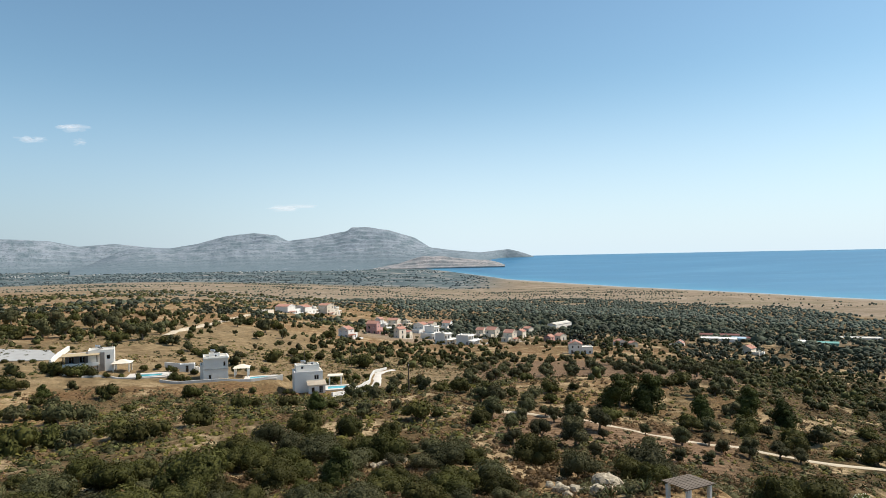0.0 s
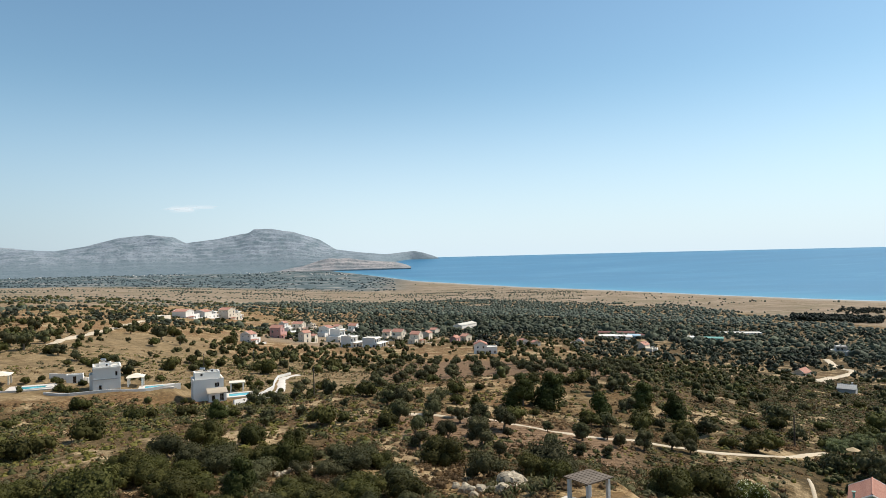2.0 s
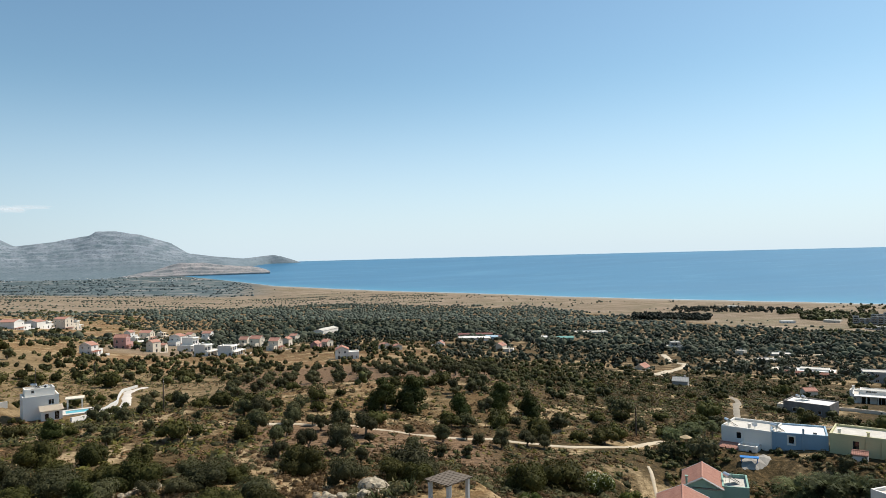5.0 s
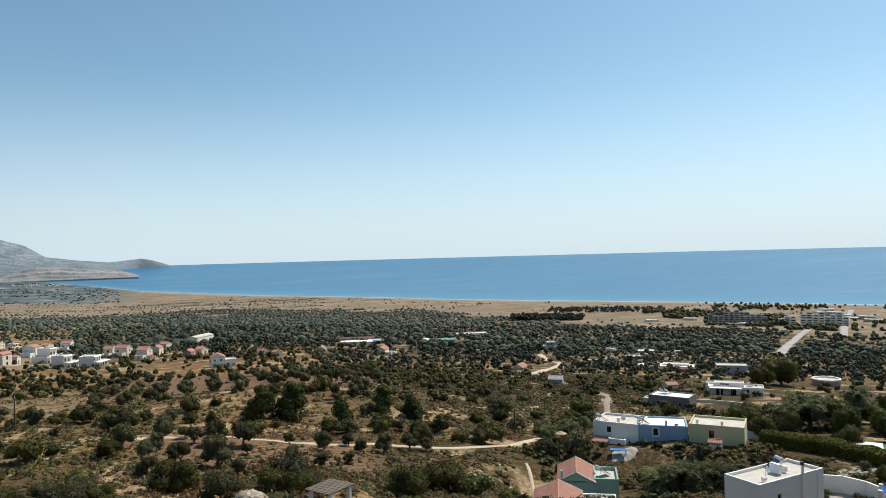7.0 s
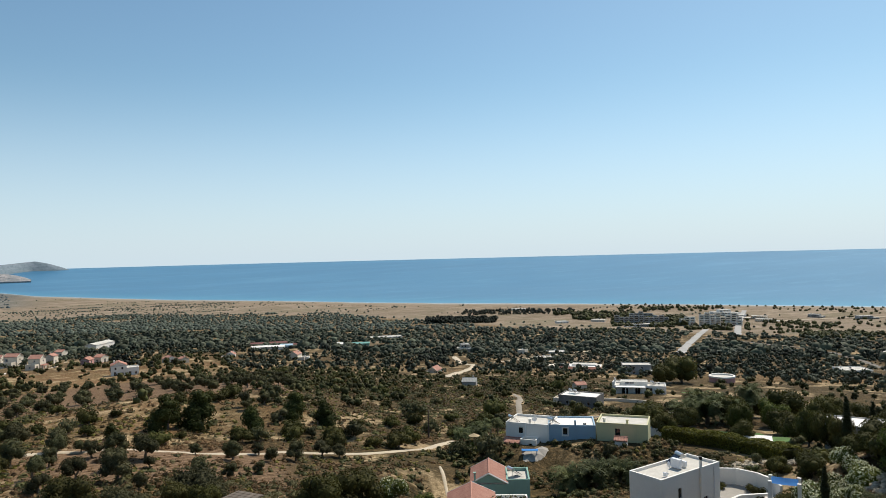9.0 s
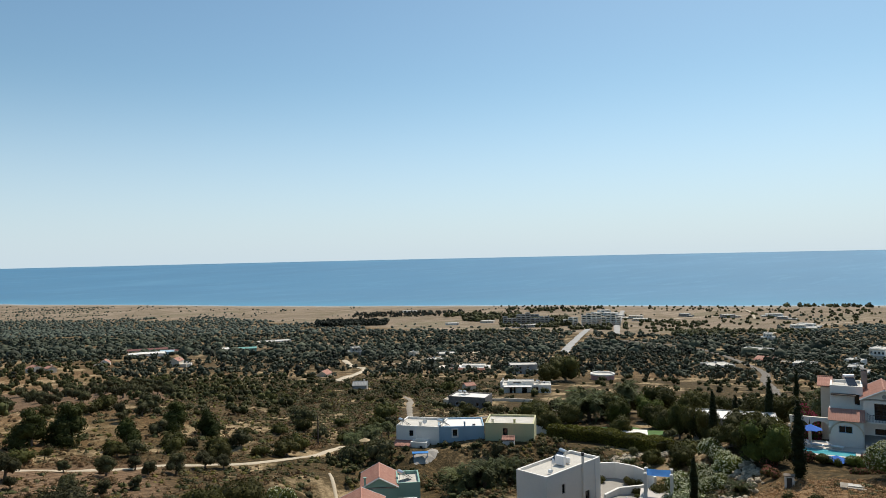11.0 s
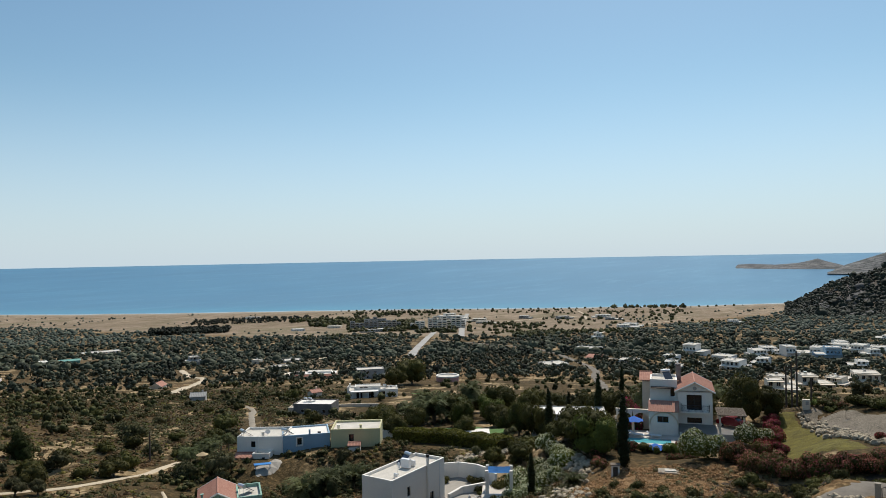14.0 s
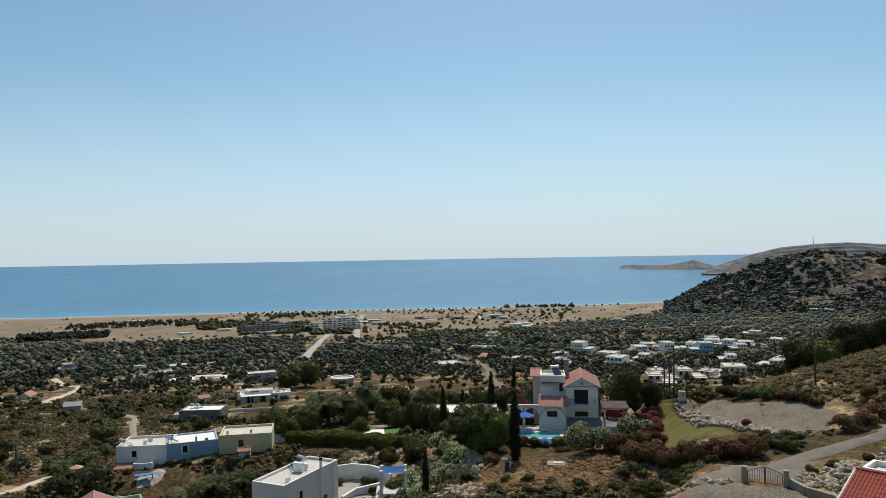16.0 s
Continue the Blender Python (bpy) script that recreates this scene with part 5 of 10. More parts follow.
def aircon(parent, x, y, z, turn=0.0, s=1.0):
    m = pose(x, y, z, 0, 0, turn)
    bm = bmesh.new()
    box(bm, 0, 0, 0.08, 0.85 * s, 0.34 * s, 0.7 * s, 0, 0.02)
    bmesh.ops.transform(bm, matrix=m, verts=bm.verts)
    unit = part("air_conditioner", bm, PALEFRAME, parent, "white air conditioning unit")
    bm = bmesh.new()
    tube(bm, m @ Vector((-0.1 * s, -0.16 * s, 0.43 * s)), m @ Vector((-0.1 * s, -0.185 * s, 0.43 * s)), 0.27 * s, None, 14)
    part("fan_grille", bm, IRON, unit)


def dish(parent, x, y, z, turn=0.0):
    m = pose(x, y, z, 0, 0, turn)
    bm = bmesh.new()
    rings = []
    for j in range(5):
        q = j / 4 * 0.42
        rings.append([bm.verts.new(m @ (Vector((0, -0.1, 0.85)) + Vector((math.cos(a) * q, -(q * q) * 0.7 + 0.0, math.sin(a) * q * 0.95)))) for a in [i * math.pi / 7 for i in range(14)]])
    for a, b in zip(rings[1:], rings[2:]):
        for i in range(14):
            bm.faces.new((a[i], a[(i + 1) % 14], b[(i + 1) % 14], b[i]))
    bm.faces.new(rings[1])
    bmesh.ops.remove_doubles(bm, verts=bm.verts, dist=0.001)
    bmesh.ops.solidify(bm, geom=bm.faces[:], thickness=0.02)
    d = part("satellite_dish", bm, PALEFRAME, parent, "white satellite dish")
    bm = bmesh.new()
    tube(bm, m @ Vector((0, 0, 0)), m @ Vector((0, 0, 0.85)), 0.025, None, 6)
    tube(bm, m @ Vector((0, -0.05, 0.5)), m @ Vector((0, -0.5, 0.8)), 0.012, None, 5)
    part("mast", bm, STEEL, d)


def chimney(parent, x, y, z, h=1.2, mat=None, w=0.5):
    bm = bmesh.new()
    box(bm, x, y, z, w, w, h, 0, 0.02)
    c = part("chimney", bm, mat or WHITE, parent)
    bm = bmesh.new()
    box(bm, x, y, z + h + 0.12, w + 0.16, w + 0.16, 0.08)
    for sx in (-1, 1):
        for sy in (-1, 1):
            box(bm, x + sx * w * 0.38, y + sy * w * 0.38, z + h, 0.07, 0.07, 0.13)
    part("cap", bm, mat or WHITE, c)


def house(name, x, y, z, turn, label, category="house", group=""):
    return thing(name, x, y, z, turn, label, category, group)


def pool(x, y, z, turn, w, d, label, deck=1.5, outline=None):
    """A swimming pool: a paved rim, sunk walls and water a hand below the rim."""
    ob = thing("swimming_pool", x, y, z, turn, label, "pool")
    bm = bmesh.new()
    for cx, cy, sx, sy in ((0, -d / 2 - deck / 2, w + 2 * deck, deck), (0, d / 2 + deck / 2, w + 2 * deck, deck), (-w / 2 - deck / 2, 0, deck, d), (w / 2 + deck / 2, 0, deck, d)):
        box(bm, cx, cy, -1.0, sx, sy, 1.12)
    part("deck", bm, PAVING, ob)
    bm = bmesh.new()
    box(bm, 0, 0, -0.6, w + 0.02, d + 0.02, 0.64)
    part("water", bm, POOL, ob, "clear turquoise pool water")
    return ob


def wall_line(name, pts, t, h, mat, label, category="wall", cap=None):
    """A free-standing wall through places (x, y, base level)."""
    bm = bmesh.new()
    fine = []
    for (ax, ay, az_), (bx, by, bz) in zip(pts, pts[1:]):
        k = max(1, int(math.hypot(bx - ax, by - ay) / 2.0))
        for i in range(k):
            u = i / k
            x, y = ax + (bx - ax) * u, ay + (by - ay) * u
            fine.append((x, y, max(az_ + (bz - az_) * u, gz(x, y) - 0.1)))
    fine.append((pts[-1][0], pts[-1][1], max(pts[-1][2], gz(*pts[-1][:2]) - 0.1)))
    for (ax, ay, az_), (bx, by, bz) in zip(fine, fine[1:]):
        d = Vector((bx - ax, by - ay, 0))
        n = Vector((-d.y, d.x, 0)).normalized() * t / 2
        lo = [bm.verts.new(p) for p in (Vector((ax, ay, az_ - 0.8)) - n, Vector((bx, by, bz - 0.8)) - n, Vector((bx, by, bz - 0.8)) + n, Vector((ax, ay, az_ - 0.8)) + n)]
        hi = [bm.verts.new(p) for p in (Vector((ax, ay, az_ + h)) - n, Vector((bx, by, bz + h)) - n, Vector((bx, by, bz + h)) + n, Vector((ax, ay, az_ + h)) + n)]
        bm.faces.new(hi)
        for i in range(4):
            bm.faces.new((lo[i], lo[(i + 1) % 4], hi[(i + 1) % 4], hi[i]))
    bmesh.ops.recalc_face_normals(bm, faces=bm.faces)
    ob = part(name, bm, mat, None)
    return tagged(ob, label, category)

# houses further off: x, y, width, height, sort
WEST_HAMLET = [
    (-156.4, 646.4, 19.5, 8.7, "gw"), (-149.2, 691.5, 16.1, 8.1, "gw"), (-147.1, 734.4, 9.8, 5.5, "fw"), (-129.7, 708.3, 16.4, 11.7, "gc"), (-125.3, 740.3, 8.6, 7.3, "fw"), (-63.7, 412.0, 8.2, 6.8, "gw"), 
    (-55.8, 484.3, 8.8, 8.8, "gp"), (-66.3, 624.5, 8.2, 7.7, "gw"), (-54.9, 559.8, 8.3, 6.0, "fw"), (-54.1, 636.5, 12.5, 7.8, "gc"), (-44.7, 659.6, 7.6, 4.9, "fc"), (-35.2, 456.1, 6.7, 7.5, "gc"), 
    (-30.5, 468.8, 4.6, 5.0, "gc"),
]
WHITE_HAMLET = [
    (-26.3, 560.5, 11.0, 9.2, "gw"), (-20.1, 658.7, 7.5, 5.4, "gc"), (-5.5, 630.4, 10.3, 8.2, "gw"), (-15.5, 476.0, 11.0, 9.0, "fw"), (-4.6, 426.0, 10.5, 7.2, "fw"), (8.5, 421.0, 12.5, 6.2, "fw"), 
    (19.8, 497.4, 8.2, 7.3, "gc"), (27.1, 483.4, 9.5, 7.9, "gc"), (35.7, 441.1, 9.4, 7.3, "gc"), (46.3, 479.7, 6.3, 5.9, "gc"), (58.3, 544.1, 6.3, 5.8, "gc"), (60.1, 438.8, 6.5, 4.0, "gp"), 
    (68.6, 448.4, 6.7, 4.5, "gc"),
]
GROVE_HOUSES = [
    (95.1, 398.6, 6.7, 3.7, "gw"), (100.2, 391.3, 4.6, 3.0, "gc"), (138.3, 428.1, 8.1, 3.3, "gw"), (173.5, 412.2, 9.5, 5.5, "gc"), (178.3, 408.2, 5.1, 2.2, "fw"), (-153.9, 568.8, 10.6, 3.8, "fc"), 
    (412.1, 713.4, 40.4, 2.0, "fw"), (99.5, 655.0, 28.2, 4.3, "lw"),
]
VALLEY_HOUSES = [
    (371.4, 504.0, 12.3, 6.2, "fg"), (360.5, 477.1, 5.9, 2.9, "fg"), (376.9, 428.8, 6.6, 3.7, "fc"), (397.8, 411.9, 14.1, 2.3, "fg"), (339.9, 363.7, 11.4, 2.0, "fg"), (193.2, 285.6, 7.9, 2.8, "gt"), 
    (152.8, 203.4, 5.0, 2.9, "gg"), (191.0, 185.9, 4.0, 1.5, "gt"), (203.5, 178.2, 3.6, 2.9, "fw"),
]
PLAIN_HOUSES = [
    (419.7, 193.8, 16.0, 2.3, "fw"), (507.7, 198.4, 19.7, 2.2, "gt"), (783.2, 305.3, 11.0, 7.6, "fw"), (1008.0, 343.8, 31.3, 6.1, "fw"), (603.7, 243.6, 21.3, 3.2, "fw"), (484.3, 165.0, 12.6, 2.5, "fw"),
]
EAST_VILLAGE = [
    (530.5, 148.2, 10.4, 4.1, "fw"), (456.3, 126.1, 10.7, 4.7, "fw"), (600.1, 147.2, 18.6, 9.6, "fw"), (559.6, 117.1, 14.7, 3.7, "fw"), (468.7, 91.0, 14.4, 6.3, "fw"), (513.7, 83.8, 11.0, 5.6, "fw"), (614.5, 103.8, 14.1, 6.1, "fw"), (678.2, 107.2, 17.6, 4.5, "fw"),
    (640.7, 90.4, 8.8, 4.8, "fw"), (635.9, 79.0, 16.4, 9.4, "fw"), (641.8, 65.4, 14.6, 9.0, "fw"), (625.8, 53.6, 18.9, 10.3, "fb"), (707.9, 46.6, 17.1, 7.5, "fw"), (776.4, 57.4, 15.2, 5.7, "fw"), (718.1, 18.2, 21.6, 5.3, "fw"), (469.9, 113.6, 5.8, 2.4, "fw"),
    (325.8, 44.8, 10.8, 5.4, "fc"), 
    (348.9, 35.4, 12.7, 6.3, "fc"), (404.0, 20.5, 15.5, 6.8, "fc"), (372.0, 27.5, 10.0, 4.6, "fc"), (511.0, -1.0, 17.0, 6.0, "fc"), (294.0, 41.0, 11.0, 5.0, "fc"), (700.0, 38.0, 18.0, 8.0, "fw"), (672.0, 27.0, 14.0, 6.0, "fw"), (560.0, 30.0, 13.0, 5.0, "fw"), (1424.0, -92.0, 50.0, 5.0, "fw"), (900.0, 20.0, 20.0, 5.0, "fw"), (760.0, -10.0, 20.0, 6.0, "fw"), (590.0, -14.0, 16.0, 6.0, "fw"), (787.5, 304.3, 11.0, 7.6, "fw"), (591.4, 236.9, 18.8, 4.2, "fw"), (1042.2, 347.2, 28.7, 5.4, "fw"), 
    (1182.2, 228.8, 19.6, 4.9, "fw"),
]
RESORT = [
    (862, 622, 26.0, 15.0, "hw"), (884, 600, 34.0, 23.0, "hw"), (905, 580, 30.0, 18.0, "hw"), (872, 712, 84.0, 13.0, "hg"), (905, 735, 50.0, 15.0, "hg"), (800, 655, 44.0, 5.0, "fg"), (1130, 745, 34.0, 7.0, "fw"), (1094.4, 696.3, 38.1, 7.0, "fw"), (782.1, 795.0, 18.2, 3.6, "fw"),
    (959.6, 1101.2, 28.6, 3.6, "fw"), (1062, 640, 40.0, 6.0, "fc"), (1035, 600, 36.0, 4.5, "fc"), (1160.0, 588.8, 23.3, 5.3, "fg"), (850, 780, 22.0, 4.0, "fc"), (1180, 520, 30.0, 5.0, "fg"), (1230, 470, 34.0, 5.0, "fw"), (1190, 430, 30.0, 4.5, "fg"),
]

# ---- houses further off ----
HOTELWALL = plain("cream_hotel_render", (0.76, 0.70, 0.61), 0.9, 0, 0.5, 0.1)
WALLS = {"w": WHITE, "c": CREAM, "p": PINK, "g": GREY, "b": BLUE, "t": CREAM}
TALK = {"gw": "white rendered house with a terracotta gable roof", "gc": "cream stone house with a terracotta gable roof", "gp": "pink rendered house with a terracotta roof",
        "fw": "white flat-roofed house with a low parapet", "fc": "cream flat-roofed house with a parapet", "fg": "grey bare concrete building with a flat roof",
        "fb": "pale blue flat-roofed house", "gt": "small house under a red tiled roof", "gg": "grey stone hut with a pitched roof", "lw": "long white shed with a shallow pitched roof",
        "hw": "white multi-storey hotel block with rows of balconies", "hg": "grey-beige hotel wing with rows of windows"}


def slab(parent, name, x0, x1, y0, y1, z, t, mat):
    bm = bmesh.new()
    box(bm, (x0 + x1) / 2, (y0 + y1) / 2, z, x1 - x0, y1 - y0, t)
    return part(name, bm, mat, parent)


def flat_house(ob, w, d, h, mat, r):
    """A cube house: a ground floor with a veranda, an upper floor set back behind a terrace, roof clutter."""
    if h < 4.4:
        block(ob, -w / 2, w / 2, -d / 2, d / 2, 0, h, mat, {"S": auto_holes(w, h, r, 0.3, True), "W": auto_holes(d, h, r, 0.3)})
        top, a, b = h, -w / 2, w / 2
    else:
        low, k = h * 0.52, r.uniform(0.5, 0.8)
        block(ob, -w / 2, w / 2, -d / 2, d / 2, 0, low, mat, {"S": [(q, 0.35, 1.8, 2.0) for q in np.arange(-w / 2 + 1.6, w / 2 - 1.2, 3.1)], "W": auto_holes(d, low, r, 0.3)}, parapet=0.3)
        a, b = (-w / 2 + 0.01, -w / 2 + w * k) if r.random() < 0.5 else (w / 2 - w * k, w / 2 - 0.01)
        up = h - low + 0.3
        block(ob, a, b, -d / 2 + 1.7, d / 2 - 0.01, low - 0.3, up, mat, {"S": [(q, 0.45, 1.5, min(1.9, up - 0.7)) for q in np.arange(-(b - a) / 2 + 1.3, (b - a) / 2 - 1.0, 2.7)]}, parapet=0.3)
        slab(ob, "balcony_roof", a - 0.2, b + 0.2, -d / 2 + 0.2, -d / 2 + 1.7, h - 0.55, 0.16, mat)
        slab(ob, "veranda_roof", -w / 2, w / 2, -d / 2 - 2.0, -d / 2 - 0.005, low - 0.42, 0.18, mat)
        for i in range(max(2, int(w / 4)) + 1):
            x = -w / 2 + 0.15 + (w - 0.3) * i / max(2, int(w / 4))
            slab(ob, "veranda_post", x - 0.13, x + 0.13, -d / 2 - 1.9, -d / 2 - 1.64, 0, low - 0.42, mat)
        top = h
    if r.random() < 0.8:
        solar_heater(ob, (a + b) / 2, d / 6, top - 0.36, 150)
    if r.random() < 0.6:
        chimney(ob, a + (b - a) * 0.2, d / 4, top - 0.4, 1.1, mat, 0.6)


def terraced_hotel(ob, w, h, mat, r):
    """Bays of two to five storeys in two depths, each with balconies before dark glazing."""
    bay, floor = 7.4, 3.0
    n = max(3, int(w / bay))
    for back, most in ((8.0, h), (0.0, h * 0.62)) if w < 60 else ((0.0, h),):
        for k in range(n):
            st = max(2, int(most * r.uniform(0.7, 1.0) / floor))
            x0 = -n * bay / 2 + bay * k
            y0 = back + r.uniform(-1.2, 1.2)
            bh = st * floor + 0.7
            block(ob, x0 + 0.01, x0 + bay - 0.01, y0, y0 + 7.8, 0, bh, mat, {"S": [(0, 0.5 + floor * f, 5.2, 2.1) for f in range(st)]}, parapet=0.6)
            for f in range(st):
                slab(ob, "balcony", x0 + 0.5, x0 + bay - 0.5, y0 - 1.3, y0 - 0.01, 0.2 + floor * f, 0.95, mat)


def far_house(x, y, w, h, sort, i, group):
    r = random.Random(i * 13 + int(x))
    z = float(np.min(ground(np.array([x - w * 0.4, x + w * 0.4, x, x]), np.array([y, y, y - w * 0.3, y + w * 0.3]))))
    d = min(max(w * r.uniform(0.7, 0.95), 4.0), 14)
    lit = (48, 54, 60, 66) if y > 400 and x < 130 else (-22, -14, -8, 10, 18, 26)
    turn = -math.degrees(math.atan2(x, y)) + (0 if sort[0] == "h" else r.choice(lit))
    ob = house("hotel" if sort[0] == "h" else "hut" if sort == "gg" else "shed" if sort == "lw" else "house", x, y, z - 0.3, turn, TALK[sort], "hotel" if sort[0] == "h" else "shed" if sort == "lw" else "house", group)
    h = max(h, 2.6) + 0.3
    mat = HOTELWALL if sort == "hw" else WALLS[sort[1]]
    if sort[0] == "f":
        flat_house(ob, w, d, h, mat, r)
    elif sort[0] == "g":
        rise = min(w * 0.2, 1.7)
        eave = max(h - rise, 2.2)
        wm = w * (0.62 if w > 7.5 else 1.0)
        block(ob, -wm / 2, wm / 2, -d / 2, d / 2, 0, eave, mat, {"S": auto_holes(wm, eave, r, 0.3, True), "W": auto_holes(d, eave, r, 0.3), "E": auto_holes(d, eave, r, 0.3)}, parapet=0)
        gable(ob, -wm / 2, wm / 2, -d / 2, d / 2, eave + 0.14, rise, r.choice("yyx"), 0.22, GREY if sort == "gg" else TILES, mat, 0.5, mat if wm < w else None)
        if wm < w and r.random() < 0.5:
            sx = r.choice((-1, 1))
            block(ob, *sorted((sx * wm / 2, sx * (wm / 2 + w * 0.45))), -d / 2 + 0.4, d / 2 - 1, 0, eave * 0.62, mat, {"S": auto_holes(w * 0.45, eave * 0.62, r, 0.3, True), "E" if sx > 0 else "W": auto_holes(d - 1.4, eave * 0.62, r, 0.3)}, parapet=0.5)
        elif wm < w:
            # a lower flat wing with its roof terrace and a tiled porch
            sx = r.choice((-1, 1))
            block(ob, *sorted((sx * wm / 2, sx * (wm / 2 + w * 0.45))), -d / 2 + 0.4, d / 2 - 1, 0, eave * 0.58, mat, {"S": auto_holes(w * 0.45, eave * 0.58, r, 0.3, True), "E" if sx > 0 else "W": auto_holes(d - 1.4, eave * 0.58, r, 0.3)}, parapet=0.5)
            bm = bmesh.new()
            bm.faces.new([bm.verts.new(p) for p in ((-wm / 2, -d / 2 - 1.9, 2.2), (wm / 2, -d / 2 - 1.9, 2.2), (wm / 2, -d / 2 - 0.02, 2.75), (-wm / 2, -d / 2 - 0.02, 2.75))])
            bmesh.ops.solidify(bm, geom=bm.faces[:], thickness=0.14)
            part("porch_roof", bm, TILES, ob)
            for px in (-wm / 2 + 0.2, 0, wm / 2 - 0.2):
                slab(ob, "porch_post", px - 0.13, px + 0.13, -d / 2 - 1.8, -d / 2 - 1.54, 0, 2.2, mat)
        if r.random() < 0.6:
            chimney(ob, wm * 0.25, d * 0.2, eave, 1.6, mat, 0.5)
    elif sort == "lw":
        block(ob, -w / 2, w / 2, -5, 5, 0, h, mat, {"S": [(-w / 2 + 2 + 2.6 * k, 1.2, 1.3, 1.0) for k in range(int((w - 3) / 2.6))]}, parapet=0)
        gable(ob, -w / 2, w / 2, -5, 5, h + 0.14, 1.4, "x", 0.3, ROOFTOP, mat, 0.6)
    else:
        terraced_hotel(ob, w, h, mat, r)
    if sort[0] in "gf" and w > 5.5 and h > 3.4:
        # the paved terrace in front, with its low wall
        slab(ob, "terrace", -w * 0.62, w * 0.62, -d / 2 - 4.6, -d / 2 - 0.02, -1.6, 1.75, PAVING)
        slab(ob, "terrace_wall", -w * 0.62, w * 0.62, -d / 2 - 4.85, -d / 2 - 4.61, -1.6, 2.35, mat)
    return ob


for rows, group in ((WEST_HAMLET, "houses of the hillside hamlet"), (WHITE_HAMLET, "houses of the white hamlet"), (GROVE_HOUSES, "houses among the groves"), (VALLEY_HOUSES, "houses in the valley"),
                    (PLAIN_HOUSES, "houses on the plain"), (EAST_VILLAGE, "houses of the village"), (RESORT, "resort buildings")):
    for i, (x, y, w, h, sort) in enumerate(rows):
        far_house(x, y, w, h, sort, i, group)

# the white house with a gabled and a flat part below the groves
ob = house("house", 63, 346, gz(63, 346) - 0.3, -8, "white house with two terracotta gables and a flat wing", group="houses among the groves")
r0 = random.Random(5)
block(ob, -6, 0.5, -3, 4, 0, 5.0, WHITE, {"S": [(-1.6, 0.3, 1.1, 2.0), (1.4, 0.9, 1.0, 1.1), (-1.4, 3.2, 0.9, 1.1), (1.4, 3.2, 0.9, 1.1)]}, parapet=0)
gable(ob, -6, 0.5, -3, 4, 5.14, 1.5, "y", 0.25, TILES, WHITE, 0.4)
block(ob, 0.5, 5.5, -4, 3, 0, 4.0, WHITE, {"S": [(-1.2, 0.3, 1.2, 2.0), (1.2, 0.9, 1.0, 1.1)]})
chimney(ob, -4.6, 1, 5.3, 1.6, WHITE, 0.6)

# ---- three villas with pools on the brown spur ----
ob = house("villa", -64.7, 187.1, 87.6, 20, "white two-storey cube villa with grey shaded front")
block(ob, -2.9, 3.4, -2.8, 3.2, 0, 6.3, WHITE, {"S": [(-1.5, 0.4, 0.7, 1.2), (2.2, 3.6, 0.6, 1.3)], "W": [(-1.2, 0.6, 0.9, 2.0), (1.2, 0.9, 0.8, 1.1), (-1.2, 3.5, 0.9, 1.2), (1.2, 3.5, 0.9, 1.2)]})
block(ob, -3.7, -2.9, -1.8, 2.6, 0, 4.2, WHITE)
block(ob, -1.4, 1.4, -0.5, 2.5, 5.9, 0.9, WHITE)
aircon(ob, 0.4, -1.4, 5.95)
solar_heater(ob, 0, 1.0, 6.45, 140)
for px_ in (-2.75, -0.5, 1.1, 3.25):
    bm = bmesh.new()
    box(bm, px_, -2.88, 0, 0.3, 0.2, 6.3, 0, 0.01)
    part("pilaster", bm, WHITE, ob)
bm = bmesh.new()
box(bm, 0.25, -2.95, 5.75, 6.5, 0.3, 0.3)
box(bm, 3.5, 0.2, 5.75, 0.3, 6.2, 0.3)
part("cornice", bm, WHITE, ob)
bm = bmesh.new()
box(bm, 0.25, -2.92, 2.95, 6.4, 0.22, 0.16)
part("string_course", bm, GREY, ob)
ob = house("garden_pavilion", -58.2, 190, 87.6, 10, "open white pavilion with a low tiled roof beside the pool", "pavilion")
for sx in (-1.7, 1.7):
    for sy in (-1.6, 1.6):
        bm = bmesh.new()
        box(bm, sx, sy, 0, 0.35, 0.35, 2.5)
        part("column", bm, WHITE, ob)
bm = bmesh.new()
bmesh.ops.create_cone(bm, cap_ends=True, segments=4, radius1=3.1, radius2=0.2, depth=0.9, matrix=pose(0, 0, 2.95, 0, 0, 45))
part("roof", bm, CREAM, ob)
pool(-52.5, 188, 87.5, 12, 5.6, 2.8, "turquoise pool on a white terrace by the cube villa")
wall_line("terrace_wall", [(-76, 178.5, 86.6), (-70, 178, 86.8), (-62, 180.5, 87), (-54, 183.5, 87.2), (-46.5, 188, 87.5)], 0.35, 0.75, WEATHERED, "low white terrace wall along the brown slope")
wall_line("garden_wall", [(-72, 196, 88.5), (-78, 200, 89), (-84, 201, 89.3)], 0.3, 0.9, WHITE, "low white garden wall with lamps")

ob = house("villa", -38.3, 181, 84.9, 18, "white stepped villa with a beige lean-to roof and solar heater")
block(ob, -3.6, 3.6, -2.8, 3.4, 0, 5.6, WHITE, {"S": [(2.0, 3.4, 1.2, 1.2)], "W": [(-1.6, 0.5, 0.9, 2.1), (1.2, 0.9, 0.9, 1.1), (-1.6, 3.3, 0.9, 1.3), (1.2, 3.3, 0.9, 1.3)]})
block(ob, -3.0, 3.0, -0.6, 3.2, 5.2, 1.8, WHITE, {"S": [(-1.4, 0.8, 0.7, 0.7)]})
solar_heater(ob, -0.6, 1.6, 6.6, 140)
aircon(ob, 1.4, 1.0, 6.65)
bm = bmesh.new()
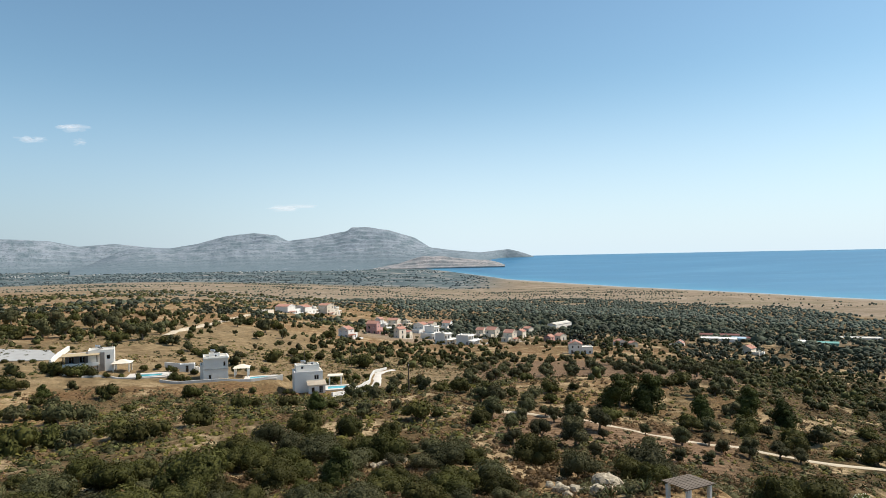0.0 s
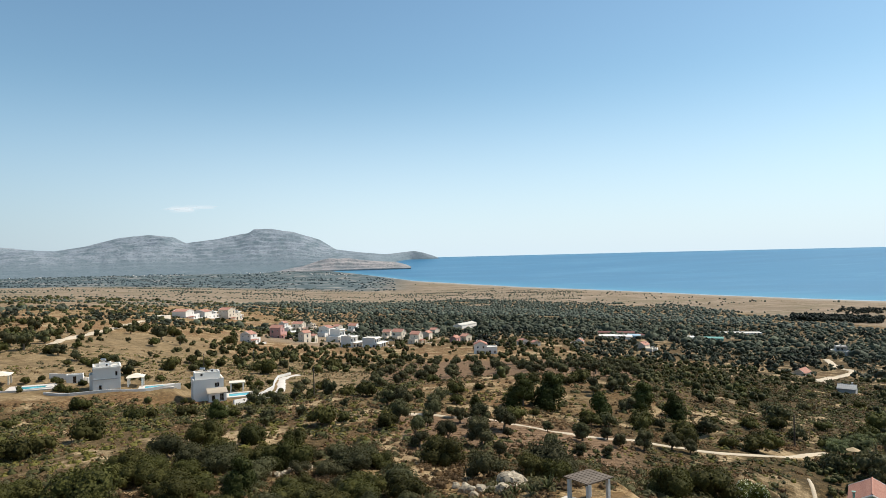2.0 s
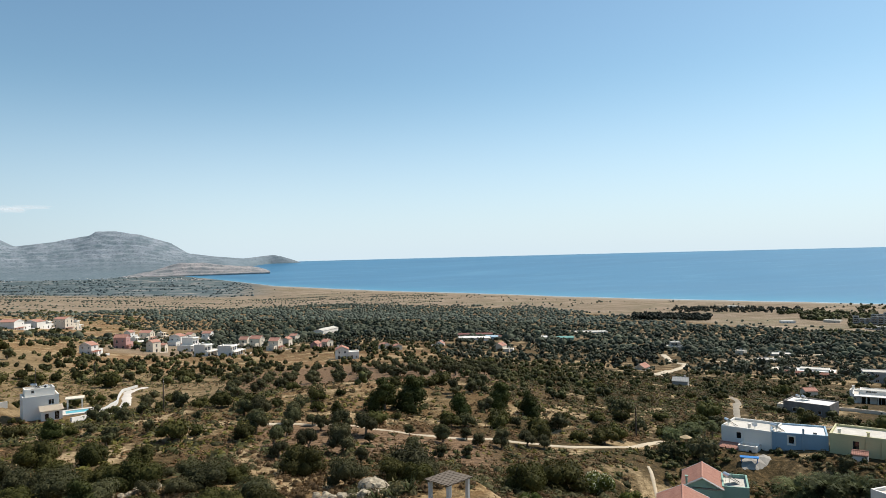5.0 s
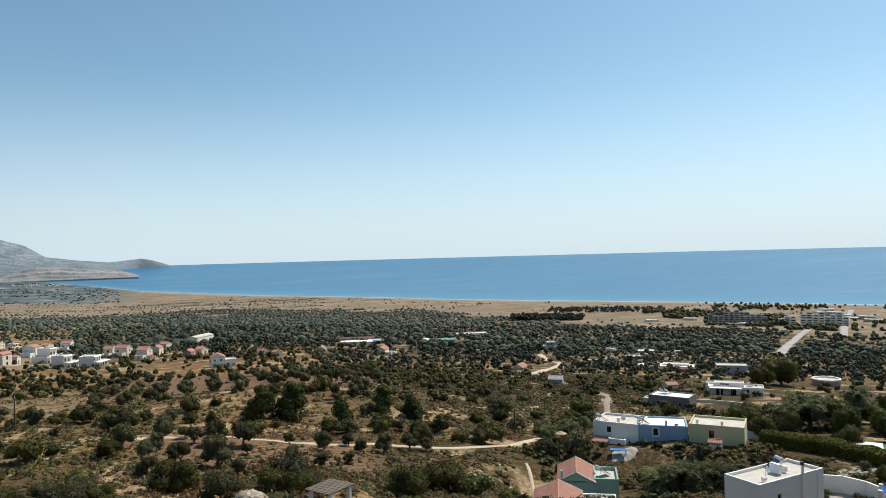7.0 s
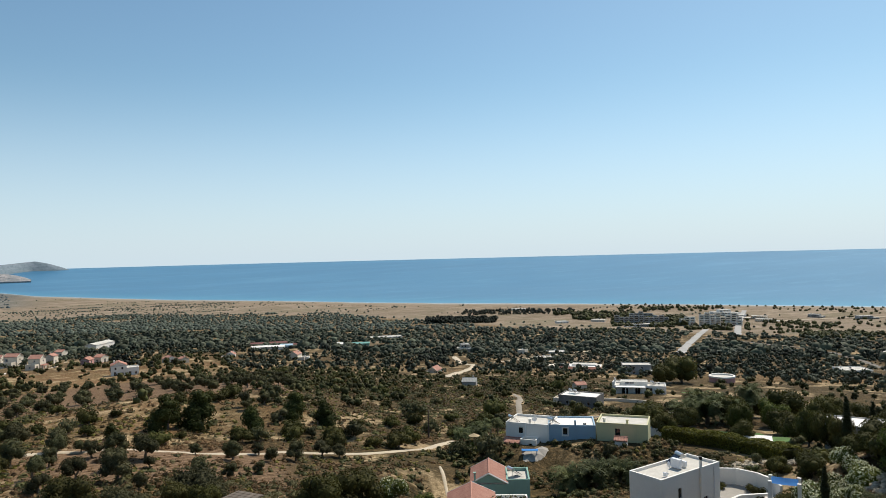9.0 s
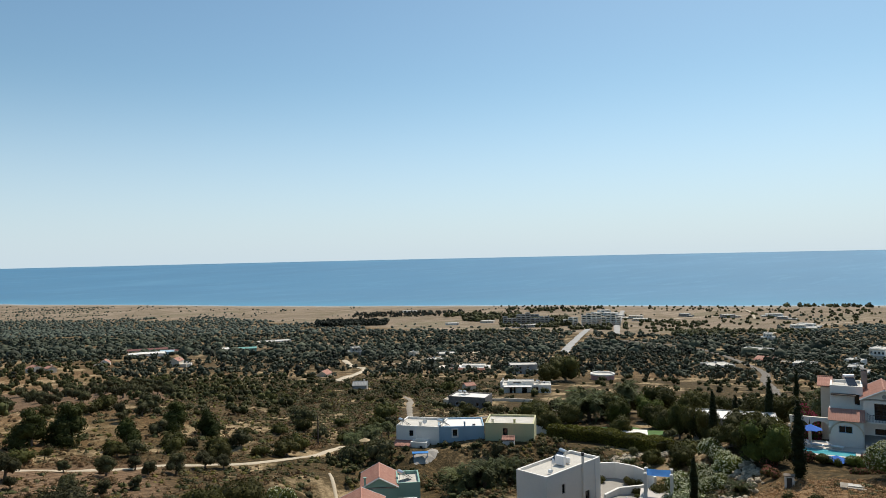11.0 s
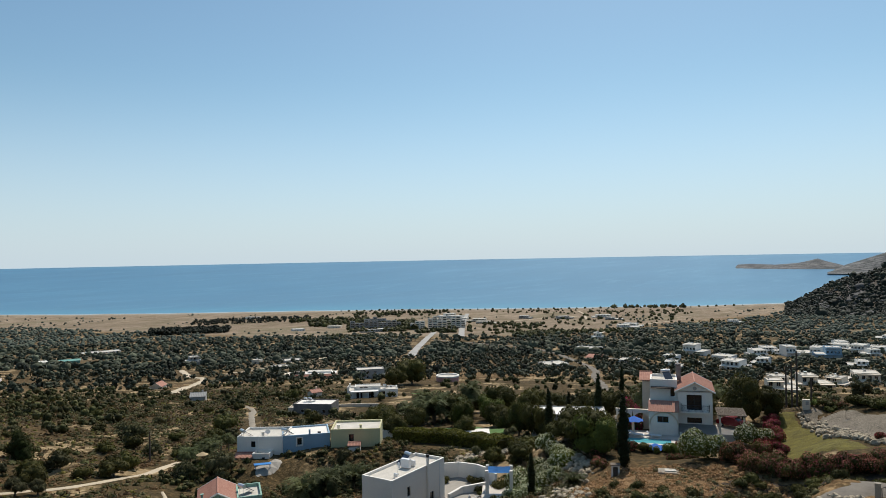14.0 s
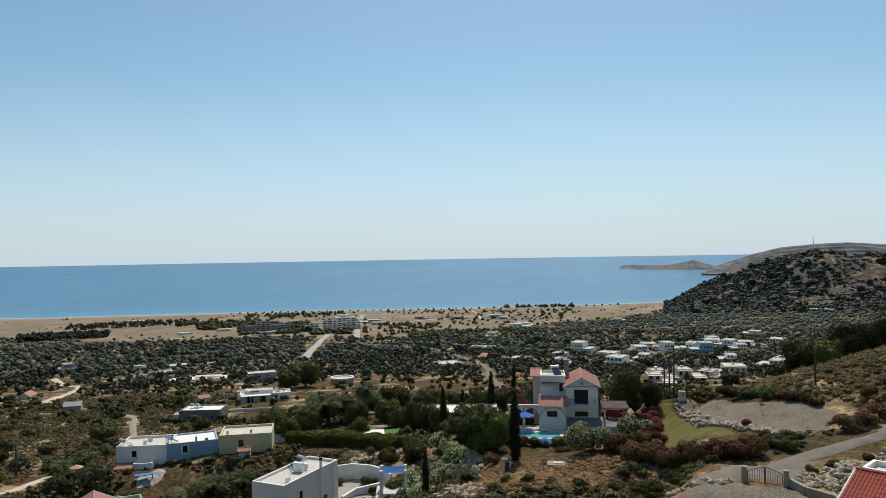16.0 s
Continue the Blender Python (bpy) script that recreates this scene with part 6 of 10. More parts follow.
v = [bm.verts.new(p) for p in ((-0.6, -5.6, 2.5), (4.2, -5.6, 2.5), (4.2, -2.8, 3.3), (-0.6, -2.8, 3.3))]
bm.faces.new(v)
bmesh.ops.solidify(bm, geom=bm.faces[:], thickness=0.18)
part("lean_to_roof", bm, CREAM, ob)
block(ob, -0.3, 3.9, -5.2, -2.81, 0, 2.4, WHITE, {"S": [(-1.0, 0.5, 0.9, 1.4), (1.0, 0.3, 1.0, 1.9)]}, parapet=0)
ob = house("garden_pavilion", -33.2, 193.5, 84.4, 8, "open white pavilion with a flat pale roof", "pavilion")
for sx in (-1.6, 1.6):
    for sy in (-1.4, 1.4):
        bm = bmesh.new()
        box(bm, sx, sy, 0, 0.3, 0.3, 2.4)
        part("column", bm, WHITE, ob)
bm = bmesh.new()
box(bm, 0, 0, 2.4, 4.2, 3.6, 0.2)
part("roof", bm, CREAM, ob)
pool(-31.6, 187.5, 84.55, 12, 5.2, 3.4, "turquoise pool with white decking below the villa")
wall_line("drive_wall", [(x, y, gz(x, y)) for x, y in ((-29.5, 167), (-27.6, 176), (-25.2, 188), (-24.6, 202), (-26, 217), (-26.6, 230), (-23.5, 240))], 0.35, 0.8, WEATHERED, "curving white wall along the villa drive")

ob = house("villa", -99.5, 191.5, 89.4, 24, "white and stone villa with a wooden veranda roof and blue shutters")
block(ob, -1.5, 5.0, -3, 3.5, 0, 6.2, WHITE, {"E": [(-1.0, 2.6, 1.1, 2.1)], "S": [(1.8, 3.6, 0.9, 1.2)]}, frame_mat=BLUE)
block(ob, -7.0, -1.5, -2.6, 3.0, 0, 5.1, STONE, {"S": [(-1.2, 0.3, 1.6, 2.1), (1.4, 0.3, 1.6, 2.1), (-1.2, 3.0, 1.5, 1.7), (1.4, 3.0, 1.5, 1.7)]}, frame_mat=BLUE, parapet=0)
block(ob, 1.5, 2.6, -3.5, -3.01, 0, 5.6, STONE)
# the deep two-storey veranda: balcony floor, white parapet, posts, flat plank roof
slab(ob, "balcony_floor", -7.4, 1.3, -6.2, -3.02, 2.5, 0.2, WHITE)
slab(ob, "balcony_parapet", -7.4, 1.3, -6.3, -6.1, 2.5, 0.85, WHITE)
slab(ob, "veranda_wall", -7.4, -3.4, -6.3, -6.05, 0, 1.0, WHITE)
slab(ob, "veranda_roof", -7.8, 1.4, -6.7, -0.4, 5.25, 0.16, STRAW)
for sx in (-7.2, -4.6, -2.0, 0.9):
    bm = bmesh.new()
    box(bm, sx, -5.95, 0, 0.25, 0.25, 5.25)
    part("post", bm, DARKWOOD, ob)
for sx in (-6.2, -5.0, -3.8, -2.6, -1.4, -0.2):
    slab(ob, "rafter", sx - 0.06, sx + 0.06, -6.6, -3.0, 5.11, 0.14, DARKWOOD)
solar_heater(ob, 1.0, 1.2, 5.85, 150)
ob = house("garden_pavilion", -91.2, 190.2, 89.5, 14, "pale open pavilion with a hipped roof", "pavilion")
for sx in (-2.0, 2.0):
    for sy in (-1.6, 1.6):
        bm = bmesh.new()
        box(bm, sx, sy, 0, 0.35, 0.35, 2.5)
        part("column", bm, CREAM, ob)
bm = bmesh.new()
bmesh.ops.create_cone(bm, cap_ends=True, segments=4, radius1=3.6, radius2=0.6, depth=0.8, matrix=pose(0, 0, 2.9, 0, 0, 45))
part("roof", bm, CREAM, ob)
pool(-82.5, 187, 88.8, 14, 6.5, 3.6, "turquoise pool in a pale deck beside the stone villa", 2.2)
wall_line("terrace_wall", [(-96, 178, 88), (-91, 181.5, 88.4), (-84, 182.5, 88.5), (-77, 186, 88.6)], 0.35, 0.6, WEATHERED, "low white wall round the pool terrace")
block(house("pool_hut", -75.5, 196, gz(-75.5, 196) - 0.2, 16, "small white pool hut", "hut"), -2, 2, -1.2, 1.2, 0, 2.6, WHITE, {"S": [(0, 0.3, 0.9, 1.9)]})
# the paved court beside it
bm = bmesh.new()
f = bm.faces.new([bm.verts.new((x, y, 89.72)) for x, y in ((-172, 247), (-139, 237.5), (-131, 227), (-122.5, 213.5), (-150, 213), (-172, 216))])
bm.normal_update()
if f.normal.z < 0:
    f.normal_flip()
bmesh.ops.solidify(bm, geom=bm.faces[:], thickness=0.9)
tagged(part("paved_court", bm, GREY, None), "pale grey paved court on the spur", "court", kind="structure")
wall_line("court_wall", [(-131.5, 236, 89.7), (-129, 229, 89.7), (-126, 220, 89.6), (-121, 209, 89.0), (-117.9, 201.5, 88.4)], 0.5, 1.5, WHITE, "white wall closing the paved court")
for x, y, w in ((-128, 209.5, 2.4), (-132, 210.5, 2.0), (-137, 210, 2.6), (-143, 210, 2.2), (-150, 211, 2.4), (-133, 240, 2.6), (-140, 241, 2.2), (-147, 244, 2.4), (-155, 246, 2.2)):
    plant("shrub", x, y, w, 0.75, label="clipped dark shrub beside the paved court")

# ---- the white, blue and yellow row ----
ROW = "houses of the coloured row"
ob = house("row_house", 79.2, 89.7, 85.2, -58, "white rendered flat-roofed house with a tiled porch", group=ROW)
block(ob, -3.75, 3.75, 0, 6.5, 0, 6.35, WHITE, {"S": [(-1.1, 4.5, 0.85, 1.1), (1.9, 3.1, 1.1, 0.4)], "W": [(-1.5, 3.9, 0.9, 1.2)]}, frame_mat=PALEFRAME)
block(ob, -0.6, 2.2, -2.2, -0.01, 0, 4.2, WHITE, {"S": [(0.4, 2.3, 0.6, 1.3)]})
block(ob, -3.4, -0.6, -2.4, -0.01, 0, 3.4, WHITE, parapet=0)
gable(ob, -3.4, -0.6, -2.4, 0, 3.5, 0.5, "x", 0.15, TILES, WHITE, 0.22)
solar_heater(ob, -2.6, 1.2, 6.0, 130)
chimney(ob, 0.3, 1.0, 5.95, 0.8, WHITE, 0.4)
dish(ob, 0.9, 1.6, 6.0, 20)
bm = bmesh.new()
tube(bm, (-0.25, -0.06, 1.0), (-0.25, -0.06, 6.3), 0.04, None, 6)
part("downpipe", bm, PALEFRAME, ob)
bm = bmesh.new()
for i in range(6):
    box(bm, 2.6 + 0.28 * i, -0.9, 1.6, 0.28, 1.0, 0.18 * (i + 1))
part("stairs", bm, PINK, ob, "small terracotta steps")

ob = house("row_house", 84.3, 84.15, 85.0, -43.5, "blue rendered flat-roofed house with a white-framed window", group=ROW)
block(ob, -3.9, 3.9, 0, 6.5, 0, 6.45, BLUE, {"S": [(-1.1, 4.75, 0.85, 1.2), (2.0, 3.1, 1.3, 0.5)]}, parapet=0.25, roof=WHITE)
bm = bmesh.new()
box(bm, 0.55, -0.18, 2.4, 0.28, 0.35, 4.9)
box(bm, 0.9, -0.3, 0.0, 1.6, 0.6, 3.9)
part("chimney_breast", bm, BLUE, ob)
aircon(ob, -3.3, -0.2, 2.3, 0, 0.9)
for wx, wz, ww, wh in ((-1.1, 4.75, 0.85, 1.2), (2.0, 3.1, 1.3, 0.5)):
    bm = bmesh.new()
    for sx, sz, w_, h_ in ((wx - ww / 2 - 0.08, wz - 0.1, 0.16, wh + 0.2), (wx + ww / 2 + 0.08, wz - 0.1, 0.16, wh + 0.2), (wx, wz - 0.16, ww + 0.32, 0.16), (wx, wz + wh, ww + 0.32, 0.16)):
        box(bm, sx, -0.03, sz, w_, 0.08, h_)
    part("window_surround", bm, WHITE, ob)
solar_heater(ob, -3.0, 1.0, 6.2, 130)
bm = bmesh.new()
tube(bm, (-0.2, -0.05, 0), (-0.2, -0.05, 2.4), 0.04, None, 6)
part("downpipe", bm, PALEFRAME, ob)
bm = bmesh.new()
box(bm, 2.2, 1.6, 6.15, 0.5, 0.4, 0.25)
part("roof_hatch", bm, IRON, ob)

ob = house("row_house", 88.9, 77.4, 85.6, -54.7, "yellow rendered flat-roofed house with a parapet", group=ROW)
block(ob, -4.1, 4.1, 0, 6.5, 0, 6.6, YELLOW, {"S": [(-0.7, 4.45, 0.8, 1.3)], "W": [(1.0, 4.0, 0.9, 1.2)]}, frame_mat=IRON)
block(ob, -0.9, 1.0, -3.2, -1.6, 1.6, 2.9, WHITE, parapet=0)
gable(ob, -0.9, 1.0, -3.2, -1.6, 4.62, 0.35, "x", 0.12, TILES, WHITE, 0.22)
chimney(ob, -2.9, 1.0, 6.2, 0.75, WHITE, 0.4)
chimney(ob, 0.8, 0.9, 6.2, 0.7, YELLOW, 0.35)
bm = bmesh.new()
tube(bm, (0.45, -0.05, 1.0), (0.45, -0.05, 6.5), 0.04, None, 6)
tube(bm, (2.4, -0.05, 1.0), (2.4, -0.05, 6.5), 0.04, None, 6)
part("downpipe", bm, YELLOW, ob)

# the paved yard in front with its blue skiff-shaped trailer cover
t = thing("garden_table", 74.6, 83.9, gz(74.6, 83.9) + 0.16, -40, "blue painted garden table on the paved yard", "table")
bm = bmesh.new()
box(bm, 0, 0, 0.68, 2.6, 1.1, 0.08, 0, 0.01)
part("tabletop", bm, CANVAS, t)
for sx in (-1.1, 1.1):
    for sy in (-0.4, 0.4):
        bm = bmesh.new()
        box(bm, sx, sy, 0, 0.09, 0.09, 0.68)
        part("leg", bm, CANVAS, t)
for i, (x, y) in enumerate(((72.0, 95.0), (77.5, 99.5))):
    u = thing("straw_parasol", x, y, gz(x, y), 0, "straw parasol by the garden terrace", "parasol", "straw parasols")
    bm = bmesh.new()
    tube(bm, (0, 0, 0), (0, 0, 2.5), 0.05, None, 6)
    part("pole", bm, DARKWOOD, u)
    bm = bmesh.new()
    bmesh.ops.create_cone(bm, cap_ends=True, segments=16, radius1=0.95, radius2=0.08, depth=0.4, matrix=pose(0, 0, 2.45))
    part("canopy", bm, STRAW, u)

# ---- the two green-walled houses below the row ----
ob = house("house", 59.2, 75.1, 85.5, -38.5, "green rendered house with a terracotta gable and flat wing")
block(ob, -2.4, 2.4, 0, 6.5, 0, 3.7, GREEN, {"S": [(0.9, 0.5, 0.9, 1.2)]}, parapet=0)
gable(ob, -2.4, 2.4, 0, 6.5, 3.84, 1.25, "y", 0.22, TILES, GREEN, 0.24, WHITE)
block(ob, 2.4, 5.6, 0.5, 6.0, 0, 4.1, GREEN, {"S": [(0.3, 0.5, 0.8, 1.1)]}, parapet=0.45)
solar_heater(ob, 3.6, 3.2, 3.7, 120)
chimney(ob, -1.9, -0.15, 3.6, 1.5, GREEN, 0.25)
ob = house("house", 49.4, 66.1, 86.9, -37, "white rendered house with a terracotta gable and roof terrace")
block(ob, -2.8, 2.8, 0, 7.0, 0, 3.0, WHITE, {"S": [(0, 0.7, 1.0, 1.2)]}, parapet=0)
gable(ob, -2.8, 2.8, 0, 7.0, 3.14, 1.25, "y", 0.25, TILES, WHITE, 0.24, WHITE)
block(ob, 2.8, 7.0, 0.8, 6.5, 0, 3.1, WHITE, {"S": [(0.4, 0.6, 1.0, 1.2)]}, parapet=0.3)
dish(ob, 5.4, 2.2, 2.8, 15)
aircon(ob, 4.2, 2.6, 2.8)
chimney(ob, 4.9, 1.4, 2.7, 1.3, GREY, 0.25)

# ---- the white house with the roof terrace ----
ob = house("house", 69.1, 50.1, 89.4, 0, "white rendered house with a parapet roof and solar heater")
block(ob, -5.4, 5.4, 0, 4.5, 0, 5.6, WHITE, {"S": [(-2.2, 2.9, 0.62, 1.15), (2.6, 0.1, 0.9, 2.0)], "W": []}, parapet=0.32, frame_mat=IRON)
block(ob, -5.9, -5.4, 0.6, 3.6, 0, 2.4, WHITE)
aircon(ob, -3.4, 1.0, 5.3, 90, 0.6)
aircon(ob, 0.2, 2.2, 5.3, 90, 1.5)
aircon(ob, 1.3, 2.0, 5.3, 90, 0.9)
dish(ob, -1.8, 2.0, 5.3, 60)
solar_heater(ob, 1.6, 3.4, 5.25, 250)
bm = bmesh.new()
tube(bm, (1.55, -0.12, 0.5), (1.55, -0.12, 6.6), 0.16, None, 10)
flue = part("flue_pipe", bm, WHITE, ob)
bm = bmesh.new()
tube(bm, (1.55, -0.12, 6.6), (1.55, -0.12, 6.95), 0.2, None, 10)
part("cowl", bm, IRON, flue)
bm = bmesh.new()
tube(bm, (4.2, -0.05, 0), (4.2, -0.05, 5.3), 0.045, None, 6)
part("downpipe", bm, PALEFRAME, ob)

# its curved court wall, canopy and steps
pts = [(74.5, 53.4), (77.5, 55.2), (80.5, 55.2), (82.6, 53.2), (83.0, 50.4), (82.2, 47.8), (80.6, 46.0)]
wall_line("court_wall", [(x, y, 90.0) for x, y in pts], 0.3, 1.9, WHITE, "curved white wall round the sunken court")
wall_line("court_wall", [(74.6, 49.6, 89.6), (77.2, 49.2, 89.9), (79.6, 46.9, 90.2)], 0.35, 0.8, WHITE, "low white wall edging the court")
bm = bmesh.new()
box(bm, 78.4, 51.2, 88.2, 9.5, 8.4, 1.65, 10)
tagged(part("court_paving", bm, COURT, None), "pale paved court beside the white house", "court", kind="structure")
c = thing("canopy", 77.3, 43.7, 90.9, -62, "blue shade sail over four white columns", "canopy")
for sx, sy in ((-1.5, -1.1), (1.5, -1.1), (-1.5, 1.2), (1.5, 1.2)):
    bm = bmesh.new()
    box(bm, sx, sy, -0.6, 0.4, 0.4, 3.6, 0, 0.02)
    part("column", bm, WHITE, c)
bm = bmesh.new()
g = [[bm.verts.new((-1.4 + 2.8 * i / 8, -1.1 + 2.3 * j / 6, 2.75 - 0.28 * math.sin(math.pi * i / 8) * math.sin(math.pi * (j + 0.5) / 7) + 0.12 * j / 6)) for j in range(7)] for i in range(9)]
for i in range(8):
    for j in range(6):
        bm.faces.new((g[i][j], g[i + 1][j], g[i + 1][j + 1], g[i][j + 1]))
bmesh.ops.solidify(bm, geom=bm.faces[:], thickness=0.02)
part("shade_sail", bm, CANVAS, c, "taut blue shade sail")
bm = bmesh.new()
box(bm, 0, 0, -1.5, 4.4, 4.6, 1.55)
part("platform", bm, PAVING, c)
# white railings with posts along the drive
f = thing("balustrade", 75.0, 45.6, 89.7, -20, "white railing with square posts along the drive", "railing")
for i in range(4):
    bm = bmesh.new()
    box(bm, -3.6 + 2.4 * i, 0, -0.6, 0.3, 0.3, 1.75, 0, 0.02)
    post = part("post", bm, WHITE, f)
    bm = bmesh.new()
    bmesh.ops.create_icosphere(bm, subdivisions=2, radius=0.17, matrix=Matrix.Translation((-3.6 + 2.4 * i, 0, 1.28)))
    part("finial", bm, WHITE, post)
    if i < 3:
        bm = bmesh.new()
        for zz in (0.25, 0.5, 0.75, 0.98):
            tube(bm, (-3.6 + 2.4 * i, 0, zz), (-1.2 + 2.4 * i, 0, zz), 0.03, None, 6)
        part("rail", bm, PALEFRAME, f)

# ---- the gabled villa with its pool terrace ----
VT = -74.0
ob = house("gabled_villa", 98.9, 25.0, 96.0, VT, "white two-storey villa with terracotta gable roof and balcony", "villa")
block(ob, -2.25, 2.25, 0, 7.6, -1.9, 7.35, WHITE, {"S": [(-0.1, 4.85, 1.95, 2.05), (-0.1, 3.05, 1.9, 0.75)]}, parapet=0, frame_mat=IRON)
gable(ob, -2.25, 2.25, 0, 7.6, 5.55, 1.15, "y", 0.4, TILES, WHITE, 0.24, WHITE)
bm = bmesh.new()
tube(bm, (0, -0.05, 5.9), (0, 0.05, 5.9), 0.26, None, 16)
part("round_vent", bm, GREY, ob)
bm = bmesh.new()
box(bm, 0, -0.55, 2.72, 3.7, 1.1, 0.18)
bal = part("balcony", bm, WHITE, ob)
bm = bmesh.new()
for i in range(25):
    tube(bm, (-1.8 + 0.15 * i, -1.05, 2.9), (-1.8 + 0.15 * i, -1.05, 3.75), 0.014, None, 4)
for sx in (-1.8, 1.8):
    for i in range(7):
        tube(bm, (sx, -1.05 + 0.15 * i, 2.9), (sx, -1.05 + 0.15 * i, 3.75), 0.014, None, 4)
    tube(bm, (sx, -1.05, 3.77), (sx, 0, 3.77), 0.03, None, 5)
tube(bm, (-1.8, -1.05, 3.77), (1.8, -1.05, 3.77), 0.03, None, 5)
part("railing", bm, IRON, bal, "black iron balcony railing")
# grey lean-to in front
bm = bmesh.new()
bm.faces.new([bm.verts.new(p) for p in ((-2.2, -2.6, 0.35), (2.8, -2.6, 0.35), (2.6, -0.02, 1.05), (-2.2, -0.02, 1.05))])
bmesh.ops.solidify(bm, geom=bm.faces[:], thickness=0.15)
part("porch_roof", bm, GREY, ob, "grey porch roof")
for sx in (-2.0, 0.3, 2.6):
    bm = bmesh.new()
    box(bm, sx, -2.4, -1.9, 0.25, 0.25, 2.3)
    part("porch_post", bm, WHITE, ob)
# west wing: low arched room, terrace with tiled edge, upper block
block(ob, -6.0, -2.25, -1.8, 2.5, -1.6, 4.55, WHITE, {"S": [(-0.1, 3.0, 1.5, 0.9)]}, parapet=0, frame_mat=BLUE)
bm = bmesh.new()
for i in range(13):
    a0, a1 = math.pi * i / 13, math.pi * (i + 1) / 13
    q = [(-4.1 + 1.75 * math.cos(a), -1.87, 1.2 + 1.55 * math.sin(a)) for a in (a0, a1)]
    o = [(-4.1 + 1.92 * math.cos(a), -1.87, 1.2 + 1.72 * math.sin(a)) for a in (a0, a1)]
    bm.faces.new([bm.verts.new(p) for p in (q[0], q[1], o[1], o[0])])
bmesh.ops.solidify(bm, geom=bm.faces[:], thickness=0.08)
part("arch_moulding", bm, CREAM, ob)
bm = bmesh.new()
n = 32
for j in range(4):
    for i in range(n):
        p = [(-6.1 + 4.0 * (i + u) / n, -2.2 + 0.52 * (j + v), 2.95 + 0.28 * (j + v) + 0.05 * ((i + u) % 2) + 0.02) for u, v in ((0, 0), (1, 0), (1, 1), (0, 1))]
        bm.faces.new([bm.verts.new(k) for k in p])
bmesh.ops.remove_doubles(bm, verts=bm.verts, dist=0.002)
part("terrace_tiles", bm, TILES, ob)
block(ob, -6.0, -2.25, -0.1, 2.6, 2.95, 0.9, WHITE, parapet=0.4)
block(ob, -5.9, -2.25, 1.6, 6.5, -1.9, 8.6, WHITE, {"S": [(1.2, 6.2, 0.7, 1.4)], "W": [(0, 5.5, 0.9, 1.1)]}, parapet=0.35)
bm = bmesh.new()
box(bm, -4.4, 1.1, 5.6, 2.8, 1.0, 0.12)
part("door_canopy", bm, DARKWOOD, ob)
solar_heater(ob, -3.6, 3.6, 6.4, 20)
chimney(ob, -2.0, 5.6, 6.0, 2.2, STONE, 0.7)
block(ob, -7.05, -5.95, 4.5, 9.0, -1.9, 7.9, CREAM, {}, parapet=0)
gable(ob, -7.15, -5.95, 4.2, 9.2, 6.1, 0.7, "x", 0.3, TILES, CREAM, 0.24)
# arcade beside the terrace
for k in range(2):
    cx = -9.4 + 2.3 * k
    for sx in ((-1.15, 1.15) if k else (-1.15,)):
        bm = bmesh.new()
        box(bm, cx + sx, -0.4, -0.6, 0.3, 0.4, 2.3)
        part("arcade_column", bm, CREAM, ob)
    bm = bmesh.new()
    for i in range(12):
        a0, a1 = math.pi * i / 12, math.pi * (i + 1) / 12
        lo = [(cx + 1.0 * math.cos(a), -0.55, 1.5 + 0.85 * math.sin(a)) for a in (a0, a1)]
        hi = [(cx + 1.15 * math.cos(a), -0.55, 2.65) for a in (a0, a1)]
        bm.faces.new([bm.verts.new(p) for p in (lo[0], lo[1], hi[1], hi[0])])
        bm.faces.new([bm.verts.new((p[0], p[1] + 0.3, p[2])) for p in (hi[0], hi[1], lo[1], lo[0])])
        bm.faces.new([bm.verts.new(p) for p in (lo[1], lo[0], (lo[0][0], -0.25, lo[0][2]), (lo[1][0], -0.25, lo[1][2]))])
    box(bm, cx, -0.4, 2.63, 2.3, 0.4, 0.2)
    bmesh.ops.remove_doubles(bm, verts=bm.verts, dist=0.002)
    part("arch", bm, CREAM, ob)
bm = bmesh.new()
box(bm, -6.5, -1.9, -2.6, 12.5, 3.9, 2.35)
part("terrace", bm, PAVING, ob)

M = pose(98.9, 25.0, 96.0, 0, 0, VT)


def by_villa(x, y, z=0.0):
    p = M @ Vector((x, y, z))
    return p.x, p.y, p.z


px, py, pz = by_villa(-6.3, -5.3, -0.35)
pool(px, py, pz, VT, 6.2, 2.6, "turquoise pool edged with pale paving below the villa", 0.5)


def parasol(x, y, z, label):
    u = thing("parasol", x, y, z, 0, label, "parasol", "blue parasols")
    bm = bmesh.new()
    tube(bm, (0, 0, 0), (0, 0, 2.4), 0.035, None, 6)
    part("pole", bm, PALEFRAME, u)
    bm = bmesh.new()
    for i in range(8):
        a0, a1 = i * math.pi / 4, (i + 1) * math.pi / 4
        am = (a0 + a1) / 2
        tip, e0, e1 = (0, 0, 2.55), (1.35 * math.cos(a0), 1.35 * math.sin(a0), 1.95), (1.35 * math.cos(a1), 1.35 * math.sin(a1), 1.95)
        mid = (1.2 * math.cos(am), 1.2 * math.sin(am), 2.0)
        bm.faces.new([bm.verts.new(p) for p in (tip, e0, mid)])
        bm.faces.new([bm.verts.new(p) for p in (tip, mid, e1)])
    bmesh.ops.remove_doubles(bm, verts=bm.verts, dist=0.001)
    bmesh.ops.solidify(bm, geom=bm.faces[:], thickness=0.02)
    part("canopy", bm, plain_blue, u)
    return u


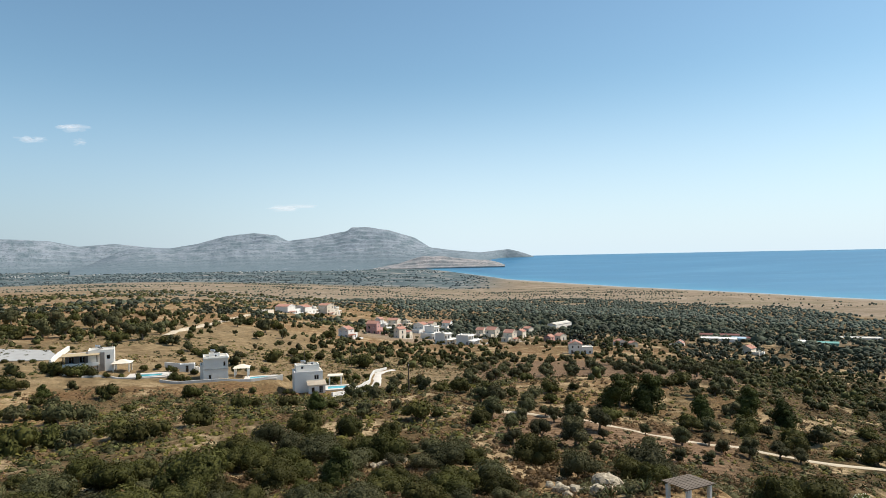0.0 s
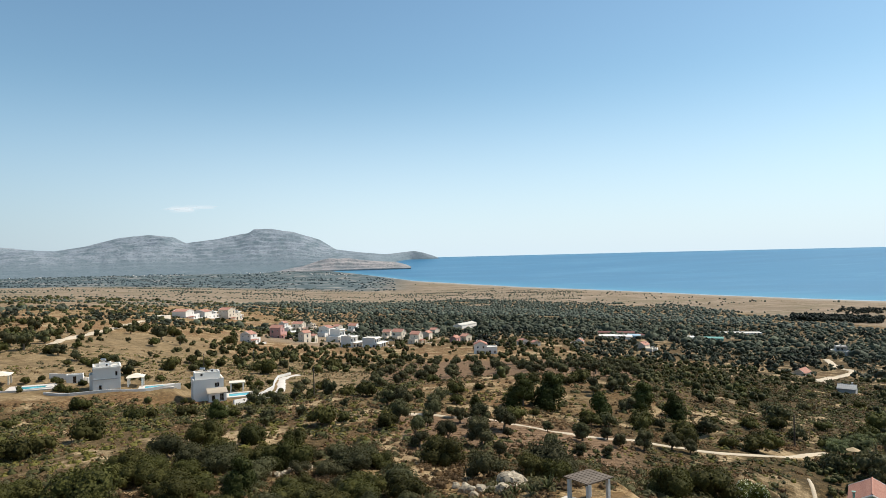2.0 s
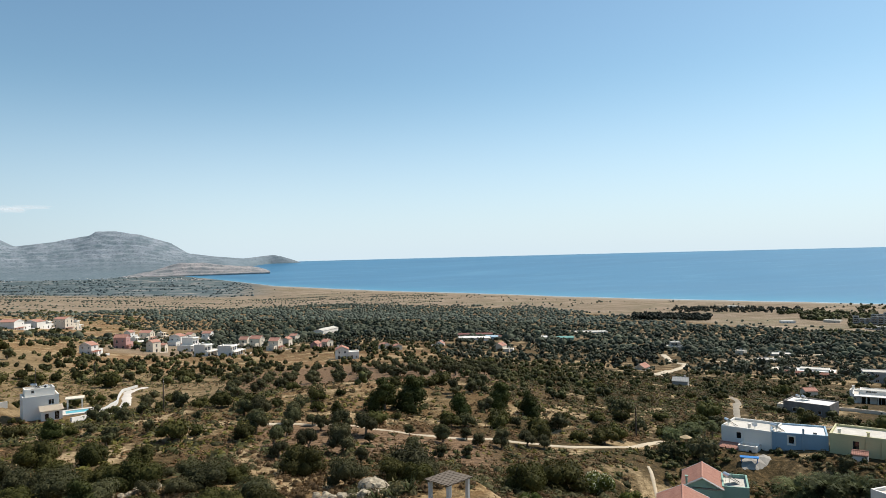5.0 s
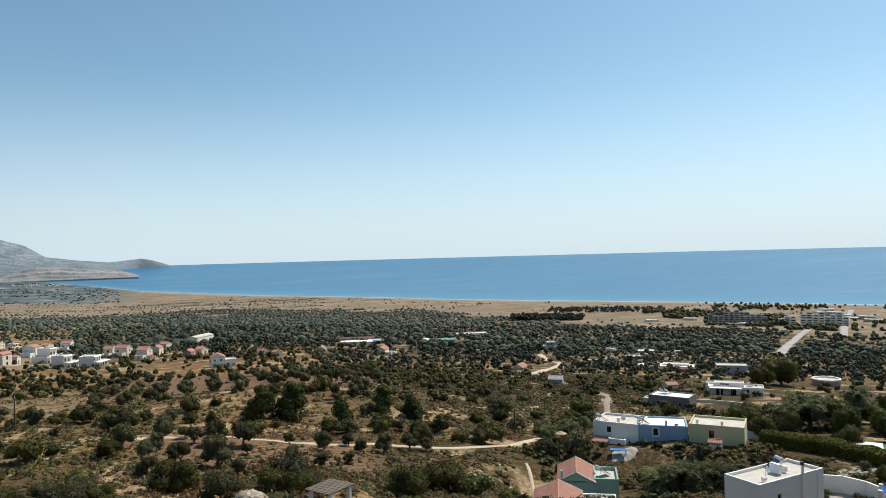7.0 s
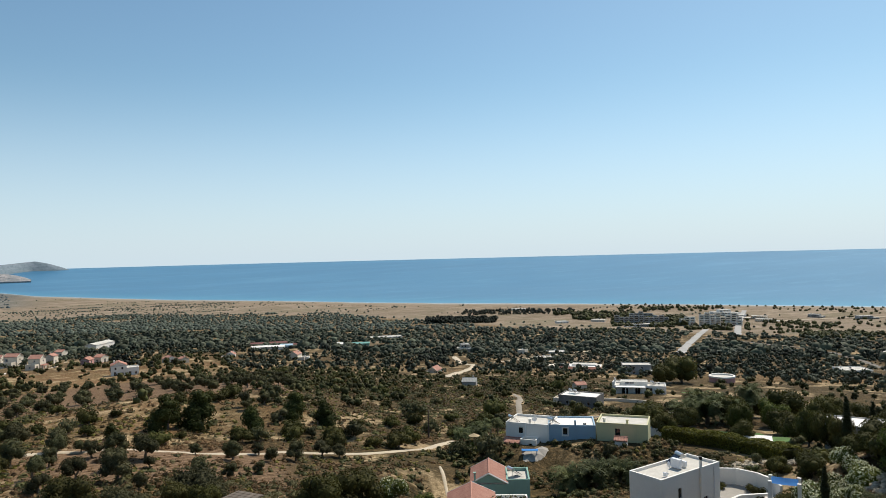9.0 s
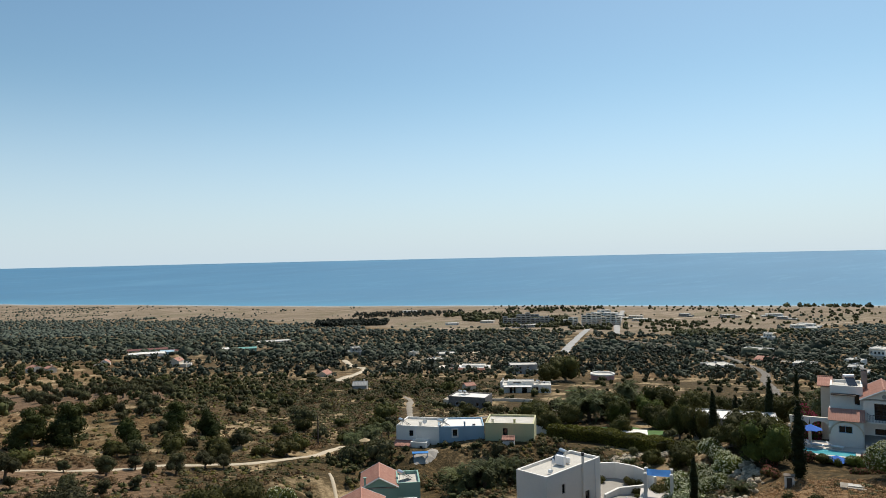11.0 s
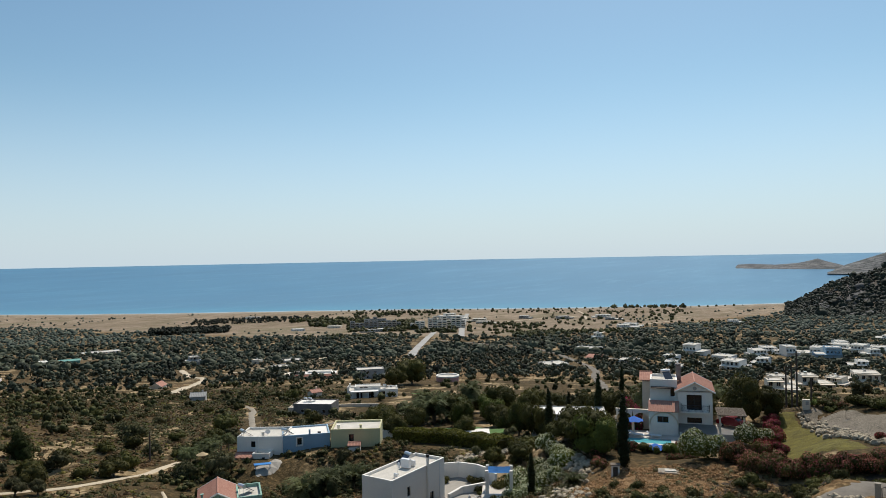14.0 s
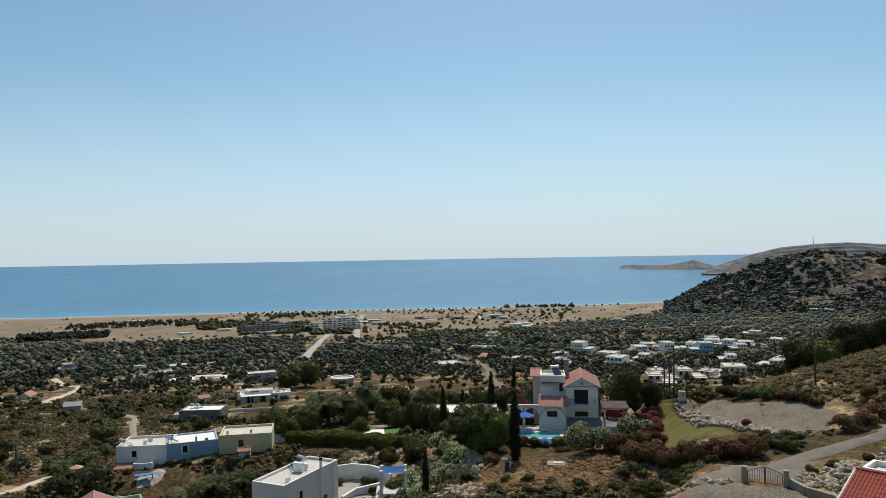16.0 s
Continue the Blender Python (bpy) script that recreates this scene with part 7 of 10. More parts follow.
plain_blue = plain("parasol_cloth", (0.02, 0.13, 0.50), 0.8, 0, 2.0, 0.1)
for k, (lx, ly, w) in enumerate(((-9.6, -8.0, 2.2), (-8.2, -8.2, 2.0), (-6.6, -8.4, 1.9), (-3.4, -8.2, 2.2), (-2.0, -7.6, 2.4), (-5.4, -8.9, 1.6))):
    x, y, z = by_villa(lx, ly)
    if k in (1, 4):
        bloom("oleander_bush", SHRUB, OLEANDER, x, y, w, 0.95, "dusty pink oleander bush below the pool", "pink oleanders", 650)
    else:
        plant("bright" if k % 2 else "shrub", x, y, w, 0.95, label="green garden bush below the pool")
parasol(*by_villa(-8.0, -2.4, -0.25), "royal blue parasol on the villa terrace")
parasol(*by_villa(-5.2, -7.5, -2.5), "royal blue parasol below the pool")
for k, (lx, ly) in enumerate(((-7.6, -4.9), (-5.4, -4.9), (-9.2, -4.8))):
    s = thing("sun_lounger", *by_villa(lx, ly + 1.6, -0.25), VT + 80, "white sun lounger beside the pool", "lounger", "sun loungers")
    bm = bmesh.new()
    box(bm, 0, -0.3, 0.3, 0.62, 1.35, 0.06)
    part("seat", bm, PALEFRAME, s)
    bm = bmesh.new()
    bm.faces.new([bm.verts.new(p) for p in ((-0.31, 0.38, 0.33), (0.31, 0.38, 0.33), (0.31, 0.95, 0.75), (-0.31, 0.95, 0.75))])
    bmesh.ops.solidify(bm, geom=bm.faces[:], thickness=0.05)
    part("backrest", bm, PALEFRAME, s)
    for sx in (-0.26, 0.26):
        for sy in (-0.85, 0.3):
            bm = bmesh.new()
            box(bm, sx, sy, 0, 0.05, 0.05, 0.3)
            part("leg", bm, PALEFRAME, s)

# car port and the red car under it
c = thing("car_port", *by_villa(4.6, 1.6, 0.0), VT, "timber car port with a slatted roof", "car port")
for sx in (-1.5, 1.5):
    for sy in (-2.2, 2.2):
        bm = bmesh.new()
        box(bm, sx, sy, -0.8, 0.22, 0.22, 3.2)
        part("post", bm, CREAM, c)
for sx in (-1.5, 1.5):
    bm = bmesh.new()
    box(bm, sx, 0, 2.4, 0.14, 5.2, 0.18)
    part("beam", bm, WOOD, c)
slat = bmesh.new()
box(slat, 0, 0, 0, 3.7, 0.12, 0.07)
slat_me = bpy.data.meshes.new("slat")
slat.to_mesh(slat_me)
slat.free()
slat_me.materials.append(WOOD)
for i in range(22):
    part("slat", slat_me, None, c, at=pose(0, -2.5 + 0.235 * i, 2.58))
bm = bmesh.new()
box(bm, 0, 0, -2.2, 3.6, 5.4, 2.3)
part("floor_slab", bm, PAVING, c)


def car(x, y, z, turn, paint, label):
    ob = thing("car", x, y, z, turn, label, "car")
    prof = [(-2.0, 0.35), (-2.02, 0.75), (-1.75, 0.9), (-1.0, 0.98), (-0.5, 1.42), (0.85, 1.45), (1.5, 1.0), (1.95, 0.92), (2.02, 0.6), (1.98, 0.35)]
    bm = bmesh.new()
    left = [bm.verts.new((-0.82 + (0.14 if z_ > 1.2 else 0), y_, z_)) for y_, z_ in prof]
    right = [bm.verts.new((0.82 - (0.14 if z_ > 1.2 else 0), y_, z_)) for y_, z_ in prof]
    bm.faces.new(left)
    bm.faces.new(right[::-1])
    for i in range(len(prof)):
        j = (i + 1) % len(prof)
        bm.faces.new((left[i], left[j], right[j], right[i]))
    bmesh.ops.bevel(bm, geom=bm.edges[:], offset=0.05, segments=2, affect="EDGES")
    part("body", bm, paint, ob)
    for y0, y1, z0, z1, nm in ((-1.03, -0.53, 1.0, 1.4, "windscreen"), (0.9, 1.45, 1.4, 1.04, "rear_window")):
        bm = bmesh.new()
        o = 0.02 if nm == "windscreen" else 0.03
        bm.faces.new([bm.verts.new(p) for p in ((-0.6, y0 - o, z0 + o), (0.6, y0 - o, z0 + o), (0.55, y1 - (o if nm == "windscreen" else -o), z1 + o), (-0.55, y1 - (o if nm == "windscreen" else -o), z1 + o))])
        bmesh.ops.solidify(bm, geom=bm.faces[:], thickness=0.01)
        part(nm, bm, GLASS, ob)
    for sx in (-0.78, 0.78):
        for sy in (-1.25, 1.25):
            bm = bmesh.new()
            tube(bm, (sx - 0.1, sy, 0.31), (sx + 0.1, sy, 0.31), 0.31, None, 18)
            w = part("wheel", bm, RUBBER, ob)
            bm = bmesh.new()
            tube(bm, (sx - 0.11, sy, 0.31), (sx + 0.11, sy, 0.31), 0.18, None, 14)
            part("rim", bm, STEEL, w)
    return ob


car(*by_villa(5.0, 3.4, 0.1), VT + 60, REDPAINT, "small red car parked under the car port")

# ---- gardens, lawns and the gravel terrace ----
def drape(name, outline, mat, label, category, lift=0.1, step=1.2):
    """A surface laid over the ground inside an outline."""
    bm = bmesh.new()
    bm.faces.new([bm.verts.new((x, y, 0)) for x, y in outline])
    bmesh.ops.triangulate(bm, faces=bm.faces[:])
    for _ in range(7):
        long = [e for e in bm.edges if e.calc_length() > step * 1.6]
        if not long:
            break
        bmesh.ops.subdivide_edges(bm, edges=long, cuts=1, use_grid_fill=False)
        bmesh.ops.triangulate(bm, faces=bm.faces[:])
    rim = {v for e in bm.edges if e.is_boundary for v in e.verts}
    for v in bm.verts:
        v.co.z = gz(v.co.x, v.co.y) + (lift if v not in rim else -0.05)
    return tagged(part(name, bm, mat, None), label, category, kind="structure")


drape("paved_yard", [(73.0, 84.6), (75, 85.6), (79.8, 85.6), (78.4, 83.5), (75.4, 82.3), (72.8, 83.0)], COURT, "pale paved yard in front of the row", "yard", 0.3)
drape("gravel_terrace", [(118, 12.5), (111, 7.8), (105, 2.5), (100, -4.5), (94, -7), (88, -5.6), (85.5, -3), (87.5, 0.2), (92.4, 3.9), (99.1, 8.3), (107, 11.2), (116, 14.2)], GRAVEL, "grey gravel terrace edged with boulders", "terrace")
drape("dry_lawn", [(117, 17.5), (116, 14.9), (107, 11.7), (99.1, 8.9), (93, 5.8), (88.5, 3.6), (85.5, 7), (90, 12), (98, 14.8), (106, 16.6)], LAWN, "sunburnt lawn beside the boulders", "lawn")
drape("brown_lawn", [(74, 28), (73, 22), (72, 15), (69.5, 13), (65.5, 17), (66, 24), (68, 28)], BANK, "dry brown grass bank below the pool", "lawn")
# the shade on this bank is put into the drape's dark colour
drape("shaded_bank", [(64, 8.5), (67, 5), (72.5, 3.5), (73.8, 8), (73.6, 13), (71.5, 17), (67.5, 17.5), (64.5, 13.5)], SHADE_WEED_SOIL, "stony soil bank below the oleanders, darkened for its shade", "bank")
drape("verge", [(72.5, 3.5), (76, 1.4), (79, -1.8), (82.5, -4.4), (84.8, -2.9), (81.5, 0.4), (78.5, 3), (75, 4.6)], SHADE_WEED_SOIL, "dark weedy verge beside the lane", "verge")
drape("stone_patio", [(14.0, 51.8), (15.6, 52.8), (17.0, 51.4), (15.4, 49.0), (13.8, 49.6)], PAVING, "pale stone patio beside the pergola", "patio")
drape("lane_apron", [(63.4, 4.6), (63.4, -1.0), (66, -2.0), (71, -3.0), (75, -3.4), (76, 0.0), (71.5, 3.0), (66.5, 5.4)], ASPHALT, "worn asphalt apron behind the gate", "road", 0.08)
drape("gravel_court", [(62.6, 6.5), (62.6, -1.4), (60, -2.6), (55, -4), (46, -2), (46, 8), (56, 9)], GRAVEL, "grey gravel court inside the gate", "court")
drape("villa_lawn", [(112, 86), (110, 70), (112, 62), (126, 66), (130, 78), (124, 88)], GRASS, "watered green lawn behind the tall hedge", "lawn")
bm = bmesh.new()
box(bm, 119.5, 72.5, gz(119.5, 72.5) - 0.5, 7.5, 5.5, 0.85, 32)
tagged(part("white_patio", bm, WHITE, None), "white paved patio in the lawn", "patio", kind="structure")
block(house("pool_house", 114.5, 90.5, gz(114.5, 90.5) - 0.3, -50, "low white flat-roofed pool house", "outbuilding"), -3.4, 3.4, -2, 2, 0, 1.9, WHITE, roof=PALEBLUE, parapet=0.12)

# boulders: a few shapes, each stone a piece of its row
STONES = []
for i in range(6):
    V, F = lump(200 + i, 2)
    V = V * np.array([1.0, 0.8, 0.7])
    STONES.append(mesh_np("stone", V, F, BOULDER))


def stones(name, line, spread, count, s0, s1, label, seed):
    r = random.Random(seed)
    ob = thing(name, line[0][0], line[0][1], gz(*line[0]), 0, label, "rocks")
    back = ob.matrix_world.inverted()
    total = len(line) - 1
    for k in range(count):
        u = r.uniform(0, total - 1e-6)
        a, b, f = line[int(u)], line[int(u) + 1], u % 1
        x, y = a[0] + (b[0] - a[0]) * f + r.gauss(0, spread), a[1] + (b[1] - a[1]) * f + r.gauss(0, spread)
        s = r.uniform(s0, s1)
        part("stone", STONES[r.randrange(6)], None, ob, at=back @ pose(x, y, gz(x, y) + s * 0.2, r.uniform(-25, 25), r.uniform(-25, 25), r.uniform(0, 360)) @ Matrix.Diagonal((s, s, s, 1)))


stones("boulder_row", [(116, 14.2), (107, 11.1), (99.1, 8.3), (95.5, 5.9), (92.4, 3.9), (90, 1.8), (87.0, -0.4)], 0.55, 170, 0.45, 1.15, "row of pale limestone boulders edging the gravel", 1)
stones("rockery", [(63.5, -2.2), (66, -3.6), (69.5, -5.4), (73.5, -7.4), (77, -9.2), (80, -12)], 1.0, 260, 0.28, 0.8, "heap of pale boulders beside the lane", 2)
stones("court_edging", [(62, 4.2), (61.4, 5.6), (60.4, 8), (59, 11)], 0.3, 26, 0.4, 0.85, "pale stones edging the gravel court", 3)
stones("rock_bank", [(73, 35), (70, 33), (67, 31), (64, 29), (61, 27)], 1.3, 140, 0.3, 0.95, "stony bank of rubble below the garden", 4)
stones("gully_stones", [(84, 36.6), (81, 35), (77, 33.4), (74, 32)], 0.9, 85, 0.3, 0.95, "pale rubble in the garden gully", 8)
stones("rubble_bank", [(101, 55), (97, 57), (93, 60), (88, 58)], 1.1, 150, 0.5, 1.3, "rubble bank below the tall hedge", 5)
stones("outcrop", [(-12, 71), (-8, 70), (-5, 72)], 0.8, 26, 0.4, 1.1, "small pale rock outcrop in the scrub", 6)
stones("outcrop", [(12.6, 63.4), (13.8, 63.0), (14.4, 63.6)], 0.3, 5, 1.5, 2.4, "large pale rock on the slope", 9)
stones("outcrop", [(9, 60), (12, 58), (15, 59), (20, 60)], 1.2, 46, 0.4, 1.3, "pale rock outcrop near the pergola", 7)


# ---- hedges ----
HEDGELINE = [(111, 85.5), (109.8, 81), (108.6, 76), (107.5, 71), (106, 65.5), (104.4, 60.5), (101.5, 56)]
def hedge(name, line, width, height, mat, label, top=None):
    """A dense clipped hedge along a line, made of leaves over a solid core."""
    r = np.random.RandomState(int(abs(line[0][0]) * 10))
    bm = bmesh.new()
    P, N = [], []
    for (ax, ay), (bx, by) in zip(line, line[1:]):
        L = math.hypot(bx - ax, by - ay)
        d = np.array([(bx - ax) / L, (by - ay) / L])
        s = np.array([-d[1], d[0]])
        n = int(L * 330)
        u, side = r.uniform(0, L, n), r.rand(n)
        h = height * (1 + 0.07 * np.sin(u * 0.9))
        v = np.where(side < 0.6, r.uniform(-0.5, 0.5, n), np.where(side < 0.8, -0.5, 0.5)) * width
        z = np.where(side < 0.6, h * (1 - 0.3 * (2 * v / width) ** 4), r.uniform(0.05, 0.8, n) * h)
        x, y = ax + d[0] * u + s[0] * v, ay + d[1] * u + s[1] * v
        P.append(np.stack([x, y, ground(x, y) + z + r.normal(0, 0.07, n)], 1))
        nz = np.where(side < 0.6, 1.0, 0.1)
        N.append(np.stack([s[0] * np.sign(v) * (1 - nz), s[1] * np.sign(v) * (1 - nz), nz], 1))
        k = max(2, int(L / 1.5))
        for i in range(k):
            x, y = ax + d[0] * L * (i + 0.5) / k, ay + d[1] * L * (i + 0.5) / k
            box(bm, x, y, gz(x, y) - 0.3, L / k + 0.02, width * 0.8, height * 0.8 + 0.3, math.degrees(math.atan2(d[1], d[0])))
    V, F = cards(np.concatenate(P), np.concatenate(N), 0.2, r, 1.4)
    ob = thing(name, line[0][0], line[0][1], gz(*line[0]), 0, label, "hedge")
    back = ob.matrix_world.inverted()
    part("leaves", leaf_mesh("leaves", V, F, mat), None, ob, at=back)
    c = part("core", bm, SHRUB, ob)
    c.matrix_local = back
    return ob


hedge("tall_hedge", HEDGELINE, 3.0, 2.3, HEDGE, "tall clipped yellow-green hedge round the lawn")
r_ = random.Random(44)
for k in range(24):
    u = k / 23
    x, y = 118.9 - 20.5 * u + r_.uniform(-0.4, 0.4), 12.2 - 19.5 * u + 2.5 * u * u + r_.uniform(-0.4, 0.4)
    if r_.random() < 0.2:
        bloom("oleander_bush", SHRUB, OLEANDER, x, y, r_.uniform(1.8, 2.6), 0.8, "dusty pink oleander bush along the bank", "pink oleanders", 650)
    else:
        plant("bright" if r_.random() < 0.2 else "shrub_mid", x, y, r_.uniform(2.0, 3.1), r_.uniform(0.65, 0.85), label="dense garden shrub behind the gravel terrace")

# ---- plants in the white house's court and gardens of the spur villas ----
for x, y, w in ((78.6, 47.6, 1.8), (80.2, 48.6, 2.2), (81.4, 50.2, 1.9), (79.6, 53.6, 1.6), (76.4, 53.0, 1.4), (77.6, 46.6, 1.2)):
    plant("shrub_mid" if w < 2 else "shrub", x, y, w, 0.9, z=89.85, label="dark potted shrub in the paved court")
for x, y, w in ((-36, 197, 2.8), (-33.5, 199.5, 3.2), (-29.5, 198.5, 2.6), (-27.5, 195, 2.2), (-36, 203, 3.0), (-29, 206, 3.2), (-32, 209, 2.8), (-27, 212, 2.4), (-24, 183, 2.6), (-26, 176, 2.4), (-21.5, 191, 2.2), (-45.5, 193, 2.6), (-49, 195.5, 2.4), (-54, 197, 3.0), (-58, 198, 3.4), (-62, 197.5, 3.0), (-68, 197, 3.2), (-72, 192, 2.6), (-87, 194, 3.0), (-84, 195.5, 2.6), (-80, 194, 3.0), (-78, 192, 2.6), (-88.5, 183.5, 2.2), (-43, 176, 2.4), (-40.5, 174.5, 2.0)):
    plant("shrub_mid", x, y, w, 1.0, label="dark garden shrub beside the villa pool")

# ---- garden plants about the villa ----
plant("cypress", 76.2, 27.2, 1.5, 0.92)
plant("cypress", 71.4, 36.2, 1.0, 0.95)
plant("cypress", 81.5, 41.4, 1.0, 0.95)
plant("cypress", 96.0, 45.5, 1.4, 0.95)
plant("cypress", 104.5, 46.0, 1.3, 0.95)
plant("cypress", 125.0, 49.0, 1.7, 1.05)
plant("cypress", 175.0, 62.0, 1.6, 1.1)
for x, y, w, tall in ((86.0, 34.6, 7.0, 1.0), (93.0, 39.5, 6.0, 0.95), (90.8, 40.6, 5.0, 0.85), (79.0, 44.5, 3.6, 1.1), (87.0, 39.5, 4.4, 0.9), (98.0, 50.0, 4.2, 0.9), (103.0, 56.0, 4.2, 0.9), (88.5, 46.5, 4.0, 1.1), (90.0, 51.5, 3.6, 1.0), (111.0, 21.0, 6.6, 1.45), (114.5, 18.0, 4.6, 1.2), (113.0, 56.5, 4.8, 1.9), (116.0, 61.0, 5.2, 1.7), (110.0, 53.0, 4.5, 1.6),
                      (118.0, 40.0, 6.5, 1.1), (126.0, 44.0, 7.0, 1.1), (133.0, 52.0, 7.0, 1.1), (140.0, 34.0, 6.0, 1.0), (128.0, 60.0, 6.0, 1.2), (138.0, 70.0, 7.5, 1.2), (147.0, 82.0, 8.0, 1.2), (137.0, 88.0, 7.0, 1.25),
                      (104.0, 89.0, 4.5, 1.0), (112.0, 97.0, 5.0, 1.0), (126.0, 92.0, 6.0, 1.1), (150.0, 60.0, 6.0, 1.0), (160.0, 45.0, 6.5, 1.0), (150.0, 20.0, 5.5, 1.0), (165.0, 28.0, 6.0, 1.0), (96.0, 66.0, 3.0, 0.9)):
    plant("broad" if w > 4.4 else "shrub", x, y, w, tall * (0.9 if w > 4.4 else 1), label="" if w > 4.4 else "dense dark green garden shrub")
for x, y, w, tall in ((84.5, 33.5, 6.0, 1.1), (89.5, 36.0, 6.0, 1.15), (121.0, 66.0, 6.5, 1.0), (131.0, 74.0, 6.5, 1.0), (139.0, 80.0, 7.0, 1.0), (129.0, 82.0, 6.0, 1.1), (121.0, 76.0, 5.0, 0.9), (115.0, 89.0, 6.0, 1.0), (121.0, 98.0, 6.5, 1.0), (130.0, 104.0, 6.0, 1.0), (144.0, 101.0, 7.0, 1.05), (150.0, 92.0, 7.5, 1.1), (156.0, 76.0, 6.5, 1.0), (146.0, 68.0, 6.5, 1.0), (140.0, 58.0, 6.0, 1.0), (152.0, 48.0, 6.0, 1.0), (158.0, 60.0, 6.0, 1.0), (128.0, 34.0, 6.0, 1.1), (134.0, 42.0, 6.0, 1.1)):
    plant("broad_bright" if rng.rand() < 0.15 else "broad", x, y, w, tall)
for x, y, w in ((74.2, 37.2, 3.6), (76.8, 39.5, 3.9), (79.5, 37.0, 3.0), (78.6, 40.4, 5.4), (81.8, 42.2, 5.8), (84.5, 41.0, 5.8), (77.6, 19.0, 5.2), (99.0, 17.6, 5.0), (86.0, 38.6, 5.0), (83.0, 40.4, 5.0), (79.6, 38.6, 4.2), (88.6, 42.0, 4.6), (77.5, 41.5, 4.2)):
    bloom("oleander_bush", BRIGHT, WHITEBLOOM, x, y, w, 0.98, "white-flowering oleander bush in the garden", "white oleanders", 1100)
# the oleander row along the head of the bank, and single ones in the garden
row = [(78.2, 16.6), (75.6, 14.0), (74.6, 11.8), (75.0, 9.2), (75.0, 6.6), (76.2, 4.2), (77.4, 2.6)]
for k in range(26):
    u = k / 25 * (len(row) - 1.001)
    a, b, f = row[int(u)], row[int(u) + 1], u % 1
    bloom("oleander_bush", SHRUB, OLEANDER, a[0] + (b[0] - a[0]) * f + r_.uniform(-0.5, 0.5), a[1] + (b[1] - a[1]) * f, r_.uniform(2.3, 3.2), r_.uniform(0.95, 1.15), "dusty pink oleander bush along the bank", "pink oleanders", 650)
for x, y, w in ((95.5, 16.0, 3.4), (91.0, 13.6, 2.8), (86.0, -6.6, 3.0), (87.5, -8.6, 3.2), (89.6, -10.4, 3.4), (92.5, -12.0, 3.0), (97.5, -10.0, 2.4), (77.5, 30.3, 2.0), (79.3, 31.6, 2.2), (82.6, 32.8, 2.2), (84.0, 23.6, 2.2), (82.5, 21.6, 2.0), (69.6, 37.6, 2.4)):
    bloom("oleander_bush", SHRUB, OLEANDER, x, y, w, 0.95, "dusty pink oleander bush in the garden", "pink oleanders", 650)
for x, y, w in ((98.0, 16.2, 2.8), (100.6, 15.6, 3.0), (103.2, 15.4, 2.8), (106.0, 16.2, 3.0), (109.0, 17.0, 3.0), (112.0, 17.8, 2.6), (96.0, 13.8, 2.4), (92.6, 3.4, 1.8), (85.4, 1.4, 1.7)):
    bloom("oleander_bush", SHRUB, CRIMSON, x, y, w, 1.0, "crimson oleander bush beside the lawn", "crimson oleanders", 1500)
for x, y, w in ((80.6, 0.4, 2.9), (79.4, -0.9, 2.6), (82.0, -1.2, 2.4)):
    plant("shrub", x, y, w, 0.85, label="dense dark green shrub beside the lane")
bloom("bougainvillea", SHRUB, BOUGAIN, 98.3, 33.9, 4.0, 2.0, "magenta bougainvillea against the villa", "bougainvilleas", 900)
bloom("bougainvillea", SHRUB, BOUGAIN, 73.0, 48.6, 1.9, 0.9, "magenta bougainvillea against the white wall", "bougainvilleas", 900)
bloom("white_bush", BRIGHT, WHITEBLOOM, 38.4, 66.0, 4.4, 0.9, "pale-flowering bush beside the terrace", "white oleanders", 420)
for x, y, s, sort in ((72.2, 31.6, 1.5, "short"), (68.7, 69.0, 2.9, "short"), (70.4, 66.0, 3.0, "short"), (73.3, 64.4, 2.7, "short"), (72.0, 67.8, 2.5, "short"), (104.6, 33.0, 2.6, "tall"), (106.5, 31.0, 2.3, "tall"), (113.0, 26.0, 2.3, "tall"),
                      (134.0, 92.5, 5.0, "short"), (130.5, 96.0, 4.4, "short"), (138.0, 89.5, 4.6, "short"), (140.0, 93.0, 4.6, "short"), (143.5, 88.0, 3.6, "tall"), (137.0, 97.0, 3.5, "tall"), (71.0, 97.5, 1.6, "tall"), (73.0, 99.5, 1.7, "tall"), (76.5, 98.5, 1.7, "tall"), (69.0, 96.0, 1.7, "short"), (92.0, 48.2, 1.5, "short")):
    palm(x, y, s, sort)
for x, y, w in ((66.5, 22.5, 1.6), (65.5, 20.0, 1.4), (67.5, 25.0, 1.5), (64.8, 17.0, 1.8), (68.2, 14.4, 1.6), (66.8, 12.2, 2.0), (70.2, 11.0, 1.8), (72.0, 9.0, 1.7), (70.5, 6.8, 1.8), (71.8, 4.6, 1.9), (72.6, 2.6, 1.5), (62.6, 8.4, 1.1), (67.5, -2.4, 1.2), (71.0, -4.2, 1.3), (76.0, -7.4, 1.6), (63.5, 25.0, 1.5), (62.5, 21.0, 1.5)):
    plant("shrub_mid", x, y, w, 0.9, label="small dark shrub on the dry bank")
for x, y, w, t in ((133, -4, 6.5, 1.35), (131, -8, 5.5, 1.3), (135, -12, 7.5, 1.3), (136, -17, 8, 1.3), (142, -22, 8, 1.3)):
    plant("broad_bright" if x < 133 else "broad", x, y, w, t * 0.9, label="tall green tree on the hillside")
for x, y, w in ((40, 62, 2.4), (27, 58, 2.2)):
    plant("bright", x, y, w, 0.8)

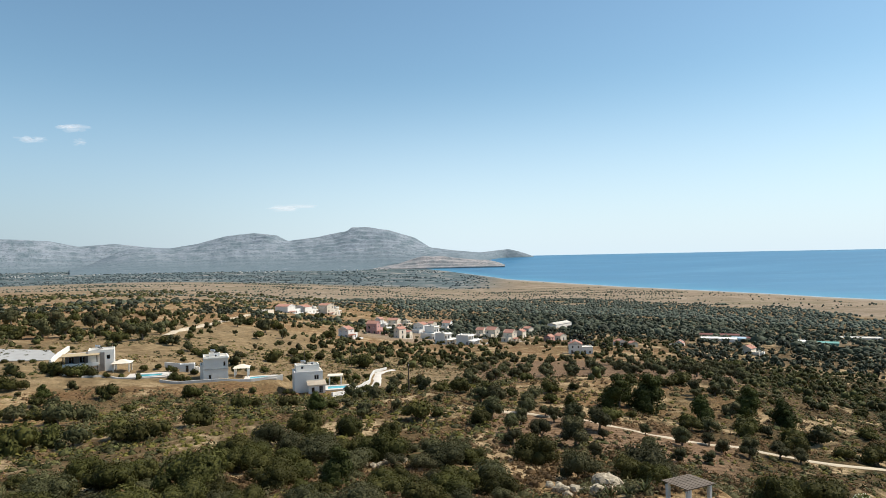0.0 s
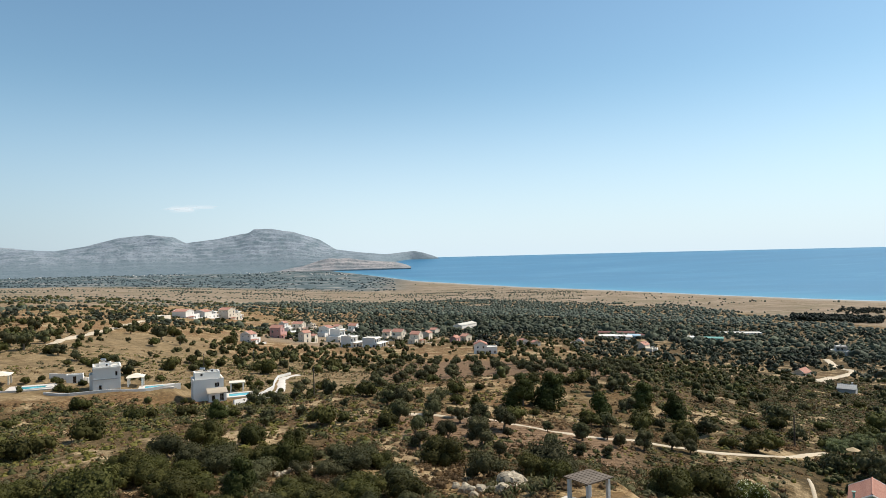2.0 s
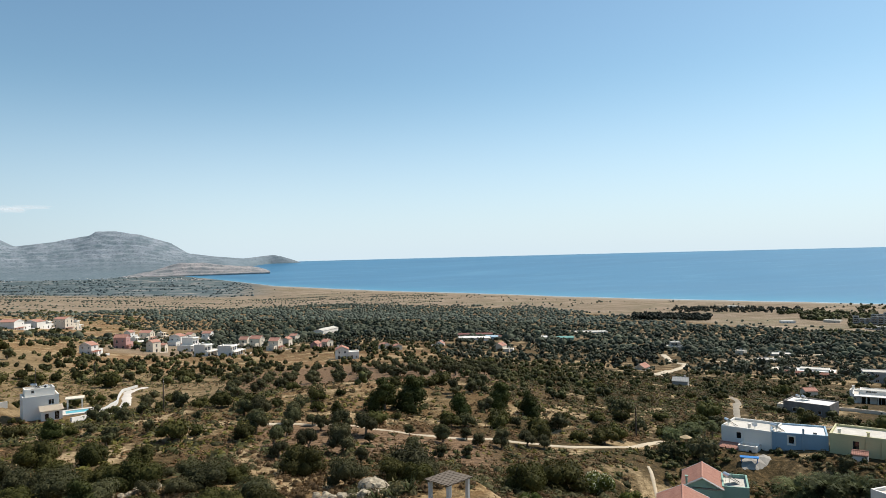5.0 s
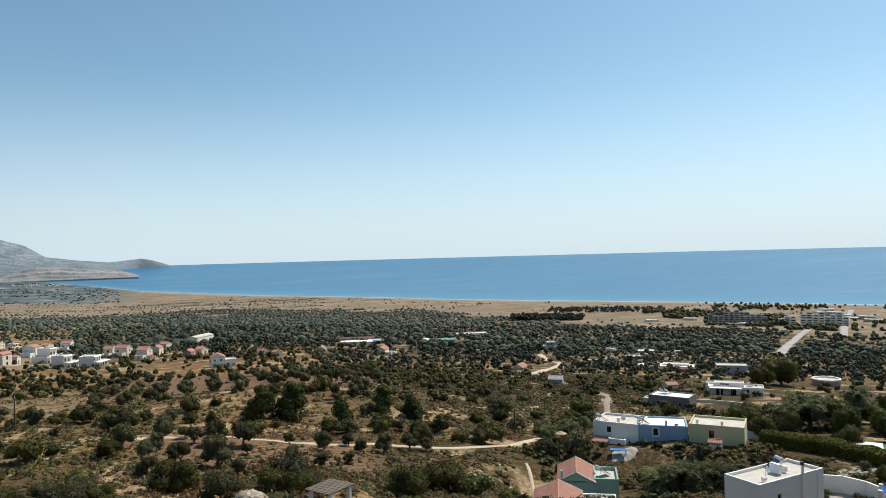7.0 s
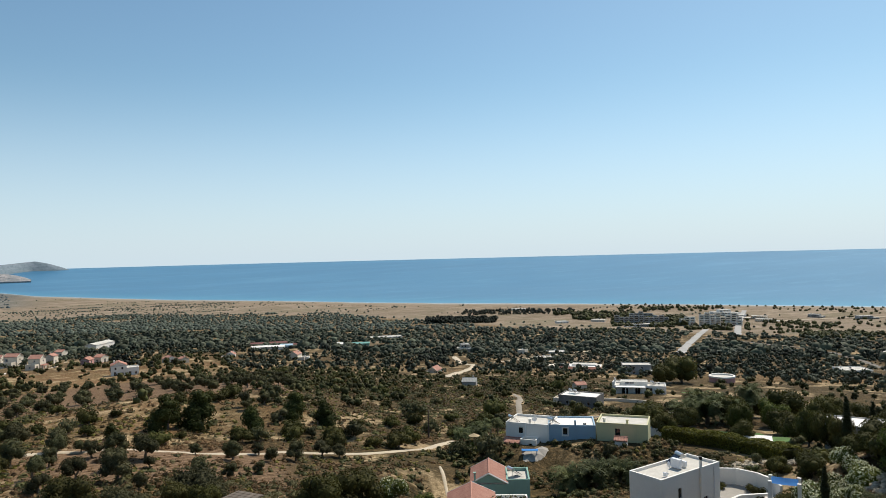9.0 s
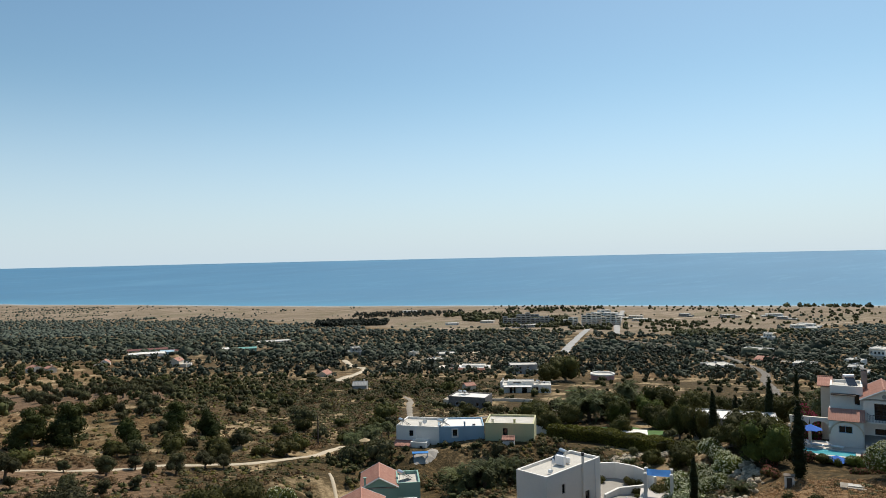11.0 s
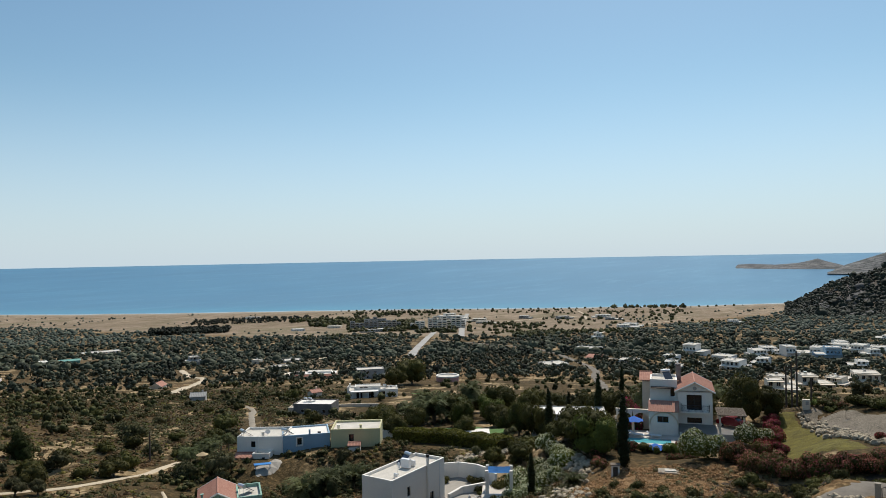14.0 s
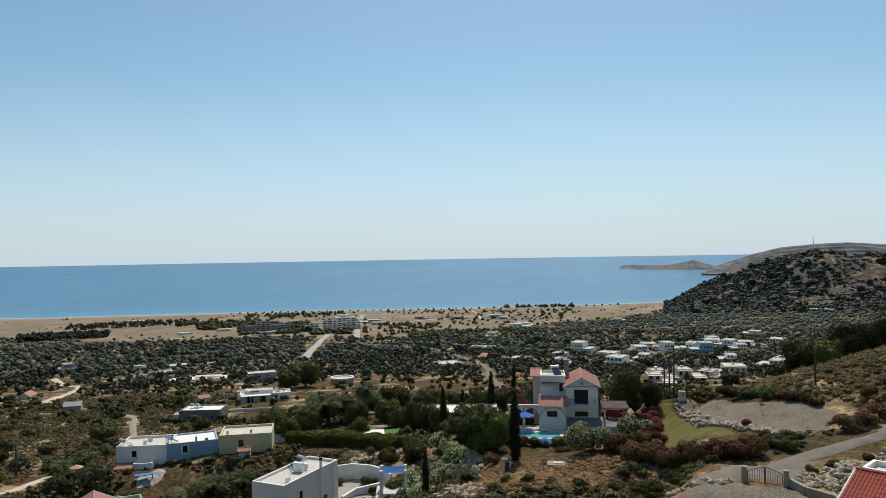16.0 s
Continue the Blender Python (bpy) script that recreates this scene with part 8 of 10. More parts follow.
# small shrubs added to darken the bank, which lies in shade
for k in range(44):
    x, y = rng.uniform(65.5, 73.2), rng.uniform(4.8, 15.5)
    if x > 66 + 0.35 * (y - 4):
        plant("shrub_mid", x, y, rng.uniform(0.9, 1.9), 0.85, label="small dark shrub on the stony bank")
for x, y, s in ((79, 103, 1.7), (81.5, 104.5, 1.5), (84, 105.5, 1.6), (75.5, 101.5, 1.5), (86.5, 106.5, 1.5)):
    palm(x, y, s)
plant("bright", 71.5, 94.5, 3.2, 0.8, label="round light green bush beside the pool terrace")

# ---- well cover and small plinth on the brown bank ----
t = thing("pump_box", 73.8, 27.3, gz(73.8, 27.3), -70, "small white plinth with a dark wooden front", "utility box")
bm = bmesh.new()
box(bm, 0, 0, -0.2, 0.9, 0.8, 1.5, 0, 0.02)
part("body", bm, WHITE, t)
bm = bmesh.new()
box(bm, 0.0, -0.42, 0.05, 0.5, 0.05, 1.15)
part("door", bm, DARKWOOD, t)
bm = bmesh.new()
box(bm, 0, 0, 1.3, 1.05, 0.95, 0.08)
part("lid", bm, WOOD, t)
t = thing("well_cover", 72.7, 21.2, gz(72.7, 21.2), -72, "flat pale concrete well cover in the grass", "cover")
bm = bmesh.new()
box(bm, 0, 0, -0.2, 2.2, 1.6, 0.4, 0, 0.03)
part("slab", bm, GATESTONE, t)
bm = bmesh.new()
box(bm, 0.1, 0, 0.2, 1.1, 0.8, 0.1, 0, 0.02)
part("hatch", bm, ROOFTOP, t)

for x, y, h in ((106.4, 7.6, 2.3), (98.8, 1.8, 2.0)):
    t = thing("sapling", x, y, gz(x, y), 40 * x, "young bare tree planted in the gravel", "sapling", "saplings on the gravel")
    bm = bmesh.new()
    tube(bm, (0, 0, -0.1), (0.03, 0, h * 0.6), 0.035, 0.025, 6)
    for i in range(5):
        a = i * 1.26 + x
        tube(bm, (0.03, 0, h * (0.45 + 0.03 * i)), (0.34 * math.cos(a), 0.34 * math.sin(a), h * (0.78 + 0.05 * i)), 0.016, 0.006, 5)
    part("trunk", bm, BARK, t)
    part("crown", leaf_mesh("crown", *crown(int(x), 60, 0.09, "round", 5, 0), OLIVE), None, t, at=Matrix.Translation((0, 0, h * 0.42)) @ Matrix.Diagonal((1.1, 1.1, h * 0.6, 1)))
t = thing("meter_cabinet", 117.0, 13.4, gz(117.0, 13.4), -80, "pale concrete meter cabinet beside the gravel", "utility box")
bm = bmesh.new()
box(bm, 0, 0, -0.3, 1.05, 0.6, 1.75, 0, 0.03)
part("body", bm, CREAM, t)
bm = bmesh.new()
box(bm, 0.1, -0.32, 0.7, 0.4, 0.06, 0.5, 0, 0.01)
part("meter_door", bm, GREY, t)

# ---- iron gate between stone posts ----
g = thing("iron_gate", 62.9, 1.2, 101.45, -90, "black wrought iron double gate between stone posts", "gate")
for sx in (-1.55, 1.55):
    bm = bmesh.new()
    box(bm, sx, 0, -0.5, 0.40, 0.40, 1.75, 0, 0.03)
    post = part("gate_post", bm, GATESTONE, g)
    bm = bmesh.new()
    box(bm, sx, 0, 1.25, 0.46, 0.46, 0.07, 0, 0.02)
    part("cap", bm, GATESTONE, post)
for side in (-1, 1):
    bm = bmesh.new()
    xs_ = [side * (0.03 + 1.26 * i / 10) for i in range(11)]
    top = lambda x: 1.38 - 0.42 * (abs(x) / 1.3) ** 1.5
    for a, b in zip(xs_, xs_[1:]):
        tube(bm, (a, 0, top(a)), (b, 0, top(b)), 0.025, None, 5)
        tube(bm, (a, 0, 0.1), (b, 0, 0.1), 0.025, None, 5)
    tube(bm, (xs_[0], 0, 0.08), (xs_[0], 0, top(xs_[0])), 0.035, None, 5)
    tube(bm, (xs_[-1], 0, 0.08), (xs_[-1], 0, top(xs_[-1])), 0.035, None, 5)
    leaf = part("gate_leaf", bm, IRON, g)
    for x in xs_[1:-1]:
        bm = bmesh.new()
        tube(bm, (x, 0, 0.1), (x, 0, top(x)), 0.014, None, 5)
        part("bar", bm, IRON, leaf)
wall_line("kerb_wall", [(63.0, -0.6, 101.2), (61.2, -1.7, 101.2), (60.2, -3.6, 101.2), (56, -5, 101.2)], 0.35, 0.75, GATESTONE, "low rendered retaining wall beside the gate")

# ---- power poles with their wires ----
POLES = [(119.6, 14.9, 8.6), (121.0, 15.8, 7.0), (122.5, 16.8, 6.8), (104.5, -4.7, 4.8), (97.2, -12.0, 9.5), (119.0, 12.9, 4.2), (-9.8, 148.6, 6.2), (-36.4, 246.0, 7.6), (-48.6, 225.2, 7.4), (72.2, 109.3, 5.4)]
tops = []
for x, y, h in POLES:
    b = gz(x, y)
    p = thing("power_pole", x, y, b - 0.3, -80, "dark weathered wooden power pole on the slope", "pole", "power poles")
    bm = bmesh.new()
    tube(bm, (0, 0, 0), (0, 0, h + 0.3), 0.15, 0.10, 8)
    part("pole", bm, DARKWOOD, p)
    if h > 6:
        bm = bmesh.new()
        box(bm, 0, 0, h - 0.4, 1.3, 0.1, 0.1)
        arm = part("crossarm", bm, DARKWOOD, p)
        for sx in (-0.5, 0, 0.5):
            bm = bmesh.new()
            tube(bm, (sx, 0, h - 0.3), (sx, 0, h - 0.08), 0.05, 0.04, 8)
            part("insulator", bm, WHITE, arm)
    tops.append(Vector((x, y, b + h - 0.15)))
for a, b in ((0, 4), (0, 3), (3, 4)):
    bm = bmesh.new()
    last = None
    for i in range(15):
        u = i / 14
        q = tops[a].lerp(tops[b], u) - Vector((0, 0, 1.2 * 4 * u * (1 - u) * 0.4))
        if last:
            tube(bm, last, q, 0.018, None, 4)
        last = q
    tagged(part("power_line", bm, IRON, None), "thin dark overhead wire between the poles", "wire")

# ---- timber pergola near the viewpoint ----
p = thing("pergola", 16.75, 50.6, 100.7, 28, "weathered timber pergola on square pale posts", "pergola")
for sx in (-1.05, 1.05):
    for sy in (-0.95, 0.95):
        bm = bmesh.new()
        box(bm, sx, sy, -0.6, 0.26, 0.26, 2.9, 0, 0.015)
        part("post", bm, plain("painted_post", (0.62, 0.6, 0.56), 0.8, 0, 2.0, 0.1) if "painted_post" not in bpy.data.materials else bpy.data.materials["painted_post"], p)
for sy in (-0.95, 0.95):
    bm = bmesh.new()
    box(bm, 0, sy, 2.3, 2.7, 0.14, 0.14)
    part("beam", bm, WOOD, p)
bs = bmesh.new()
box(bs, 0, 0, 0, 0.17, 2.5, 0.04)
bme = bpy.data.meshes.new("board")
bs.to_mesh(bme)
bs.free()
bme.materials.append(WOOD)
for i in range(13):
    part("board", bme, None, p, at=pose(-1.3 + 0.2166 * i, 0, 2.44 + 0.01 * (i % 2)))
bm = bmesh.new()
box(bm, 0, 0, -0.5, 3.4, 3.0, 0.5)
part("floor_slab", bm, PAVING, p)
# agaves and fence slats near it
for x, y, s in ((13.2, 53.6, 1.0), (14.6, 54.2, 1.1), (15.2, 55.6, 0.9), (12.0, 54.8, 1.0), (11.2, 52.8, 0.8)):
    a = thing("agave", x, y, gz(x, y), rng.uniform(0, 360), "grey-green agave rosette on stony ground", "agave", "agaves")
    for k in range(14):
        an, up = k * 2.4, 0.35 + 0.05 * k
        d = Vector((math.cos(an), math.sin(an), 0))
        q = Vector((-d.y, d.x, 0)) * 0.07 * s
        bm = bmesh.new()
        b0, m0, t0 = Vector((0, 0, 0.05)), d * 0.45 * s + Vector((0, 0, up * 0.6 * s)), d * 0.8 * s + Vector((0, 0, up * 1.05 * s))
        vs = [bm.verts.new(v) for v in (b0 - q, b0 + q, m0 + q, t0, m0 - q)]
        bm.faces.new(vs)
        bmesh.ops.solidify(bm, geom=bm.faces[:], thickness=0.03)
        part("leaf", bm, PALM, a)

# ---- tiled house at the corner of the court ----
A, B = Vector((49.66, -3.95, 107.0)), Vector((46.27, -2.56, 105.9))
d = (A - B)
turn = math.degrees(math.atan2(d.y, d.x)) - 90
ob = house("tiled_house", *(A + (Matrix.Rotation(radians(turn), 3, "Z") @ Vector((4.6, 0, 0)))).xy, 102.0, turn, "house with a red ridged tile roof and white verges")
block(ob, -4.3, 4.3, -3.6, 3.6, 0, 3.55, WHITE, {"S": [(-2, 0.9, 1.0, 1.2), (2, 0.9, 1.0, 1.2)]}, parapet=0)
REDTILE = tile_material()
REDTILE.name = "red_roof_tiles"
for n_ in REDTILE.node_tree.nodes:
    if n_.type == "VALTORGB":
        n_.color_ramp.elements[0].color, n_.color_ramp.elements[1].color = (0.22, 0.045, 0.03, 1), (0.36, 0.085, 0.055, 1)
gable(ob, -4.3, 4.3, -3.6, 3.6, 3.7, 1.25, "x", 0.3, REDTILE, WHITE, 0.2, WHITE, 20)
block(house("white_annex", 54.4, -7.2, 101.8, turn, "white annex wall behind the tiled house", "outbuilding"), -2.2, 2.2, -1.2, 1.2, 0, 4.2, WHITE)

# ---- single houses in the valley ----
ob = house("stone_house", 148, 143.5, gz(148, 143.5) - 0.3, -64, "dark stone house with a pale flat roof")
block(ob, -5.6, 5.6, -3.6, 3.6, 0, 3.9, STONE, {"S": [(1.0, 0.2, 1.0, 2.1), (3.2, 1.3, 0.9, 1.0), (-3.0, 1.3, 0.9, 1.0)]}, parapet=0.3, roof=WHITE)
solar_heater(ob, -3.0, 1.0, 3.6, 140)
solar_heater(ob, -1.6, 1.0, 3.6, 140)
block(ob, -7.6, -5.6, -2.5, 1.0, 0, 2.6, CREAM)
wall_line("yard_wall", [(156, 146, gz(156, 146)), (161, 141, gz(161, 141)), (165, 134, gz(165, 134))], 0.3, 0.9, CREAM, "low pale yard wall beside the stone house")

ob = house("modern_house", 194, 160, gz(194, 160) - 0.3, -50, "modern white flat-roofed house with terraces")
block(ob, -8.5, 8.5, -3.5, 3.5, 0, 3.3, WHITE, {"S": [(-5, 0.4, 2.2, 2.2), (-1, 0.4, 2.2, 2.2), (3, 0.4, 2.2, 2.2), (6.4, 1.0, 1.2, 1.2)]}, parapet=0.4)
block(ob, -6.5, 2.5, -1.0, 3.4, 2.9, 1.3, WHITE, {"S": [(-1.5, 0.5, 3.0, 0.6)]}, parapet=0.2)
for sx in (-7.8, -4.8, -1.8, 1.2):
    bm = bmesh.new()
    box(bm, sx, -5.6, 0, 0.25, 0.25, 3.0)
    part("post", bm, WHITE, ob)
bm = bmesh.new()
box(bm, -3.2, -4.7, 3.0, 9.8, 2.4, 0.18)
part("veranda_roof", bm, WHITE, ob)
solar_heater(ob, 4.4, 1.2, 2.95, 140)
aircon(ob, 6.4, 1.2, 2.95)
drape("green_patch", [(206, 148), (214, 146), (216, 152), (209, 156)], GRASS, "small watered lawn beside the white house", "lawn")

ob = house("long_house", 282, 274, gz(282, 274) - 0.3, -52, "long low house with a white terrace roof and pink eaves")
block(ob, -12, 12, -5, 5, 0, 3.2, CREAM, {"S": [(-9 + 3.6 * i, 0.4, 1.8, 2.1) for i in range(6)]}, parapet=0.2, roof=WHITE)
bm = bmesh.new()
for x0, x1 in ((-12.6, 12.6),):
    bm.faces.new([bm.verts.new(p) for p in ((x0, -7.4, 2.2), (x1, -7.4, 2.2), (x1, -4.9, 3.1), (x0, -4.9, 3.1))])
bmesh.ops.solidify(bm, geom=bm.faces[:], thickness=0.15)
part("eaves", bm, TILES, ob)
block(ob, -4, 9, -1, 4.9, 2.9, 0.9, WHITE, parapet=0.1)
bm = bmesh.new()
bmesh.ops.create_cone(bm, cap_ends=True, segments=20, radius1=5, radius2=5, depth=3.0, matrix=pose(-12, 0, 1.5))
part("round_end", bm, CREAM, ob)

ob = house("pale_house", 280, 233, gz(280, 233) - 0.3, -44, "pale grey two-storey flat-roofed house")
block(ob, -7, 7, -4, 4, 0, 5.6, GREY, {"S": [(-4.6, 0.6, 1.4, 2.0), (-1.4, 1.0, 1.4, 1.3), (2.4, 1.0, 1.4, 1.3), (-4.6, 3.5, 1.2, 1.2), (-1.4, 3.5, 1.2, 1.2), (2.4, 3.5, 1.2, 1.2)]}, parapet=0.3)
block(ob, 1.0, 7.2, -5.5, -4.01, 0, 3.0, WHITE, {"S": [(0, 0.5, 2.4, 2.0)]})

ob = thing("round_building", 268, 177, gz(268, 177) - 0.3, 0, "round pink building with a white rim", "building")
bm = bmesh.new()
bmesh.ops.create_cone(bm, cap_ends=False, segments=36, radius1=5.2, radius2=5.2, depth=2.6, matrix=pose(0, 0, 1.0))
part("wall", bm, PINK, ob)
bm = bmesh.new()
for ring_r, z0, z1 in ((5.35, 2.3, 2.9), (4.6, 2.3, 2.9)):
    bmesh.ops.create_cone(bm, cap_ends=False, segments=36, radius1=ring_r, radius2=ring_r, depth=z1 - z0, matrix=pose(0, 0, (z0 + z1) / 2))
for i in range(36):
    q = [i * math.pi / 18, (i + 1) * math.pi / 18]
    bm.faces.new([bm.verts.new((k * math.cos(a), k * math.sin(a), 2.9)) for k, a in ((4.6, q[0]), (5.35, q[0]), (5.35, q[1]), (4.6, q[1]))])
part("rim", bm, WHITE, ob)
bm = bmesh.new()
bmesh.ops.create_cone(bm, cap_ends=True, segments=36, radius1=4.62, radius2=4.62, depth=0.3, matrix=pose(0, 0, 2.2))
part("roof", bm, ROOFTOP, ob)

# white stone-edged house behind the cypresses
ob = house("white_house", 118, 52, gz(118, 52) - 0.3, -66, "low white house with a pale hipped roof behind cypresses")
block(ob, -6.5, 6.5, -3.5, 3.5, 0, 4.2, GREY, {"S": [(-3, 0.9, 1.2, 1.2), (2.5, 0.9, 1.2, 1.2)]}, parapet=0.15, roof=WHITE)

# the long red-roofed sheds of the nursery, its white sheds and its green net house
for x, y, w, turn, d_, mat, label in ((222, 589, 34, -22, 3.5, DULLRED, "long low shed with a faded red roof"), (245, 579, 17, -22, 3.5, DULLRED, "low shed with a faded red roof"), (206, 531, 16, -30, 4, WHITE, "low white shed beside the nursery"), (190, 520, 12, -10, 3, WHITE, "low white shed beside the nursery"), (222, 545, 10, -25, 3, PALEBLUE, "small pale shed beside the nursery"), (300, 600, 10, -28, 4, WHITE, "white pitched shed among the olives"), (318, 606, 26, -28, 5, NET, "green net house among the olives")):
    ob = house("nursery_shed", x, y, gz(x, y) - 0.3, turn, label, "shed", "nursery sheds")
    block(ob, -w / 2, w / 2, -d_, d_, 0, 2.4, CREAM if mat is DULLRED else mat, {"S": [(-w / 2 + 3 + 5 * i, 0.9, 2.0, 1.0) for i in range(int(w / 5) - 1)]}, parapet=0)
    gable(ob, -w / 2, w / 2, -d_, d_, 2.54, 0.8, "x", 0.4, mat, CREAM, 0.8)

# white specks of the far villages under the mountain
r1 = random.Random(4)
bm = bmesh.new()
for a0, a1, ra, n in ((-33, -29.5, 3800, 34), (-28, -22, 3850, 26), (-17.5, -13.5, 3700, 24), (-10, -6, 3700, 16), (-4, -1, 3450, 16)):
    for i in range(n):
        a, q = radians(r1.uniform(a0, a1)), ra + r1.uniform(-90, 160)
        x, y = q * math.sin(a), q * math.cos(a)
        box(bm, x, y, gz(x, y) - 2, r1.uniform(4, 9), r1.uniform(4, 9), r1.uniform(2, 4) + 3, r1.uniform(0, 90))
tagged(part("far_village", bm, WEATHERED, None), "white houses of far villages at the mountain foot", "village", kind="stuff")

# ---- small boats out at sea, and the mast on the headland ----
for az_, q, turn in ((60.2, 3700, 80), (64.5, 3450, 100), (88.0, 2550, 20)):
    x, y = q * math.sin(radians(az_)), q * math.cos(radians(az_))
    b = thing("motor_boat", x, y, float(sea_level(q)) - 0.4, turn, "small dark motor boat far out on the sea", "boat", "boats at sea")
    bm = bmesh.new()
    n = [(-6, 1.6), (2, 2.0), (5.5, 1.1), (7.5, 0)]
    rim = [(u, v) for u, v in n] + [(u, -v) for u, v in n[-2::-1]]
    lo, hi = [bm.verts.new((u * 0.9, v * 0.7, 0)) for u, v in rim], [bm.verts.new((u, v, 1.7)) for u, v in rim]
    bm.faces.new(hi)
    bm.faces.new(lo[::-1])
    for i in range(len(rim)):
        j = (i + 1) % len(rim)
        bm.faces.new((lo[i], lo[j], hi[j], hi[i]))
    part("hull", bm, DARKWOOD, b)
    bm = bmesh.new()
    box(bm, -1.2, 0, 1.7, 4.2, 2.2, 1.9, 0, 0.2)
    part("cabin", bm, PALEFRAME, b)
x, y = 3420 * math.sin(radians(93.0)), 3420 * math.cos(radians(93.0))
mast = thing("antenna_mast", x, y, 120 + 3420 * math.tan(radians(0.40)) - 3, 0, "thin lattice antenna mast on the headland", "mast")
bm = bmesh.new()
tube(bm, (0, 0, 0), (0, 0, 34), 1.5, 0.6, 6)
part("tower", bm, GREY, mast)
bm = bmesh.new()
tube(bm, (0, 0, 33), (0, 0, 44), 0.35, 0.2, 5)
part("aerial", bm, STEEL, mast)

# ---- small fair-weather clouds ----
def cloud(az, el, dist, w, h, seed):
    r = np.random.RandomState(seed)
    a, e = radians(az), radians(el)
    x, y, z = dist * math.sin(a), dist * math.cos(a), 120 + dist * math.tan(e)
    VV, FF, at = [], [], 0
    for i in range(14):
        V, F = lump(400 + seed * 30 + i, 2)
        F = F[V[F].mean(1)[:, 1] < 0]
        u = r.uniform(-0.5, 0.5)
        s = h * r.uniform(0.5, 1.0) * (1 - 1.5 * u * u)
        V = V * np.array([w * r.uniform(0.25, 0.5), s, s * 0.55]) + np.array([u * w * 0.8, i * 12.0, r.normal(0, h * 0.1) + 0.15 * u * h])
        VV.append(V)
        FF.append(F + at)
        at += len(V)
    ob = new("cloud", mesh_np("cloud", np.concatenate(VV), np.concatenate(FF), CLOUD, True))
    ob.matrix_world = pose(x, y, z, 0, 0, -az)
    return tagged(ob, "small thin white fair-weather cloud", "cloud", kind="structure")


CLOUD = bpy.data.materials.new("cloud")
CLOUD.use_nodes = True
_n = CLOUD.node_tree
_n.nodes.remove(_n.nodes["Principled BSDF"])
# emission gives the clouds the white that sunlight would give them
_t, _d, _m = _n.nodes.new("ShaderNodeBsdfTransparent"), _n.nodes.new("ShaderNodeEmission"), _n.nodes.new("ShaderNodeMixShader")
_d.inputs["Color"].default_value = (0.90, 0.90, 0.92, 1)
_m.inputs[0].default_value = 0.12
_n.links.new(_t.outputs[0], _m.inputs[1])
_n.links.new(_d.outputs[0], _m.inputs[2])
_n.links.new(_m.outputs[0], _n.nodes["Material Output"].inputs["Surface"])
cloud(-31.4, 8.82, 4300, 150, 42, 1)
cloud(-28.7, 9.87, 4300, 170, 56, 2)
cloud(-28.2, 8.82, 4300, 60, 28, 3)
cloud(-13.1, 4.01, 4300, 260, 50, 4)

# ---- the planting of the slopes, groves and plain ----
LINES = [p for p, *_ in ROADS.values()]
CLEAR = [(92, 1, 11), (55, 3, 8), (149, 145, 8), (194, 160, 11), (280, 272, 14), (280, 233, 10), (266, 176, 7), (123, 73, 9), (52, 69, 6), (48, -6, 7), (78, 50, 7), (76, 82, 4.5), (-131, 213, 12), (-82, 187, 9), (-52, 188, 6), (-30, 186, 7), (-97.6, 191.5, 12), (-64.7, 187.1, 12), (-38.3, 181, 12), (61.5, 76, 6), (69, 52, 7), (17, 51.2, 2.4), (64, 1.4, 9), (81, 91, 5), (87, 86, 5), (92, 80, 5.5), (98, 24, 14)]
for x, y, w in SHRUBS_WEST:
    w *= 0.9
    spread = [(x, y, w)] if w < 6.2 else [(x - 0.26 * w, y + 0.1 * w, w * 0.5), (x + 0.24 * w, y + 0.16 * w, w * 0.46), (x + 0.02 * w, y - 0.16 * w, w * 0.56)]
    for px, py, pw in spread:
        plant("scrub_oak" if rng.rand() < 0.35 else "shrub", px, py, pw, 1.0)
for x, y, w in SHRUBS_MID:
    plant("scrub_oak" if rng.rand() < 0.4 else "shrub", x, y, w * 0.84, 1.0)
for x, y, w in PINES:
    if x > 150:
        plant("broad", x, y, w, 0.95, label="large round dark green tree in the valley")
    else:
        plant("pine", x, y, w * 0.78, 0.85)
for x, y, w in OLIVES:
    plant("olive", x, y, w * 1.05, 1.0)
# a belt of dense bushes along the foot of the near slope
for _ in range(150):
    q, a = rng.uniform(46, 80), radians(rng.uniform(-36, 4))
    x, y, w = q * math.sin(a), q * math.cos(a), rng.uniform(1.8, 4.6)
    if all((x - u) ** 2 + (y - v) ** 2 > (s + w * 0.22) ** 2 for u, v, s in TAKEN):
        plant("scrub_oak" if rng.rand() < 0.4 else "shrub", x, y, w, 0.85)
# the hedge before the stone villa
for x, y, w in ((-98, 180.5, 5.0), (-101.5, 182, 5.2), (-105, 183.5, 5.4), (-94.5, 180, 4.2), (-109, 186, 5.0), (-112, 189, 4.0), (-91, 181, 2.4), (-72, 181.5, 3.6), (-70, 180.5, 2.6), (-74.5, 183, 3.4)):
    plant("shrub", x, y, w, 1.0, label="dark hedge shrub below the villa terrace")


